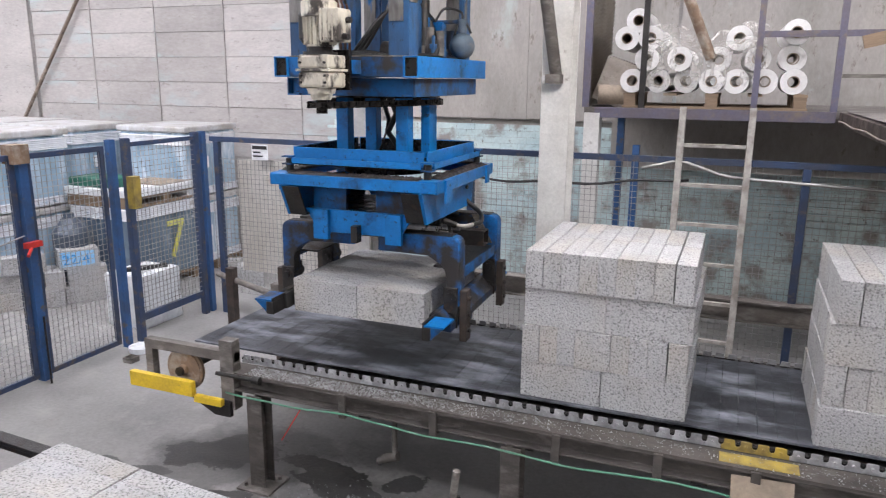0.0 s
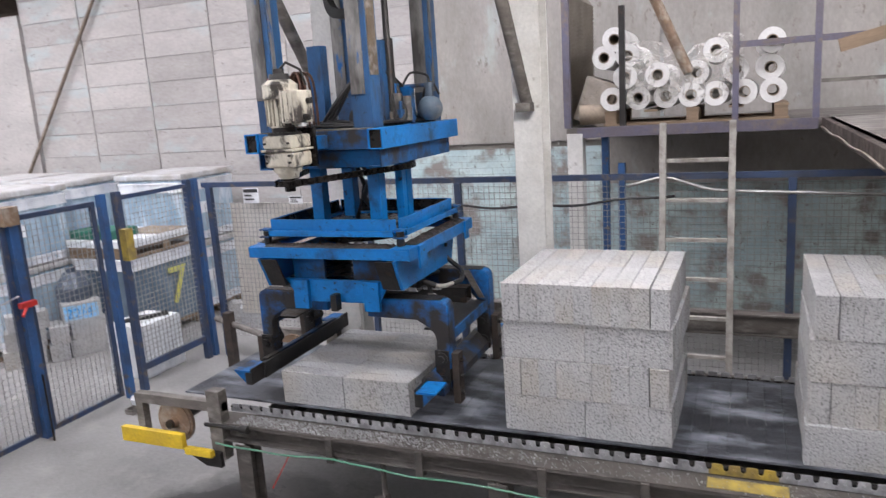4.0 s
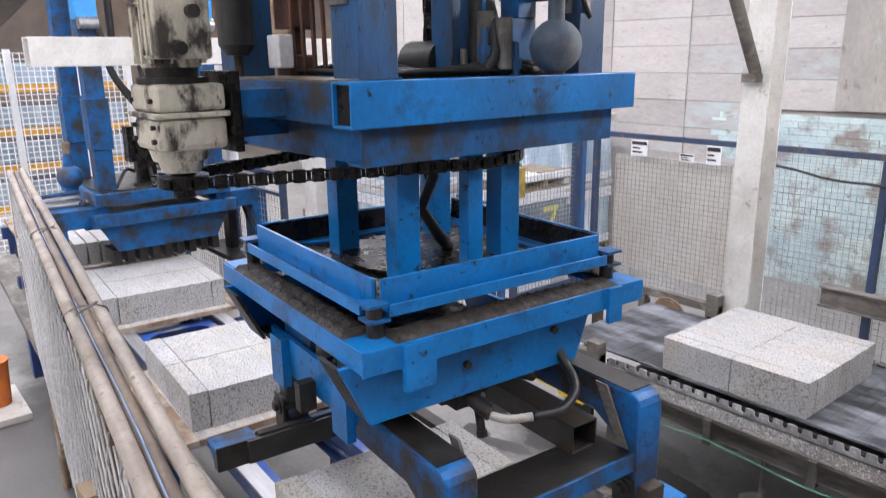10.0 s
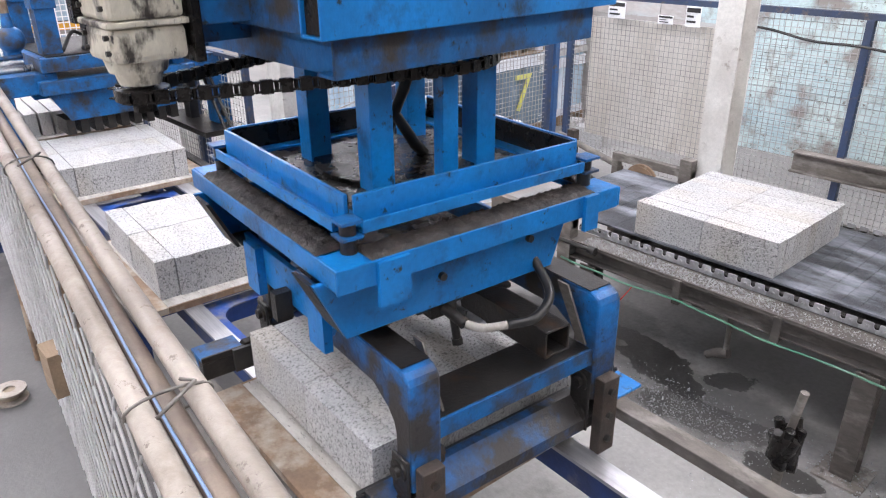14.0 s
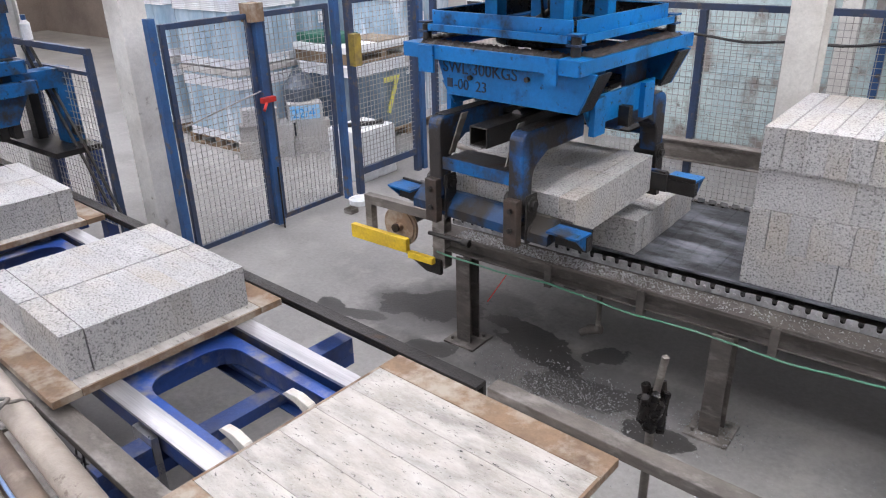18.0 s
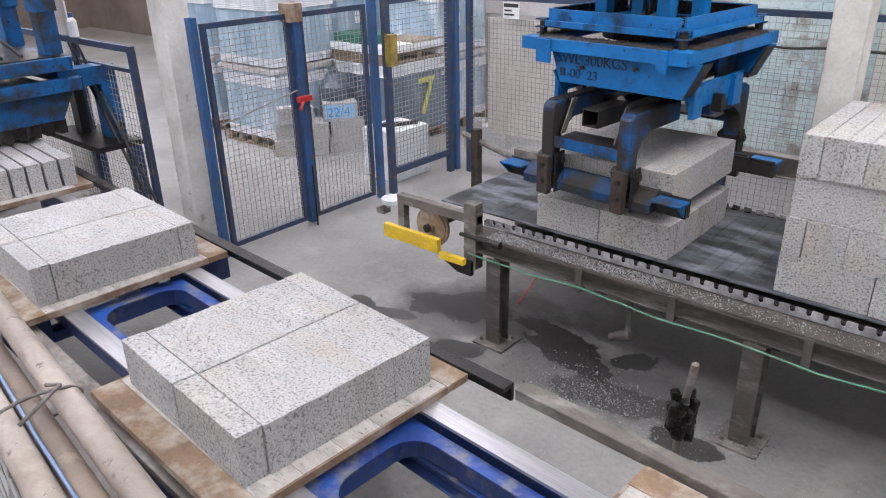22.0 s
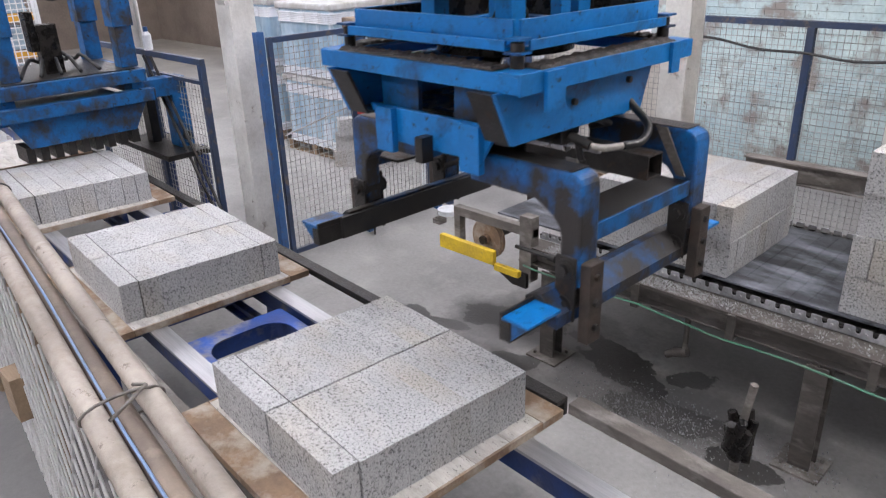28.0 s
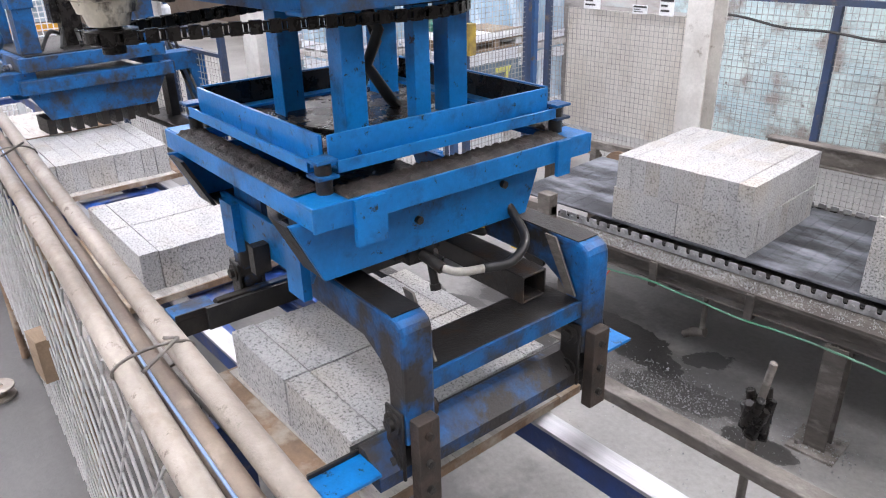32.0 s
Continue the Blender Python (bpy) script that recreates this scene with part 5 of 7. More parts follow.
    # hydraulics on the deck
    part("accumulator", globe(Build(), 0.42, 0.2, 2.515, 0.08), M_GLOBE, g, "dusty blue-grey spherical accumulator")
    part("accumulator_stem", Build().rod((0.42, 0.2, 2.4325), (0.42, 0.2, 2.45), 0.03, 12), M_DARK, g)
    part("accumulator_neck", Build().rod((0.42, 0.2, 2.585), (0.42, 0.2, 2.65), 0.026, 12).rod((0.42, 0.2, 2.65), (0.42, 0.2, 2.675), 0.034, 6), M_GLOBE, g)
    part("cross_pipe", Build().rod((0.24, 0.2, 2.66), (0.41, 0.2, 2.66), 0.013, 10), M_MAST, g, "blue pressure pipe")
    for q, (fx, fy, fz) in enumerate(((0.2, 0.02, 2.5), (0.25, -0.02, 2.46), (0.3, 0.02, 2.52), (0.16, 0.12, 2.56), (0.33, 0.12, 2.48), (0.28, 0.26, 2.5))):
        part("hydraulic_fitting", Build().rod((fx, fy, 2.4), (fx, fy, fz), 0.016, 8).rod((fx, fy, fz - 0.03), (fx, fy, fz), 0.024, 6).rod((fx, fy, fz), (fx, fy, fz + 0.05), 0.011, 8), M_DUSTY if q % 2 else M_MAST, g, "", 0.001)
    part("hose_bracket", Build().tube(arc([(0.05, 0.36, 2.43), (0.05, 0.36, 2.6), (0.09, 0.36, 2.66), (0.14, 0.36, 2.6)], 5), 0.01, 7), M_DARK, g)
    for q in range(3):
        part("deck_hose", Build().tube(arc([(-0.34 + 0.03 * q, -0.3, 2.44), (-0.1, -0.34 + 0.1 * q, 2.45 + 0.012 * q), (0.12, -0.26 + 0.12 * q, 2.44), (0.3, -0.1 + 0.12 * q, 2.45 + 0.01 * q), (0.32, 0.36, 2.44)]), 0.0095, 8), M_RUBBER, g, "black hydraulic hose lying on the deck")
    part("deck_hose", Build().tube(arc([(0.19, -0.02, 2.92), (0.2, 0.05, 2.8), (0.26, 0.08, 2.62), (0.31, 0.05, 2.5), (0.3, 0.0, 2.43)]), 0.02, 10), M_RUBBER, g, "thick black hose hanging to the deck")
    part("accumulator", Build().rod((-0.24, -0.52, 2.5), (-0.24, -0.52, 2.53), 0.035, 20, 0.055).rod((-0.24, -0.52, 2.53), (-0.24, -0.52, 2.66), 0.055, 20).rod((-0.24, -0.52, 2.66), (-0.24, -0.52, 2.71), 0.055, 20, 0.03), M_RUBBER, g, "black accumulator bottle")
    part("accumulator_stem", Build().rod((-0.24, -0.52, 2.4), (-0.24, -0.52, 2.4995), 0.014, 10), M_DARK, g)
    part("accumulator_cap", Build().rod((-0.24, -0.52, 2.7105), (-0.24, -0.52, 2.74), 0.03, 14), M_RED, g, "red cap")
    part("valve_block", Build().box(0.2, 0.3, 0.08, 0.24, 2.42, 2.6).box(0.19, 0.26, 0.05, 0.1, 2.6, 2.68).box(0.22, 0.3, 0.16, 0.24, 2.6, 2.66), M_BLUE_WORN, g, "", 0.004)
    for off in (0.0, 0.05, 0.1):
        part("hose", Build().tube(arc([(0.24, 0.1 + off, 2.66), (0.2 - off, 0.0, 2.76 + off), (0.05, -0.12, 2.7), (-0.1, -0.2 + off, 2.5), (-0.2, -0.1, 2.43)]), 0.011, 8), M_RUBBER, g)
        part("pipe", Build().tube(arc([(-0.3, -0.2 + off, 2.44), (0.0, -0.22 + off, 2.45), (0.25, -0.1 + off, 2.44), (0.33, 0.1 + off, 2.45)]), 0.009, 8), M_DARK, g)
    for off in (0.0, 0.03, 0.06, 0.09):
        part("copper_pipe", Build().tube(arc([(-0.24, -0.37 + off, 2.72), (-0.18 + off * 0.2, -0.38 + off, 2.77), (-0.15 + off * 0.4, -0.38 + off, 2.7), (-0.14 + off * 0.4, -0.38 + off, 2.44)]), 0.008, 7), M_COPPER, g, "brown bent pipe")
    part("pipe", Build().tube(arc([(0.3, 0.3, 2.42), (0.33, 0.32, 2.62), (0.38, 0.34, 2.68), (0.42, 0.36, 2.6)]), 0.008, 8), M_DARK, g)
    part("pipe", Build().tube(arc([(0.26, 0.14, 2.66), (0.3, 0.2, 2.74), (0.4, 0.22, 2.72), (0.42, 0.2, 2.66)]), 0.008, 8), M_DARK, g)
    part("valve_coil", Build().rod((0.26, 0.06, 2.45), (0.26, 0.06, 2.62), 0.028, 14).rod((0.32, 0.08, 2.45), (0.32, 0.08, 2.6), 0.026, 14), M_DUSTY, g, "dusty grey valve coils")
    part("solenoid_block", Build().box(-0.3, -0.2, -0.36, -0.26, 2.42, 2.5).box(-0.3, -0.2, -0.36, -0.26, 2.58, 2.76).box(-0.27, -0.23, -0.33, -0.29, 2.5, 2.58), M_COPPER, g, "rusty brown valve stack", 0.006)
    # turning head
    h = part("turning_head", Build().box(-0.43, 0.43, -0.43, 0.43, 1.8, 1.815), M_GREASE, g, "greasy turning head plate")
    part("hub", Build().rod((0, 0, 1.74), (0, 0, 1.799), 0.28, 36).rod((0, 0, 1.816), (0, 0, 1.832), 0.28, 36), M_GREASE, h)
    part("lower_plate", Build().box(-0.42, 0.42, -0.3, 0.3, 1.5, 1.52), M_GREASE, h)
    part("spine", Build().box(-0.05, 0.05, -0.4, 0.4, 1.4, 1.499), M_GREASE, h)
    for x, y in ((0.2, -0.2), (0.2, 0.2), (-0.2, -0.2), (-0.2, 0.2)):
        part("head_column", Build().rhs("z", x, y, 1.815, 2.2, 0.04, 0.04), M_BLUE, h, "blue square head column", 0.003)
    part("head_column", Build().rhs("z", 0.26, 0.02, 1.815, 2.2, 0.025, 0.03), M_BLUE, h, "", 0.003)
    part("head_hose", Build().tube([(0.02, -0.02, 2.2), (0.05, 0.02, 2.1), (0.0, 0.0, 1.98), (0.06, 0.04, 1.88), (0.02, 0.1, 1.83)], 0.02, 8).tube([(-0.05, 0.02, 2.2), (-0.02, 0.06, 2.05), (-0.06, 0.0, 1.84)], 0.016, 8), M_RUBBER, h)
    hs = 0.44
    for k in range(4):
        m = Matrix.Rotation(k * math.pi / 2, 4, "Z")
        rg = Build().sweep("y", [(hs - 0.07, 1.812), (hs + 0.04, 1.812), (hs + 0.04, 1.846), (hs + 0.03, 1.846), (hs + 0.03, 1.824), (hs, 1.824), (hs, 1.908), (hs - 0.012, 1.908), (hs - 0.012, 1.824), (hs - 0.07, 1.824)], -hs + 0.02, hs - 0.02, None, m)
        part("upper_ring_side", rg, M_BLUE, h, "blue upper frame angle", 0.002)
        part("inner_lining", Build().box(hs - 0.019, hs - 0.0125, -hs + 0.03, hs - 0.03, 1.825, 1.903, m), M_GREASE, h, "black greasy inner face")
        part("corner_stud", Build().rod(m @ Vector((hs + 0.01, hs + 0.01, 1.75)), m @ Vector((hs + 0.01, hs + 0.01, 1.84)), 0.024, 10), M_DARK, h)
        for cz in (1.803, 1.847):
            part("corner_plate", Build().box(hs - 0.02, hs + 0.045, hs - 0.02, hs + 0.045, cz, cz + 0.008, m), M_BLUE_WORN, h)
        hl, dz = 0.54, 0.003 * (k % 2)
        lr = Build().sweep("y", [(hl - 0.012, 1.685 + dz), (hl - dz, 1.685 + dz), (hl - dz, 1.757 - dz), (hl - 0.11, 1.757 - dz), (hl - 0.11, 1.745), (hl - 0.012, 1.745)], -hl + 0.0, hl - 0.012, None, m)
        part("lower_ring_side", lr, M_BLUE, h, "blue lower frame channel", 0.003)
        rnd = random.Random(60 + k)
        clod, cols, rws = Build(), 90, 9
        cv = [m @ Vector((hl - 0.105 + 0.1 * j / (rws - 1), -hl + 0.11 + (2 * hl - 0.23) * i / cols, 1.7575 + (0.0 if j in (0, rws - 1) or i in (0, cols) else 0.006 + 0.012 * rnd.random() ** 2))) for i in range(cols + 1) for j in range(rws)]
        cf = [(i * rws + j, (i + 1) * rws + j, (i + 1) * rws + j + 1, i * rws + j + 1) for i in range(cols) for j in range(rws - 1)]
        part("caked_grease", clod.add(cv, cf, True), M_CLOD, h, "lumpy brown caked grease")
        if k in (0, 2):
            part("lug", Build().box(hl, hl + 0.014, -0.42, -0.32, 1.62, 1.752, m), M_BLUE, h)
            part("lug", Build().box(hl, hl + 0.014, 0.36, 0.42, 1.64, 1.758, m), M_BLUE, h)
            e = 1 if k == 0 else -1
            hop = Build().slab([(-0.57, 1.69), (0.38, 1.69), (0.31, 1.5), (-0.48, 1.5)], "x", 0.44 if k == 0 else -0.46, 0.46 if k == 0 else -0.44)
            hp = part("hopper_plate", hop, M_BLUE, h, "blue trapezoid side plate", 0.003)
            for a, b in ((-0.57, -0.48), (0.38, 0.31)):
                q = 0.014 if a < 0 else -0.014
                part("flange", Build().slab([(a, 1.685), (a + q, 1.685), (b + q, 1.502), (b, 1.502)], "x", 0.33 if k == 0 else -0.439, 0.439 if k == 0 else -0.33), M_DARK, hp)
            part("flange", Build().box(0.33 if k == 0 else -0.439, 0.439 if k == 0 else -0.33, -0.46, 0.29, 1.502, 1.512), M_DARK, hp)
            part("inner_web", Build().box(0.1 if k == 0 else -0.32, 0.32 if k == 0 else -0.1, -0.4, -0.38, 1.5, 1.69), M_BLUE_WORN, hp)
            if k == 2:
                part("stencil", lettering("SWL 300KGS", 0.085, 0.003), M_MARK, hp, "worn stencilled load limit", at=pose(-0.463, 0.335, 1.615, 90, 0, -90))
                part("stencil", lettering("-00  23", 0.075, 0.003), M_MARK, hp, "worn stencilled figures", at=pose(-0.463, 0.26, 1.535, 90, 0, -90))
                part("worn_mark", Build().box(-0.465, -0.461, 0.27, 0.305, 1.54, 1.585), M_MARK, hp)
            for by, bz in ((-0.15, 1.6), (0.2, 1.63)):
                part("plate_bolt", Build().rod(m @ Vector((0.46, by, bz)), m @ Vector((0.475, by, bz)), 0.013, 8), M_DARK, h)
    for s in (-1, 1):
        tp = Build().slab([(-0.27, 1.4), (0.27, 1.4), (0.36, 1.54), (-0.36, 1.54)], "y", s * 0.42, s * 0.44)
        t = part("tab_plate", tp, M_BLUE, h, "blue end plate with tabs", 0.003)
        for x in (-0.24, 0.24):
            part("tab", Build().box(x - 0.05, x + 0.05, min(s * 0.44, s * 0.47), max(s * 0.44, s * 0.47), 1.36, 1.54), M_BLUE, t)
        part("tab", Build().box(-0.02, 0.02, min(s * 0.442, s * 0.5), max(s * 0.442, s * 0.5), 1.36, 1.46), M_DARK, t)
    part("cross_tube", Build().rhs("x", 0.22, 1.3, -0.1, 0.6, 0.055, 0.05), M_DARK, h, "dark sliding box tube", 0.003)
    part("cross_tube", Build().rhs("x", -0.03, 1.36, -0.62, 0.1, 0.055, 0.05), M_DARK, h, "dark sliding box tube", 0.003)
    part("valve_body", Build().box(0.3, 0.42, -0.16, -0.06, 1.43, 1.5).box(0.34, 0.4, -0.2, -0.02, 1.45, 1.49).rod((0.42, -0.11, 1.46), (0.5, -0.09, 1.43), 0.02, 12).rod((0.45, -0.1, 1.45), (0.47, -0.1, 1.37), 0.014, 8).rod((0.47, -0.1, 1.37), (0.475, -0.1, 1.35), 0.02, 6), M_DARK, h, "oily grey valve body", 0.004)
    part("elbow", Build().tube(arc([(0.5, -0.09, 1.43), (0.54, -0.05, 1.42), (0.57, 0.02, 1.42)]), 0.014, 10), M_LADDER, h, "dusty steel elbow fitting")
    part("thick_hose", Build().tube(arc([(0.57, 0.02, 1.42), (0.59, 0.12, 1.42), (0.56, 0.21, 1.46), (0.47, 0.24, 1.52), (0.4, 0.22, 1.6)]), 0.016, 10), M_RUBBER, h, "thick black hydraulic hose")
    part("clamp_cylinder", Build().rod((-0.3, -0.02, 1.4), (0.35, -0.02, 1.4), 0.032, 14).rod((0.35, -0.02, 1.4), (0.5, -0.02, 1.4), 0.016, 10), M_STEEL, h, "steel clamp cylinder")
    part("clamp_hose", Build().tube([(0.1, -0.06, 1.43), (0.25, -0.1, 1.45), (0.4, 0.05, 1.5), (0.42, 0.15, 1.46), (0.3, 0.2, 1.42)], 0.014, 8), M_RUBBER, h)
    jaws = []
    for s in (-1, 1):
        def bx(x0, x1, *r):
            return (min(s * x0, s * x1), max(s * x0, s * x1), *r)
        reach, dz = (0.48, -0.02) if s > 0 else (0.445, 0.0)
        bar = Build().slab([(s * 0.5, 0.9 + dz), (s * 0.5, 1.005 + dz), (s * 0.535, 1.005 + dz), (s * 0.61, 0.94 + dz), (s * 0.61, 0.89 + dz)], "y", -reach, reach)
        j = part("jaw", bar, M_ARM if s > 0 else M_TROLLEY, h, "worn blue and black jaw bar", 0.004)
        part("pad", Build().box(*bx(0.482, 0.499, -0.5, 0.5, 0.895 + dz, 0.995 + dz)), M_RUBBER, j, "black rubber grip pad")
        for y in (-reach - 0.18, reach + 0.002):
            part("end_plate", Build().box(*bx(0.512, 0.63, y, y + 0.178, 0.97 + dz, 0.982 + dz)), M_BLUE if s > 0 else M_BLUE_WORN, j, "dirty blue end plate", 0.002)
            part("end_bar", Build().box(*bx(0.5, 0.55, y, y + 0.177, 0.89 + dz, 0.969 + dz)).box(*bx(0.5, 0.511, y, y + 0.177, 0.969 + dz, 0.995 + dz)), M_DARK, j, "dark bar end", 0.003)
            w = y + 0.09 + math.copysign(0.08, y)
            part("end_gusset", Build().slab([(s * 0.552, 0.969 + dz), (s * 0.625, 0.969 + dz), (s * 0.552, 0.9 + dz)], "y", w - 0.006, w + 0.006), M_BLUE_WORN, j)
        ys = (-0.33, 0.44) if s > 0 else (-0.26, 0.26)
        for y in ys:
            aw = 0.055 if s > 0 else 0.042
            arm = Build().slab([(s * 0.1, 1.42), (s * 0.565, 1.42), (s * 0.593, 1.414), (s * 0.612, 1.401), (s * 0.622, 1.382), (s * 0.625, 1.35), (s * 0.625, 1.0), (s * 0.54, 1.0), (s * 0.54, 1.18), (s * 0.53, 1.215), (s * 0.5, 1.25), (s * 0.42, 1.295), (s * 0.1, 1.3)], "y", y - aw, y + aw)
            a = part("arm", arm, M_ARM, j, "blue and black swan-neck arm", 0.01)
            part("top_wear", Build().box(*bx(0.12, 0.575, y - aw + 0.006, y + aw - 0.006, 1.4205, 1.4235)), M_DARK, a, "dark worn top")
            lp = part("leg_plate", Build().box(*bx(0.6255, 0.67, y - 0.045, y + 0.035, 0.785 if s > 0 else 0.865, 1.1)), M_RUSTDARK, j, "dark brown leg plate", 0.004)
            for z in ((0.85, 0.95, 1.05) if s > 0 else (0.95, 1.05)):
                part("bolt", Build().rod((s * 0.67, y - 0.01, z), (s * 0.684, y - 0.01, z), 0.014, 6), M_DARK, lp)
            part("inner_plate", Build().box(*bx(0.54, 0.599, y + 0.04, y + 0.052, 0.86, 1.14)), M_DARK, j)
            part("pivot", Build().rod((s * 0.575, y - 0.075, 1.07), (s * 0.575, y + 0.075, 1.07), 0.038, 18).rod((s * 0.575, y - 0.09, 1.07), (s * 0.575, y + 0.09, 1.07), 0.022, 6), M_DARK, j)
            part("side_plate", Build().slab([(s * 0.53, 0.87), (s * 0.62, 0.87), (s * 0.62, 1.12), (s * 0.53, 1.12)], "y", y - 0.067, y - 0.0555), M_DARK, j, "dark bolted side plate", 0.006)
            part("pivot", Build().rod((s * 0.575, y - 0.075, 0.93), (s * 0.575, y + 0.075, 0.93), 0.038, 18).rod((s * 0.575, y - 0.09, 0.93), (s * 0.575, y + 0.09, 0.93), 0.022, 6), M_DARK, j)
            part("stay", Build().slab([(s * 0.45, 1.425), (s * 0.5, 1.425), (s * 0.6, 1.235), (s * 0.56, 1.235)], "y", y + 0.08 * (1 if y < 0 else -1) - 0.004, y + 0.08 * (1 if y < 0 else -1) + 0.004), M_DUSTY, j, "bare steel stay")
        shelf = part("tie_shelf", Build().box(*bx(0.42, 0.6, ys[0] + 0.056, ys[1] - 0.056, 1.2, 1.212)), M_DARK, j, "dark tie shelf", 0.002)
        part("shelf_edge", Build().box(*bx(0.6005, 0.613, ys[0] + aw + 0.001, ys[1] - aw - 0.001, 1.15, 1.215)), M_BLUE_WORN, shelf, "blue shelf edge", 0.002)
        jaws.append(j)
    return g, h, jaws


def trolley():
    t = thing("gripper_trolley", pose(-1.05, PY, 0), "blue steel trolley running on the gantry rails", "trolley")
    for y in (-0.62, 0.68):
        part("end_beam", Build().rhs("x", y, 4.2, -0.72, 0.95, 0.06, 0.09), M_TROLLEY, t, "", 0.004)
    for x in (-0.65, 0.89):
        part("side_beam", Build().rhs("y", x, 4.22, -0.75, 0.85, 0.06, 0.08), M_TROLLEY, t, "", 0.004)
        for y in (-0.6, 0.65):
            part("wheel", Build().rod((x - 0.03, y, 4.01), (x + 0.03, y, 4.01), 0.07, 20), M_STEEL, t)
    for x in (-0.3, 0.3):
        for y in (-0.43, 0.44):
            gb = part("guide_box", Build().rhs("z", x, y, 3.67, 4.15, 0.09, 0.085), M_TROLLEY, t, "", 0.004)
            part("roller", Build().rod((x - 0.03, y - 0.1, 3.71), (x + 0.03, y - 0.1, 3.71), 0.045, 14), M_RUST, gb)
    part("deck_plate", Build().box(-0.7, 0.93, -1.0, 0.8, 4.31, 4.33), M_DARK, t, "dark greasy deck plate")
    part("gear_case", Build().box(-0.62, -0.2, -1.0, -0.7, 4.1, 4.3), M_DARK, t, "dark drive casing", 0.01)
    part("cross_tie", Build().rhs("x", -0.3, 3.75, -0.215, 0.215, 0.03, 0.05), M_TROLLEY, t)
    part("cross_tie", Build().rhs("y", -0.3, 3.75, -0.215, 0.335, 0.03, 0.05), M_TROLLEY, t)
    part("hoist_drum", Build().rod((-0.25, 0.05, 4.25), (0.35, 0.05, 4.25), 0.12, 20).box(-0.4, -0.25, -0.1, 0.2, 4.15, 4.4), M_DARK, t)
    ec = part("energy_chain", Build().tube(arc([(-0.2, 0.2, 4.1), (-0.24, 0.16, 3.5), (-0.18, 0.1, 3.27), (-0.08, 0.08, 3.22), (0.02, 0.1, 3.27), (0.06, 0.15, 3.45), (0.06, 0.2, 4.1)], 8), 0.018, 6), M_RUBBER, t, "black hanging energy chain")
    link = Build().box(-0.022, 0.022, -0.03, 0.03, -0.012, 0.012).mesh("chain_link")
    run = arc([(-0.2, 0.2, 4.05), (-0.24, 0.16, 3.5), (-0.18, 0.1, 3.27), (-0.08, 0.08, 3.22), (0.02, 0.1, 3.27), (0.06, 0.15, 3.45), (0.06, 0.2, 4.05)], 11)
    for q0, q1 in zip(run, run[1:]):
        part("chain_link", link, M_RUBBER, ec, at=Matrix.Translation((q0 + q1) / 2) @ (q1 - q0).to_track_quat("Z", "Y").to_matrix().to_4x4())
    part("chain_duct", Build().box(0.0, 0.1, 0.1, 0.16, 3.5, 4.15), M_DARK, t)
    return t


gripper, head, jaws = lift_gripper()
carrier = trolley()


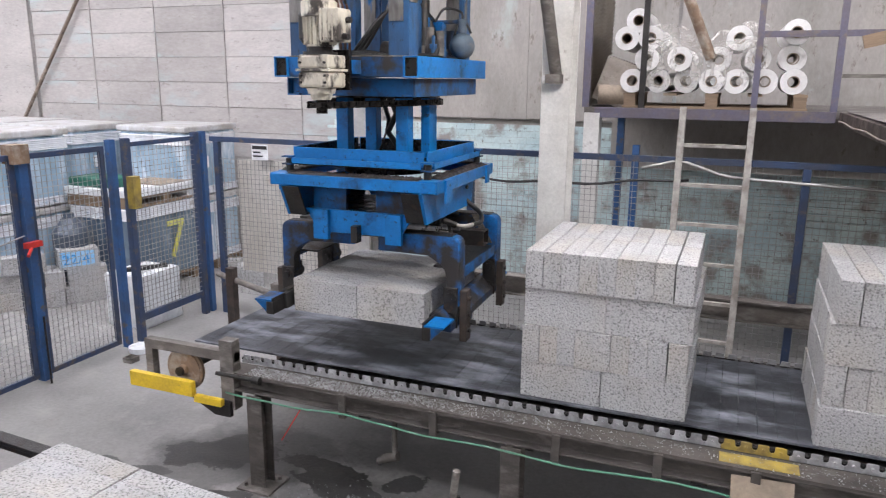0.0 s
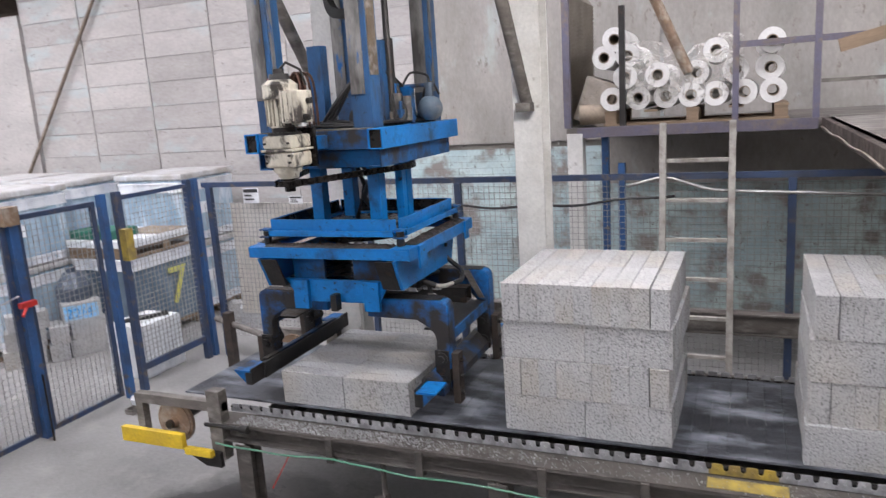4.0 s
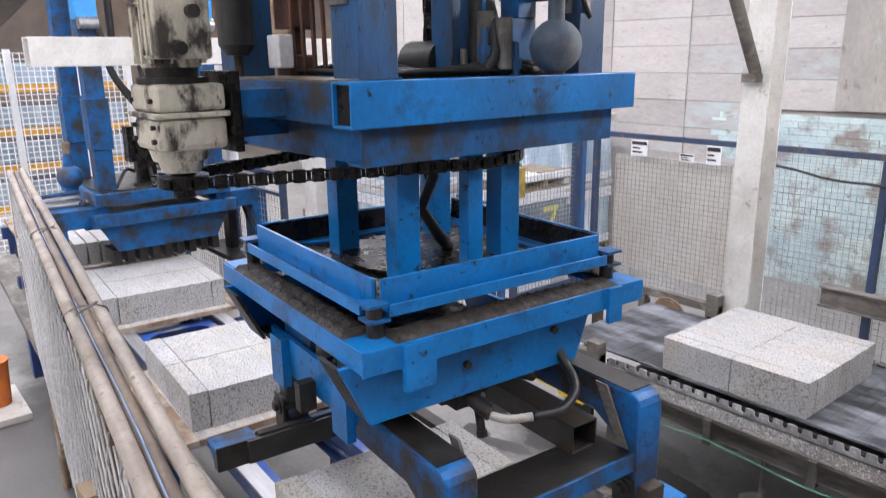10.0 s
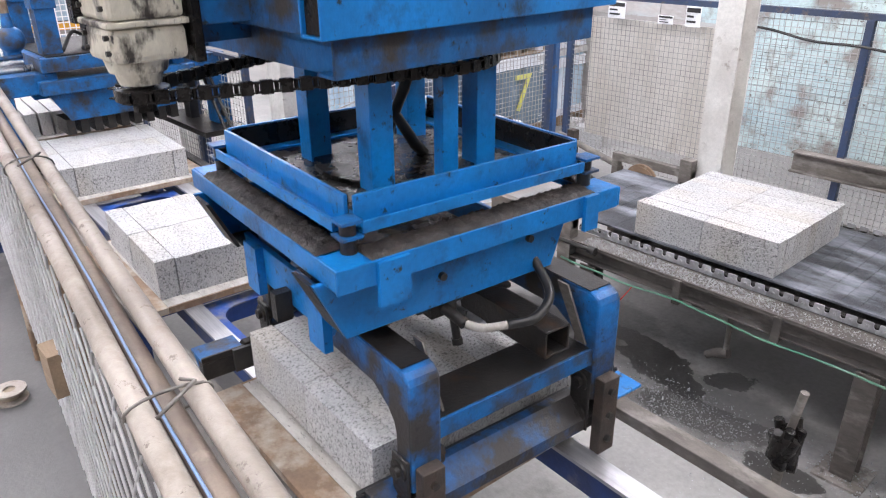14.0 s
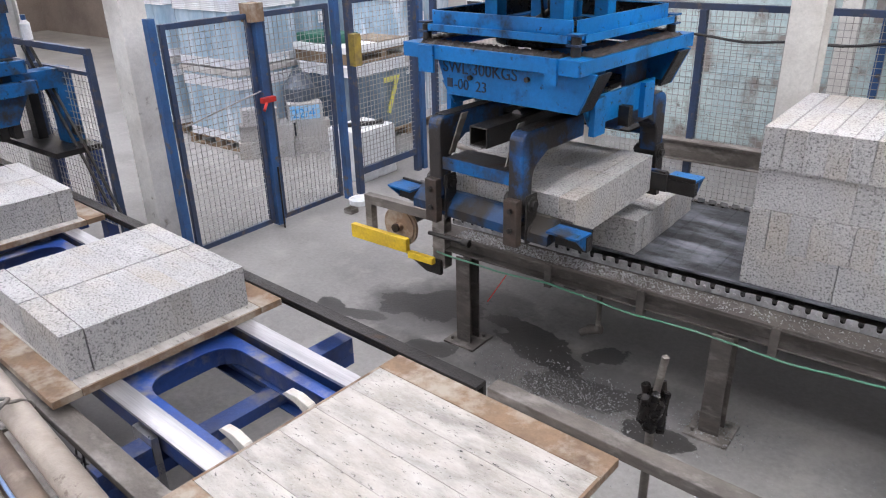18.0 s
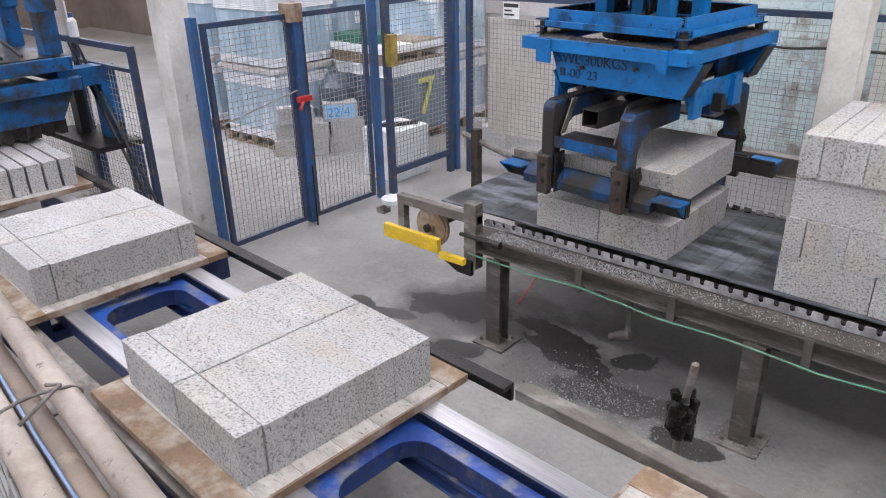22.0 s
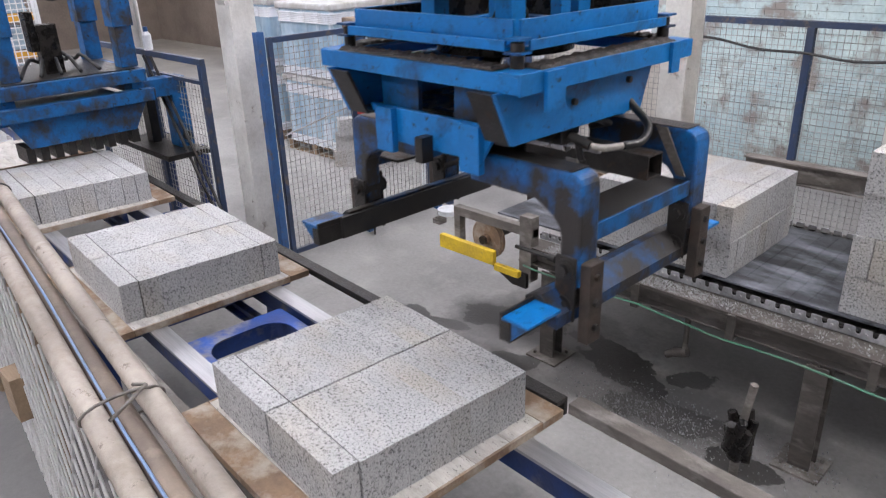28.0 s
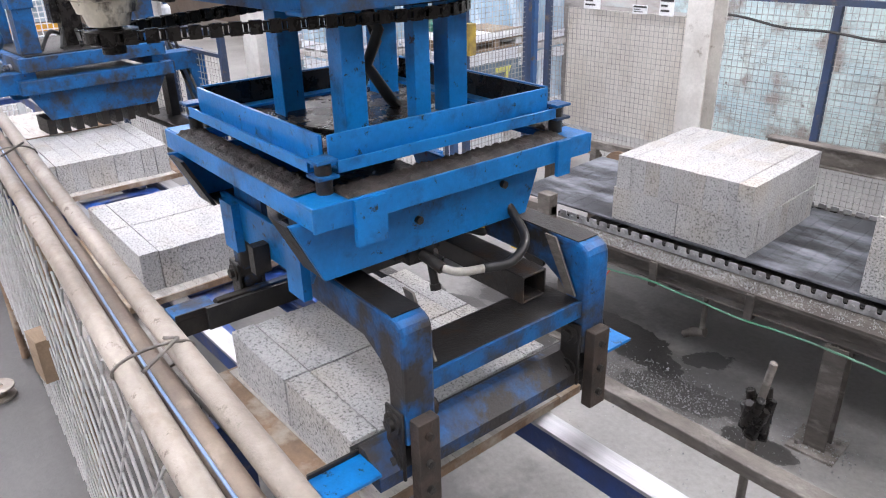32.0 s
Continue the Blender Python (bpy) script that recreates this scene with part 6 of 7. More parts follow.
# ---- fence beside the camera, with pipes ----
def near_fence():
    ax, ay, bx, by = -4.6, -2.92, 1.6, -3.69

    def on(u, off, z):
        d = Vector((bx - ax, by - ay, 0)).normalized()
        side = Vector((-d.y, d.x, 0))
        return Vector((ax + (bx - ax) * u, ay + (by - ay) * u, z)) + side * off

    f = thing("pipe_fence", pose(0, 0, 0), "expanded metal fence with cream pipes tied along its top", "fence")
    for off, z, r, wob, m, lab in ((-0.038, 2.03, 0.0185, 0.3, M_PIPE, "cream plastic pipe"), (0.0, 2.02, 0.0175, 1.3, M_PIPEBROWN, "brown-stained pipe"), (0.038, 2.035, 0.0185, 2.2, M_PIPE, "cream plastic pipe")):
        part("pipe", Build().tube([on(k / 24, off + 0.001 * math.sin(k * 0.9 + wob), z + 0.006 * math.sin(k * 0.6 + wob)) for k in range(25)], r, 14), m, f, lab)
    part("blue_hose", Build().tube([on(k / 24, -0.013 + 0.003 * math.sin(k * 1.3), 2.034 + 0.002 * math.sin(k)) for k in range(25)], 0.0025, 6), M_HOSEBLUE, f, "thin blue hose")
    part("top_rail", Build().rod(on(0, 0, 1.975), on(1, 0, 1.975), 0.022, 4), M_RUST, f)
    for u in (0.345, 0.535, 0.74):
        loop = [on(u + 0.004 * math.sin(a), 0.06 * math.cos(a), 2.03 + 0.036 * math.sin(a)) for a in np.linspace(0, 2 * math.pi, 18)]
        part("wire_tie", Build().tube(loop, 0.0026, 5).tube([on(u, 0.02, 2.06), on(u + 0.006, 0.03, 2.075), on(u + 0.01, -0.03, 2.055)], 0.003, 5), M_DUSTY, f)
    for u in (0.1, 0.545, 0.97):
        part("post", Build().rod(on(u, -0.02, 0), on(u, 0, 2.0), 0.026, 4), M_RUST, f, "rusty angle post")
    part("timber_block", Build().box(-0.05, 0.05, -0.04, 0.04, -0.07, 0.07), M_TIMBER, f, "wooden block", at=Matrix.Translation(on(0.545, -0.05, 1.45)))
    g = Build()
    d = Vector((bx - ax, by - ay, 0))
    ln = d.length
    z0, z1 = 0.85, 1.985
    pitch, run = 0.155 / ln, (z1 - z0) * 0.9 / ln
    q = -run
    while q < 1:
        for a, b in ((q, q + run), (q + run, q)):
            lo, hi = 0.0, 1.0
            for edge in (0.0, 1.0):
                f0 = (edge - a) / (b - a)
                if min(a, b) < edge < max(a, b):
                    if (b > a) == (edge == 0.0):
                        lo = f0
                    else:
                        hi = f0
            if hi > lo:
                g.rod(on(a + (b - a) * lo, -0.05, z0 + (z1 - z0) * lo), on(a + (b - a) * hi, -0.05, z0 + (z1 - z0) * hi), 0.003, 4)
        q += pitch
    part("expanded_mesh", g, M_MESHPALE, f, "pale expanded metal mesh")
    s = thing("cable_spool", pose(-3.62, -3.27, 0), "empty pale plastic cable spool lying on the floor", "spool")
    for z in (0, 0.09):
        def hoop(r):
            return [(math.cos(2 * math.pi * q / 24) * r, math.sin(2 * math.pi * q / 24) * r) for q in range(24)]
        rim = Build().sweep("z", hoop(0.095), z * 0.7, z * 0.7 + 0.01, hoop(0.035))
        part("flange", rim, M_PIPE, s)
    part("core", Build().rod((0, 0, 0.01), (0, 0, 0.063), 0.045, 20), M_CARD, s)
    solo("floor_wire", Build().tube([(-2.4 + 0.05 * k, -3.35 - 0.05 * math.sin(k * 0.5), 0.01) for k in range(26)], 0.006, 6), M_PIPE, "loose pale wire lying on the floor", "wire")


def clamp_machine():
    """The second blue machine over the board line."""
    cx, cy = -5.75, -1.75
    m = thing("clamp_machine", pose(cx, cy, 0), "blue hydraulic block clamp machine behind the white portal", "machine")
    for x in (-0.4, 0.35):
        for y in (-0.42, 0.5):
            part("column", Build().rhs("z", x, y, 1.72, 3.62, 0.07, 0.07), M_BLUE_WORN, m, "", 0.004)
            part("sleeve", Build().rhs("z", x, y, 2.05, 2.45, 0.085, 0.085), M_BLUE_WORN, m, "", 0.004)
    for y in (-0.42, 0.5):
        part("top_beam", Build().box(-0.5, 0.45, y - 0.09, y + 0.09, 3.55, 3.72), M_LIGHTBLUE, m, "light blue top beam", 0.004)
        part("top_post", Build().box(0.3, 0.45, y - 0.08, y + 0.08, 3.05, 3.55), M_LIGHTBLUE, m, "", 0.004)
        part("roller", Build().rod((0.46, y - 0.07, 3.02), (0.46, y + 0.07, 3.02), 0.05, 14), M_STEEL, m)
    for x in (-0.5, 0.4):
        part("top_beam", Build().box(x - 0.06, x + 0.06, -0.33, 0.41, 3.58, 3.7), M_LIGHTBLUE, m, "light blue top beam", 0.004)
    part("top_beam", Build().box(0.36, 0.44, -0.33, 0.41, 3.4, 3.46), M_LIGHTBLUE, m)
    part("cylinder", Build().rod((0.2, 0.02, 3.0), (0.2, 0.02, 3.5), 0.05, 14).rod((0.2, 0.02, 3.5), (0.2, 0.02, 3.58), 0.07, 14), M_DUSTY, m)
    part("cylinder", Build().box(0.3, 0.36, 0.12, 0.24, 2.85, 3.42), M_DUSTY, m, "grey valve cover")
    for y in (0.3, -0.2):
        part("cylinder", Build().rod((0.25, y, 2.7), (0.25, y, 3.4), 0.03, 10), M_DARK, m)
    for q, (y0, y1, low) in enumerate(((-0.36, 0.34, 2.3), (-0.34, 0.36, 2.36), (-0.1, 0.3, 2.5), (0.36, 0.1, 2.55))):
        part("hose", Build().tube(arc([(0.44, y0, 3.0), (0.46, y0 + (y1 - y0) * 0.12, 2.6), (0.46, (y0 + y1) / 2, low), (0.46, y1 - (y1 - y0) * 0.12, 2.6), (0.44, y1, 3.1)]), 0.019, 8), M_RUBBER, m)
    for q in range(5):
        part("hose", Build().tube(arc([(0.42, -0.35 + 0.15 * q, 1.74), (0.2, -0.2 + 0.1 * q, 1.84), (0.0, -0.05 + 0.06 * q, 1.8), (-0.15, 0.02, 1.95)]), 0.015, 8), M_RUBBER, m)
    part("pulley", Build().rod((0.1, 0.0, 4.0), (0.1, 0.06, 4.0), 0.16, 24).rod((0.1, -0.02, 4.0), (0.1, 0.08, 4.0), 0.04, 12), M_DUSTY, m, "grey spoked pulley wheel")
    part("pulley_bracket", Build().box(0.06, 0.14, -0.035, -0.022, 3.72, 4.04).box(0.06, 0.14, 0.082, 0.095, 3.72, 4.04), M_DUSTY, m)
    part("air_line", Build().tube(arc([(0.3, 0.0, 3.72), (0.35, 0.1, 3.9), (0.38, 0.3, 3.92), (0.4, 0.42, 3.72)]), 0.018, 8), M_LIGHTBLUE, m, "light blue air line")
    part("valve_tower", Build().box(0.1, 0.22, -0.1, 0.05, 1.72, 2.1).box(0.08, 0.2, -0.16, -0.1, 1.9, 2.2), M_GREASE, m)
    part("accumulator", globe(Build(), 0.3, -0.66, 1.84, 0.1).rod((0.3, -0.66, 1.72), (0.3, -0.66, 1.76), 0.05, 14).rod((0.3, -0.66, 1.93), (0.3, -0.66, 2.03), 0.045, 14, 0.03), M_BLUE_WORN, m, "blue spherical accumulator")
    part("accumulator_valve", Build().rod((0.3, -0.66, 2.03), (0.3, -0.66, 2.12), 0.03, 10), M_RUST, m, "rusty brown valve")
    part("hoop_guard", Build().tube(arc([(0.35, -0.62, 1.72), (0.35, -0.9, 1.71), (0.35, -1.02, 1.66), (0.35, -1.06, 1.55), (0.35, -1.06, 1.0)], 6), 0.018, 8).tube([(0.35, -1.05, 1.5), (0.35, -0.62, 1.5)], 0.014, 8), M_BLUE_WORN, m, "blue bent tube guard hoop")
    for k, (z, hs) in enumerate(((1.66, 0.56), (1.5, 0.6))):
        for q in range(4):
            r = Matrix.Rotation(q * math.pi / 2, 4, "Z")
            part("frame_side", Build().box(hs - 0.014, hs, -hs + 0.001, hs - 0.015, z - 0.05, z + 0.05, r).box(hs - 0.1, hs - 0.014, -hs + 0.02, hs - 0.12, z + 0.038, z + 0.05, r), M_BLUE_WORN, m, "blue frame channel", 0.003)
    for s in (-1, 1):
        part("hopper_plate", Build().slab([(-0.55, 1.45), (0.55, 1.45), (0.42, 1.22), (-0.42, 1.22)], "x", s * 0.5 - 0.01, s * 0.5 + 0.01), M_BLUE_WORN, m, "", 0.003)
    part("head_plate", Build().box(-0.5, 0.5, -0.5, 0.5, 1.44, 1.46).box(-0.5, 0.5, -0.5, 0.5, 1.7, 1.72), M_DARK, m)
    for k in range(9):
        y = -0.42 + 0.105 * k
        part("comb_tooth", Build().box(0.2, 0.46, y - 0.03, y + 0.03, 1.1, 1.22), M_DARK, m)
    for s, y0 in ((1, 0.62), (-1, -0.66)):
        a = part("side_arm", Build().slab([(s * 0.45, 1.6), (s * 0.92, 1.6), (s * 0.92, 0.98), (s * 0.78, 0.98), (s * 0.78, 1.45), (s * 0.45, 1.45)], "x", 0.32, 0.5), M_BLUE_WORN, m, "blue inverted-L side arm", 0.006)
        part("arm_pivot", Build().rod((0.5, s * 0.85, 1.08), (0.53, s * 0.85, 1.08), 0.04, 12), M_DARK, a)
        part("arm_foot", Build().box(-0.3, 0.7, min(s * 0.56, s * 0.95), max(s * 0.56, s * 0.95), 0.93, 0.975), M_DARK, m, "dark steel foot plate")
        part("arm_strut", Build().box(0.0, 0.12, min(s * 0.7, s * 0.78), max(s * 0.7, s * 0.78), 0.975, 1.5), M_DARK, m)
    part("slide_rod", Build().rod((0.3, -0.98, 1.62), (0.3, -0.55, 1.62), 0.03, 10).rod((0.05, -0.98, 1.62), (0.05, -0.55, 1.62), 0.03, 10), M_STEEL, m)
    for y in (-1.0, 1.0):
        part("stand", Build().rhs("z", -0.35, y, 0, 0.93, 0.05, 0.05), M_RAILBLUE, m)
        part("stand", Build().rhs("z", 0.4, y, 0, 0.93, 0.05, 0.05), M_RAILBLUE, m)
    # side mesh fence between machine and portal
    f = thing("side_fence", pose(0, 0, 0), "dark blue side fence with mesh and chain", "fence")
    part("rail", Build().box(-7.2, -4.72, -0.93, -0.89, 1.74, 1.79), M_FENCEBLUE, f)
    part("rail", Build().box(-7.2, -4.72, -0.93, -0.89, 1.58, 1.61), M_FENCEBLUE, f)
    for x in (-7.2, -5.75, -4.75):
        part("post", Build().rhs("z", x, -0.91, 0, 1.75, 0.025, 0.025), M_FENCEBLUE, f)
    part("mesh", mesh_panel(Build(), "x", -0.91, -7.15, -4.75, 0.3, 1.58, 0.055), M_WIRE, f)
    for a in (-5.7, -5.55):
        part("chain", Build().rod((a, -0.97, 1.75), (a + 0.95, -0.99, 0.5), 0.014, 6), M_DARK, f)
    b = thing("spray_bottle", pose(-5.72, -0.9, 1.79), "white bottle with blue cap standing on the fence rail", "bottle")
    part("body", Build().rod((0, 0, 0), (0, 0, 0.13), 0.04, 14).rod((0, 0, 0.13), (0, 0, 0.16), 0.04, 14, 0.018), M_PAPER, b)
    part("cap", Build().rod((0, 0, 0.16), (0, 0, 0.2), 0.02, 12), M_POSTBLUE, b, "blue cap")
    # storage beyond
    r = thing("storage_rack", pose(-10.3, -1.9, 0), "storage rack with orange beams, white frames and wire mesh", "rack")
    for y in (-1.0, 0.0, 0.7, 1.5):
        part("upright", Build().box(-0.04, 0.04, y - 0.04, y + 0.04, 0, 2.9), M_PAPER, r)
    for z in (0.75, 1.3, 1.78, 2.35):
        part("beam", Build().box(-0.03, 0.03, -1.0, 1.5, z, z + 0.1), M_RACK, r, "orange-yellow beam")
        part("load", bundle(Build(), 0.7, 2.4, z + 0.1, z + 0.38, int(z * 10), 5), M_WRAP, r, at=pose(-0.5, 0.25, 0))
    part("mesh", mesh_panel(Build(), "y", 0.06, -1.0, 1.5, 0.1, 2.85, 0.075, 0.006), M_PAPER, r, "white wire mesh")
    tub = thing("orange_tub", pose(-5.55, -3.16, 0.06, 0, 0, 0), "orange plastic tub on a pale kerb beside the fence", "tub")
    part("body", Build().rod((0, 0, 0), (0, 0, 0.36), 0.1, 20, 0.12), M_ORANGE, tub)
    part("rim", Build().rod((0, 0, 0.3605), (0, 0, 0.375), 0.125, 20), M_ORANGE, tub)
    solo("low_kerb", Build().box(-5.9, -5.2, -3.4, -2.98, 0, 0.06), M_POSTPALE, "pale scuffed kerb slab on the floor", "kerb", bevel=0.006)


def wooden_pallet(parent, w, d):
    for k in range(5):
        x = -w / 2 + 0.06 + k * (w - 0.12) / 4
        part("deck_board", Build().box(x - 0.055, x + 0.055, -d / 2, d / 2, 0.11, 0.13), M_TIMBER, parent)
    for y in (-d / 2 + 0.05, 0, d / 2 - 0.05):
        part("bearer", Build().box(-w / 2, w / 2, y - 0.05, y + 0.05, 0.0, 0.02), M_TIMBER, parent)
        for x in (-w / 2 + 0.06, 0, w / 2 - 0.06):
            part("spacer", Build().box(x - 0.05, x + 0.05, y - 0.05, y + 0.05, 0.02, 0.11), M_TIMBER, parent)


def bundle(b, w, d, z0, z1, seed, drums=4):
    """A creased bundle in film; drums: how many round containers push out each side."""
    rng = random.Random(seed)
    side = 8 * drums
    n, rows = side * 4, 33
    vs, fs = [], []
    crease = [rng.uniform(-0.006, 0.006) for _ in range(n)]
    for r in range(rows):
        u = r / (rows - 1)
        z = z0 + (z1 - z0) * u
        pinch = 1 - 0.015 * math.sin(u * math.pi) + (0.0 if 0 < r < rows - 1 else -0.03)
        rib = 0.006 * math.sin(u * 2 * math.pi * 6)
        for k in range(n):
            q, e = k // side, (k % side) / side
            bulge = 0.055 * (math.sqrt(max(0.0, 1 - (2 * ((e * drums) % 1) - 1) ** 2)) - 0.75)
            p, c = 2 * e - 1, 1 + bulge + rib + crease[k] + rng.uniform(-0.003, 0.003)
            x, y = ((p, -c), (c, p), (-p, c), (-c, -p))[q]
            vs.append((max(-1.03, min(1.03, x)) * w / 2 * pinch, max(-1.03, min(1.03, y)) * d / 2 * pinch, z))
    for r in range(rows - 1):
        for k in range(n):
            fs.append((r * n + k, r * n + (k + 1) % n, (r + 1) * n + (k + 1) % n, (r + 1) * n + k))
    b.add(vs, fs, True)
    b.add(vs[-n:], [tuple(range(n))])
    return b


def stores():
    for x, y, tiers, w in ((-7.1, 2.25, 2, 1.15), (-7.4, 3.6, 2, 1.2), (-6.0, 4.1, 2, 1.1), (-8.7, 2.4, 2, 1.15), (-8.8, 3.8, 2, 1.15), (-10.0, 3.0, 1, 1.2)):
        t = thing("wrapped_pallet_load", pose(x, y, 0, 0, 0, 2), "pallet of blue containers wrapped in clear stretch film", "pallet load", "wrapped pallet loads")
        wooden_pallet(t, w, 1.1)
        z = 0.13
        for k in range(tiers):
            part("film_wrapped_load", bundle(Build(), w - 0.06, 1.06, z, z + 0.82, int(x * 10) + k), M_WRAP, t, "blue load under glossy clear film")
            part("top_sheet", Build().box(-w / 2, w / 2, -0.55, 0.55, z + 0.82, z + 0.9), M_TOPSHEET, t, "dusty film-covered top sheet", 0.02)
            part("film_band", bundle(Build(), w - 0.03, 1.09, z + 0.66, z + 0.79, int(x * 7) + k), M_FILMBAND, t, "white bunched stretch film")
            part("film_band", bundle(Build(), w - 0.035, 1.085, z + 0.0, z + 0.1, int(x * 5) + k), M_FILMBAND, t, "white bunched stretch film")
            part("paper_label", Build().box(w / 2 + 0.001, w / 2 + 0.006, -0.25, -0.12, z + 0.35, z + 0.5), M_PAPER, t)
            z += 0.92
    t = thing("film_wrapped_bale", pose(-5.95, 3.2, 0, 0, 0, 0), "wrapped grey bale sprayed with a yellow seven", "bale")
    wooden_pallet(t, 1.05, 1.2)
    part("bale", bundle(Build(), 1.0, 1.15, 0.13, 1.05, 77, 3), M_SLATEWRAP, t, "slate-grey wrapped bale")
    part("film_band", bundle(Build(), 1.03, 1.18, 0.9, 1.04, 78, 3), M_FILMBAND, t, "white bunched stretch film")
    part("upper_pallet", Build().box(-0.5, 0.5, -0.58, 0.58, 1.05, 1.08).box(-0.5, 0.5, -0.58, -0.48, 1.08, 1.16).box(-0.5, 0.5, 0.48, 0.58, 1.08, 1.16).box(-0.5, 0.5, -0.05, 0.05, 1.08, 1.16).box(-0.5, 0.5, -0.58, 0.58, 1.16, 1.18), M_TIMBER, t)
    part("white_board", Build().box(-0.52, 0.52, -0.6, 0.6, 1.18, 1.27), M_SHEETWHITE, t, "white boards on the pallet", 0.01)
    part("tan_sheet", Build().box(-0.1, 0.5, -0.1, 0.58, 1.271, 1.285), M_CARD, t, "tan cardboard sheet")
    part("green_sheet", Build().box(-0.5, 0.2, -0.55, -0.12, 1.271, 1.38), M_GREENTARP, t, "green sheet pack", 0.02)
    part("number_seven", lettering("7", 0.68, 0.012), M_YELLOWPRINT, t, "yellow sprayed number seven", at=pose(0.535, -0.1, 0.36, 90, 0, 90))
    d = thing("plastic_drum", pose(-6.15, 2.35, 0), "dark slate plastic drum standing behind the blocks", "drum")
    part("body", Build().rod((0, 0, 0), (0, 0, 0.78), 0.2, 24).rod((0, 0, 0.78), (0, 0, 0.95), 0.2, 24, 0.08).rod((0, 0, 0.95), (0, 0, 1.0), 0.06, 16), M_DRUM, d)
    part("paper_label", Build().box(0.195, 0.203, -0.06, 0.06, 0.5, 0.62), M_PAPER, d)
    rng = random.Random(4)
    long_block, end_block = worn_block(0.42, 0.2, 0.2), worn_block(0.2, 0.38, 0.2)
    pile = pose(-6.42, 1.62, 0, 0, 0, 55)
    for z, spots in ((0.0, ((0.15, 0), (0.5, 1), (0.82, 0), (1.16, 1))), (0.202, ((0.18, 0), (0.52, 1), (0.86, 0))), (0.404, ((0.22, 0),))):
        for q, short in spots:
            ob = part("grey_block", end_block if short else long_block, M_BLOCK, None, at=pile @ pose(q, rng.uniform(-0.03, 0.05), z, 0, 0, rng.uniform(-5, 5)))
            tagged(ob, "grey hollow concrete block in a loose pile", "concrete block", "loose blocks")
    ob = part("grey_block", worn_block(0.42, 0.22, 0.22), M_BLOCK, None, at=pile @ pose(0.78, 0.0, 0.404))
    tagged(ob, "grey concrete block with a blue sprayed mark", "concrete block", "loose blocks")
    mark = thing("painted_mark", pile @ pose(0.78, -0.1125, 0.414), "light blue sprayed patch with figures on a block", "paint mark")
    part("patch", Build().box(-0.19, 0.17, -0.001, 0.0, 0.02, 0.19), M_BLUEPATCH, mark, "light blue paint patch")
    part("figures", lettering("22/4", 0.16, 0.003), M_BLUEPRINT, mark, "blue sprayed figures", at=pose(-0.17, -0.003, 0.045, 90, 0, 0))
    for x, y in ((-4.75, 3.75), (-5.05, 3.9), (-4.5, 3.62)):
        ob = part("grey_block", worn_block(0.24, 0.2, 0.2), M_BLOCK, None, at=pose(x, y, 0, 0, 0, 12 * x))
        tagged(ob, "small grey concrete block on the floor", "concrete block", "loose blocks")
    bag = thing("bulk_bag", pose(-4.75, 2.0, 0), "white woven bulk bag, half full, by the fence", "bag")
    part("body", bundle(Build(), 0.5, 0.58, 0.0, 0.56, 21, 2), M_SHEETWHITE, bag)
    part("black_liner", Build().tube([(-0.15, -0.2, 0.56), (0.0, -0.1, 0.59), (0.1, 0.1, 0.57), (0.15, 0.2, 0.58)], 0.03, 7), M_RUBBER, bag)
    bk = thing("white_bucket", pose(-4.1, 1.25, 0), "white plastic bucket on the floor by the post", "bucket")
    part("body", Build().rod((0, 0, 0), (0, 0, 0.05), 0.11, 20, 0.115), M_SHEETWHITE, bk)


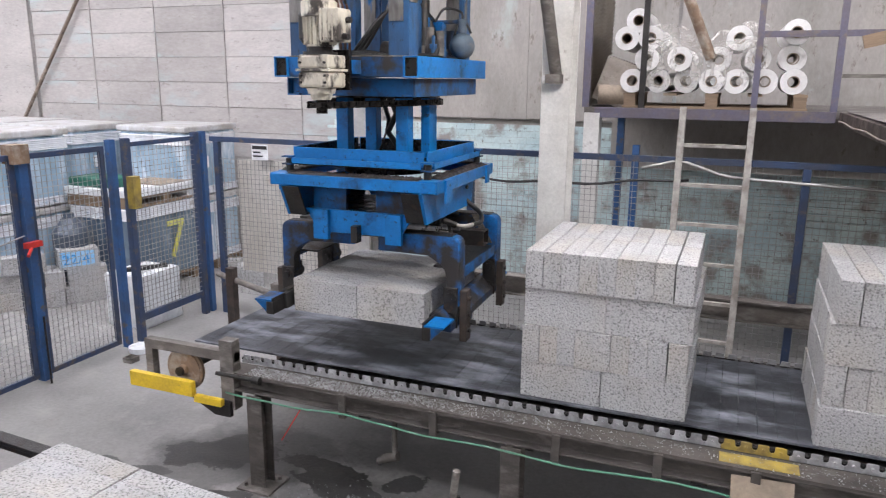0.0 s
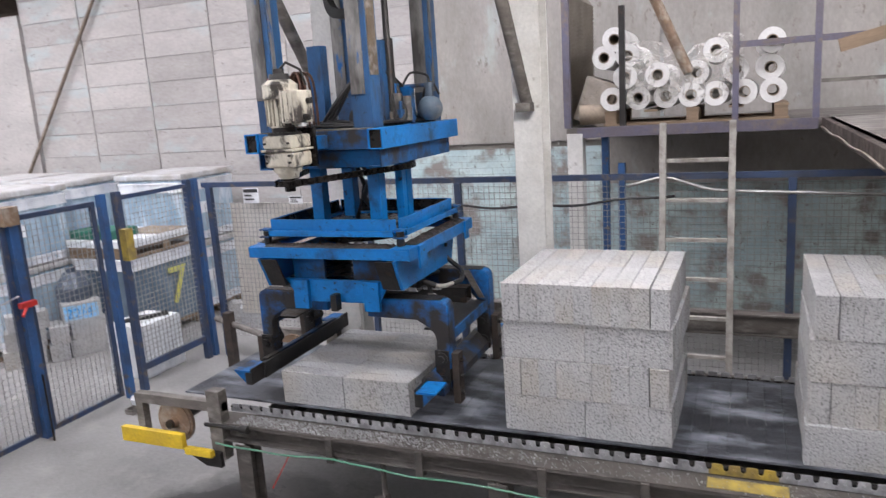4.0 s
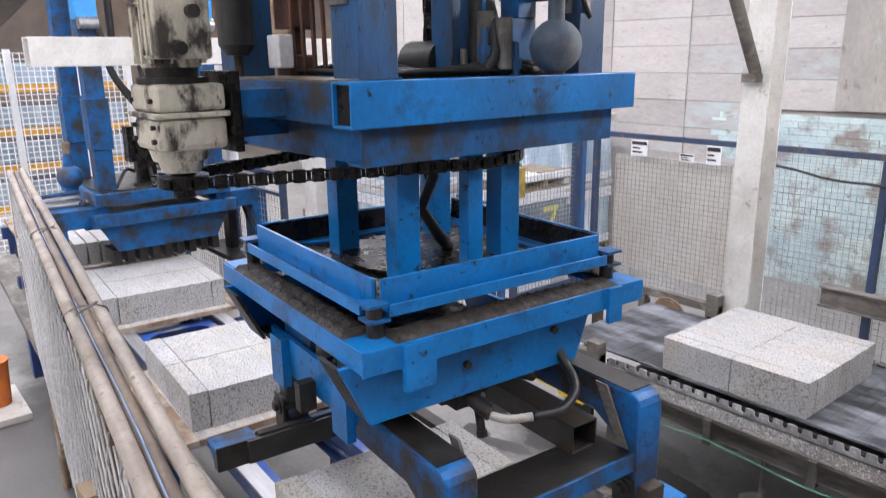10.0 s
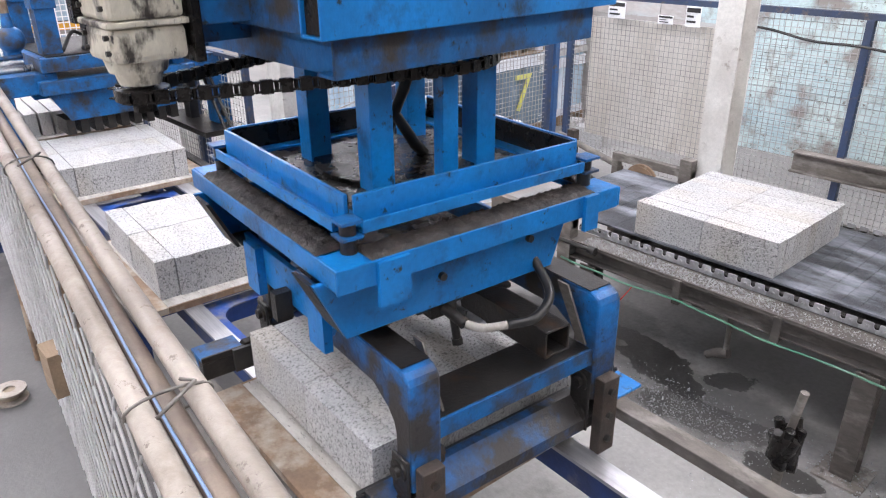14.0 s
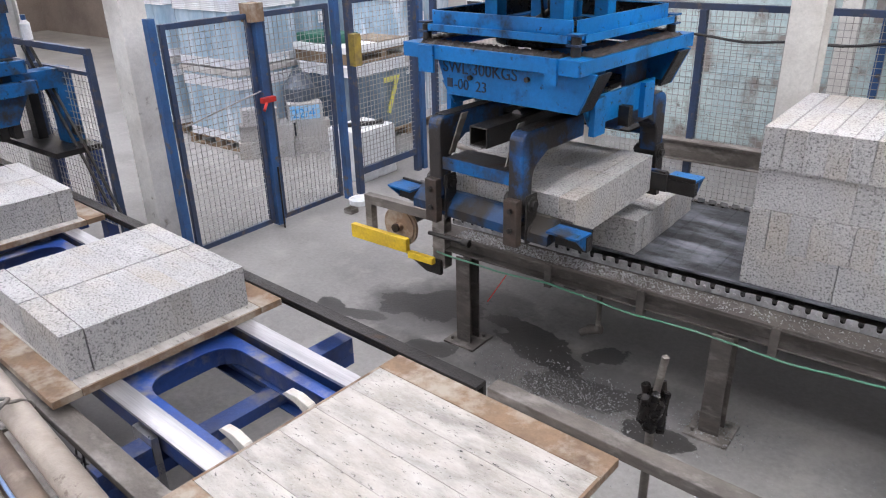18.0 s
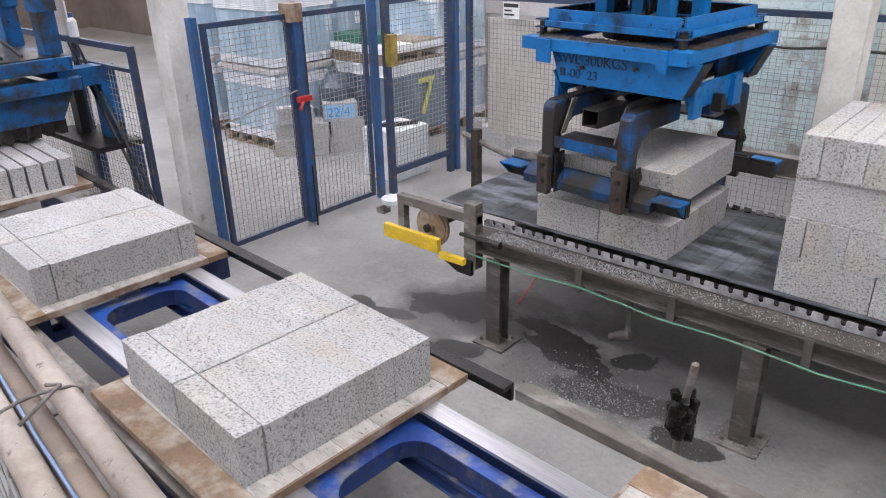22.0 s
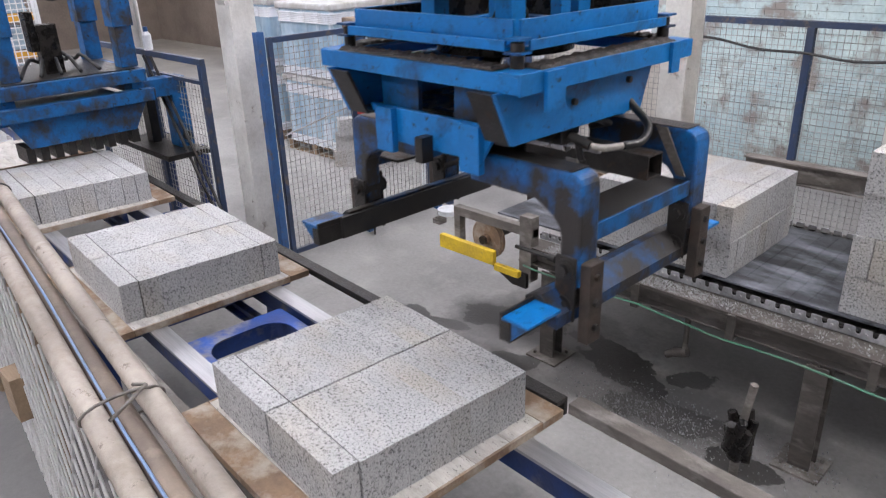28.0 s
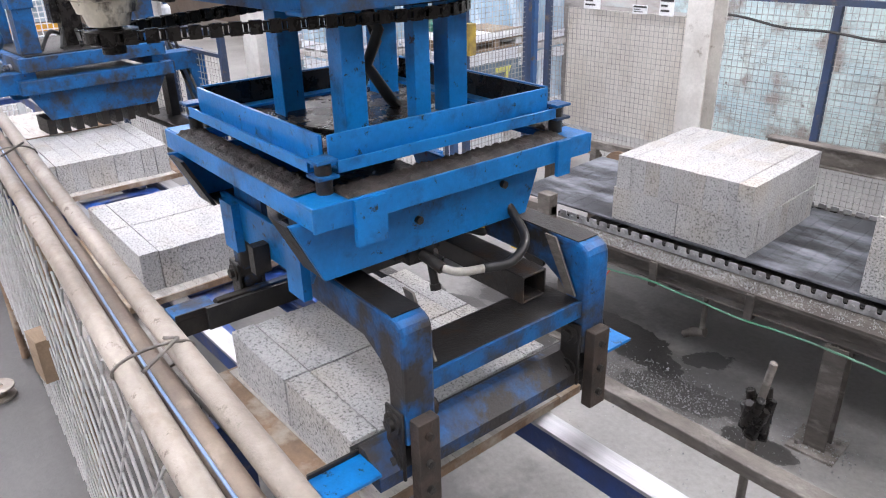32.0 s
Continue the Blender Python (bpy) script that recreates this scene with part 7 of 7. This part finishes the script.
# ---- storage deck with film rolls ----
def storage_deck():
    p = thing("storage_deck", pose(0, 0, 0), "raised steel storage deck with blue edge beam", "platform")
    part("deck", Build().box(-0.3, 4.2, 2.95, 4.9, 2.28, 2.33), M_DUSTY, p, "dusty deck boards")
    part("edge_beam", Build().channel("x", 2.93, 2.285, -0.2, 1.74, 0.07, 0.045, -1), M_DECKPAINT, p, "blue edge channel", 0.003)
    part("side_deck", Build().box(1.8, 3.4, 0.1, 2.94, 2.28, 2.33), M_DUSTY, p, "dusty boards of the side deck")
    part("side_beam", Build().channel("y", 1.77, 2.282, -0.6, 2.88, 0.07, 0.048, -1), M_RUSTDARK, p, "dark brown side channel", 0.003)
    part("side_cable", Build().tube([(1.75, 2.8 - 0.12 * q, 2.262 + 0.006 * math.sin(q * 0.7)) for q in range(26)], 0.006, 6), M_PIPE, p, "pale cable along the side channel")
    for x in (-0.22, 4.1):
        part("leg", Build().rhs("z", x, 2.98, 0, 2.28, 0.07, 0.07), M_WHITE, p, "", 0.003)
    part("leg", Build().rhs("z", 0.02, 3.1, 0, 2.28, 0.03, 0.03), M_POSTBLUE, p)
    part("leg", Build().rhs("z", 0.18, 3.0, 0, 2.0, 0.03, 0.03), M_POSTBLUE, p)
    part("side_wall", Build().box(-0.3, 4.2, 4.6, 4.65, 1.62, 2.28), M_WALLBOARD, p, "brown boarding under the deck")
    for x in (0.2, 1.12, 1.72, 2.7):
        part("rail_post", Build().rhs("z", x, 2.97, 2.33, 3.35, 0.025, 0.025), M_DECKPAINT if x > 1 else M_DARK, p)
    part("hand_rail", Build().box(1.146, 4.2, 2.95, 2.99, 2.92, 2.97), M_DECKPAINT, p)
    part("hand_rail", Build().box(1.75, 4.2, 2.94, 2.96, 2.6, 2.63), M_DUSTY, p)
    part("timber_rail", Build().box(-0.45, 0.45, -0.02, 0.02, -0.05, 0.05), M_TIMBER, p, at=pose(2.3, 2.93, 2.98, 0, -14, 0))
    part("leaning_bar", Build().rod((0.25, 2.9, 3.9), (0.75, 3.0, 2.75), 0.045, 4), M_RUST, p, "rusty leaning bar")
    lv = Build()
    for k in range(30):
        z = 2.36 + k * 0.038
        lv.add([(-0.3, 3.02, z), (-0.3, 4.2, z), (-0.27, 4.2, z + 0.036), (-0.27, 3.02, z + 0.036)], [(0, 1, 2, 3)])
    lv.box(-0.34, -0.305, 3.0, 4.22, 2.33, 3.55)
    part("louvre", lv, M_LOUVRE, p, "tan corrugated end sheet")
    part("corner_post", Build().rhs("z", -0.29, 2.97, 2.33, 3.75, 0.03, 0.03), M_DECKPAINT, p)
    # film rolls on a pallet
    pl = thing("wooden_pallet", pose(0.78, 3.45, 2.33), "brown wooden pallet under film rolls", "pallet")
    wooden_pallet(pl, 1.5, 0.9)
    z = 2.33 + 0.13
    rng = random.Random(8)
    spots = [(0.12 + 0.215 * k, z + 0.105) for k in range(7)] + [(0.2 + 0.3 * k, z + 0.29) for k in range(5)] + [(1.38, z + 0.3), (0.02, z + 0.47), (0.24, z + 0.47), (0.95, z + 0.46), (1.38, z + 0.5), (0.12, z + 0.62)]
    def hoop(r, n):
        return [(math.cos(2 * math.pi * q / n) * r, math.sin(2 * math.pi * q / n) * r) for q in range(n)]

    roll_mesh = Build().sweep("y", hoop(0.103, 28), -0.4, 0.4, hoop(0.048, 28)).mesh("roll")
    core_mesh = Build().sweep("y", hoop(0.0475, 20), -0.402, 0.402, hoop(0.04, 20)).mesh("core")
    for x, zz in spots:
        t = thing("film_roll", pose(x, 3.42 + rng.uniform(-0.05, 0.03), zz, 0, rng.uniform(0, 90), rng.uniform(-3, 3)), "white plastic film roll on a cardboard core", "film roll", "film rolls")
        part("film", roll_mesh, M_ROLL, t)
        part("cardboard_core", core_mesh, M_CARD, t, "cardboard core")
    sh = Build()
    n = 26
    vs, fs = [], []
    for i in range(n + 1):
        for j in range(7):
            u, v = i / n, j / 6
            vs.append((0.18 + 1.0 * u, 3.0 - 0.02 * math.sin(u * 31) - 0.025 * rng.random() + (0.1 * v if v > 0.7 else 0), 2.5 + 0.5 * v + 0.05 * math.sin(u * 9) * v + 0.02 * rng.random()))
    for i in range(n):
        for j in range(6):
            fs.append((i * 7 + j, (i + 1) * 7 + j, (i + 1) * 7 + j + 1, i * 7 + j + 1))
    sh.add(vs, fs, True)
    film = solo("torn_film", sh, clear_film(), "crumpled torn clear film hanging over the rolls", "film")
    sk = solo("loose_film", bundle(Build(), 0.3, 0.3, 0, 0.4, 3, 2), M_PIPE, "crumpled cream film bundle beside the rolls", "film", at=pose(-0.12, 3.2, 2.36, 0, 20, 0))
    solo("loose_roll", Build().rod((-0.2, 3.05, 2.44), (0.05, 3.1, 2.44), 0.09, 18), M_CARD, "brown paper roll lying on the deck", "paper roll")
    # ladder
    l = thing("ladder", pose(0, 0, 0), "worn grey steel ladder leaning on the storage deck", "ladder")
    for x in (0.595, 1.115):
        part("rail", Build().box(-0.026, 0.026, -0.02, 0.02, 0, 2.36), M_LADDER, l, "", 0.003, at=pose(x, 2.27, 0.01, -4.6, 0, 0))
    for k in range(7):
        z = 0.15 + 0.317 * k
        part("rung", Build().box(0.6215, 1.0885, -0.018, 0.018, -0.014, 0.014), M_LADDER, l, at=pose(0, 2.27 + 0.0805 * z, z + 0.01))
    # walkway grating overhead with flood lamp
    w = thing("overhead_walkway", pose(0, 0, 0), "overhead steel walkway with open grating", "walkway")
    g = Build()
    for k in range(34):
        g.box(0.05 + k * 0.035, 0.055 + k * 0.035, -2.6, 1.0, 3.8, 3.83)
    for k in range(100):
        g.box(0.05, 1.21, -2.6 + k * 0.036, -2.596 + k * 0.036, 3.81, 3.828)
    part("grating", g, M_WIRE, w)
    for y in (-2.6, -1.4, -0.2, 1.0):
        part("cross_angle", Build().box(0.0, 1.3, y - 0.03, y + 0.03, 3.72, 3.8), M_DARK, w)
    for x in (0.02, 1.24):
        part("side_beam", Build().box(x - 0.03, x + 0.03, -2.6, 1.0, 3.72, 3.86), M_DUSTY, w)
    fl = thing("flood_lamp", pose(0.5, -0.2, 3.5, -60, 0, 0), "lit flood lamp under the walkway", "lamp")
    part("housing", Build().rod((0, 0, 0.02), (0, 0, 0.12), 0.14, 24, 0.07), M_DARK, fl, "", 0.01)
    part("bracket", Build().box(-0.02, 0.02, -0.02, 0.02, 0.12, 0.22), M_DARK, fl)
    part("glass", Build().rod((0, 0, -0.02), (0, 0, 0.018), 0.09, 28), M_LAMPCOOL, fl, "glowing lamp glass")
    wl = thing("wall_lamp", pose(-19.6, 5.2, 4.7), "warm lit lamp on the far wall", "lamp")
    # Radius enlarged so the glowing ball includes the bloom round the lamp.
    part("bulb", globe(Build(), 0, 0, 0, 0.3), M_LAMPWARM, wl)
    part("bracket", Build().box(-2.4, -0.2, -0.03, 0.03, 0.0, 0.06), M_DARK, wl)
    # pale post close by on the right
    ps = thing("pale_post", pose(1.62, -1.86, 0), "pale cream steel post with dark bracket", "post")
    part("post", Build().rhs("z", 0, 0, 0, 2.42, 0.028, 0.028), M_POSTPALE, ps, "", 0.003)
    part("bracket", Build().box(-0.05, 0.06, -0.05, 0.05, 2.42, 2.46).rod((0, 0, 2.44), (-0.02, -0.05, 3.6), 0.02, 8), M_DARK, ps)


def clear_film():
    m = bpy.data.materials.new("clear_film")
    m.use_nodes = True
    n, link = m.node_tree.nodes, m.node_tree.links.new
    out = n["Material Output"]
    g = n["Principled BSDF"]
    g.inputs["Base Color"].default_value, g.inputs["Roughness"].default_value = (0.62, 0.59, 0.54, 1), 0.18
    tr, mx, nz = n.new("ShaderNodeBsdfTransparent"), n.new("ShaderNodeMixShader"), n.new("ShaderNodeTexNoise")
    nz.inputs["Scale"].default_value = 9.0
    mr = n.new("ShaderNodeMapRange")
    mr.inputs["From Min"].default_value, mr.inputs["From Max"].default_value = 0.4, 0.85
    link(nz.outputs["Fac"], mr.inputs["Value"])
    link(mr.outputs["Result"], mx.inputs[0])
    link(tr.outputs[0], mx.inputs[1])
    link(g.outputs[0], mx.inputs[2])
    link(mx.outputs[0], out.inputs["Surface"])
    return m


near_fence()
clamp_machine()
stores()
storage_deck()


# ---- what moves ----
TROLLEY = [(0, 0.44), (3.6, 0.44), (4.5, 0.46), (5, 0.31), (5.5, 0.0), (6, -0.35), (6.5, -0.66), (7, -0.99), (7.5, -1.3), (8, -1.62), (8.5, -1.87), (9, -2.11), (9.5, -2.24), (10, -2.28), (10.5, -2.27), (13.9, -2.27), (14.4, -2.18), (15, -1.86), (15.5, -1.55), (16, -1.25), (16.5, -0.95), (17, -0.68), (17.5, -0.48), (18, -0.3), (18.5, -0.16), (19, -0.01), (19.5, 0.12), (20, 0.23), (20.5, 0.31), (21, 0.38), (21.5, 0.44), (22, 0.45), (24.5, 0.44), (25, 0.4), (25.5, 0.2), (26.5, -0.42), (27.5, -1.08), (28, -1.43), (28.5, -1.7), (29, -1.94), (29.5, -2.12), (30, -2.25), (30.5, -2.28), (31, -2.27), (32, -2.27)]
LIFT = [(0, 0.25), (0.5, 0.2), (1, 0.14), (1.5, 0.075), (2, 0.02), (2.5, -0.02), (3, -0.065), (3.4, -0.06), (4, 0.09), (4.5, 0.155), (7, 0.165), (8, 0.2), (9, 0.245), (9.5, 0.27), (10, 0.25), (10.5, 0.18), (11, 0.11), (11.5, 0.055), (12, 0.0), (13.7, 0.0), (14.4, 0.12), (15.5, 0.27), (16, 0.29), (21.5, 0.29), (22, 0.245), (22.5, 0.195), (23, 0.15), (23.5, 0.15), (24, 0.24), (24.5, 0.38), (25, 0.41), (27.5, 0.48), (29, 0.48), (29.5, 0.47), (30, 0.42), (30.5, 0.35), (31, 0.28), (31.5, 0.225), (32, 0.175)]
TURN = [(0, 1.5), (3.4, 1.5), (5, 0.5), (8, -2.5), (10, -4.8), (11, -5.5), (14.0, -5.5), (14.5, 4), (15, 22), (15.5, 40), (16, 51), (16.5, 65), (17, 77), (17.5, 83.5), (18, 85.5), (24.3, 85.5), (25, 76), (25.5, 56), (26, 36), (26.5, 20), (27, 9), (27.5, 3), (28, -1), (30, -4.5), (32, -4.8)]
GRIP = [(0, 0.0), (2.9, 0.0), (3.4, 0.06), (12.3, 0.06), (13.3, 0.0), (23.2, 0.0), (23.7, 0.06), (32, 0.06)]
SHIFT = [(0, 0), (15.2, 0), (16, 0.08), (16.5, 0.16), (17, 0.32), (18, 0.61), (19, 0.88), (20, 1.17), (21, 1.46), (22, 1.69), (22.5, 1.79), (23, 1.87), (23.5, 1.92), (32, 1.92)]


# the carriage goes back alone once the boards have stopped
PUSH = [r for r in SHIFT if r[0] < 24] + [(24.3, 1.92), (24.8, 1.85), (25.5, 1.6), (26.5, 1.05), (27.5, 0.5), (28.3, 0.1), (28.8, 0.0), (32, 0.0)]


def value(rows, t):
    return float(np.interp(t, [r[0] for r in rows], [r[1] for r in rows]))


def times(*tables):
    return sorted({r[0] for rows in tables for r in rows} | {0, 32})


def stand(t):
    return pose(-1.05, value(TROLLEY, t), value(LIFT, t))


def motions():
    walk(carrier, [(t, pose(-1.05, value(TROLLEY, t), 0)) for t in times(TROLLEY)])
    walk(gripper, [(t, stand(t)) for t in times(TROLLEY, LIFT)])
    walk(head, [(t, pose(0, 0, 0, 0, 0, value(TURN, t))) for t in times(TURN)])
    for s, j in zip((-1, 1), jaws):
        walk(j, [(t, pose(s * value(GRIP, t), 0, 0)) for t in times(GRIP)])
    # layers follow the gripper while it holds them
    rows = [(t, stand(t) @ pose(0, 0, PZ)) for t in times(TROLLEY, LIFT) if t <= 3] + [(32, stand(3) @ pose(0, 0, PZ))]
    walk(layer_first, rows)
    held = [(t, stand(t) @ pose(0, 0, PZ, 0, 0, -4.4 + (value(TURN, t) + 5.5) * 94.4 / 91)) for t in times(TROLLEY, LIFT, TURN) if 13.7 <= t <= 23]
    walk(layer_second, [(0, held[0][1])] + held + [(32, held[-1][1])])
    for k, b in enumerate(boards):
        walk(b, [(t, on_line(PX - PITCH * k + value(SHIFT, t))) for t in times(SHIFT)])
    for k, b in ((1, layer_third), (2, layer_fourth), (3, layer_fifth)):
        walk(b, [(t, on_line(PX - PITCH * k + value(SHIFT, t), -1.2)) for t in times(SHIFT)])

    walk(carriage, [(t, LINE @ pose(value(PUSH, t), 0, 0)) for t in times(PUSH)])

    # the jaws close the joint between the two rows
    for b in layer_second.children:
        x, y, z = b.matrix_basis.translation
        r = b.matrix_basis.to_3x3().to_4x4()
        tight = x - math.copysign(0.004, x)
        walk(b, [(0, Matrix.Translation((x, y, z)) @ r), (12.9, Matrix.Translation((x, y, z)) @ r), (13.4, Matrix.Translation((tight, y, z)) @ r), (32, Matrix.Translation((tight, y, z)) @ r)])

    # the clamp pushes the spaced rows together
    for b in layer_fifth.children:
        x, y, z = b.matrix_basis.translation
        tight = y * 0.0972 / 0.1129
        m = b.matrix_basis.to_3x3().to_4x4()
        walk(b, [(0, Matrix.Translation((x, y, z)) @ m), (23.7, Matrix.Translation((x, y, z)) @ m), (24.5, Matrix.Translation((x, tight, z)) @ m), (32, Matrix.Translation((x, tight, z)) @ m)])


motions()
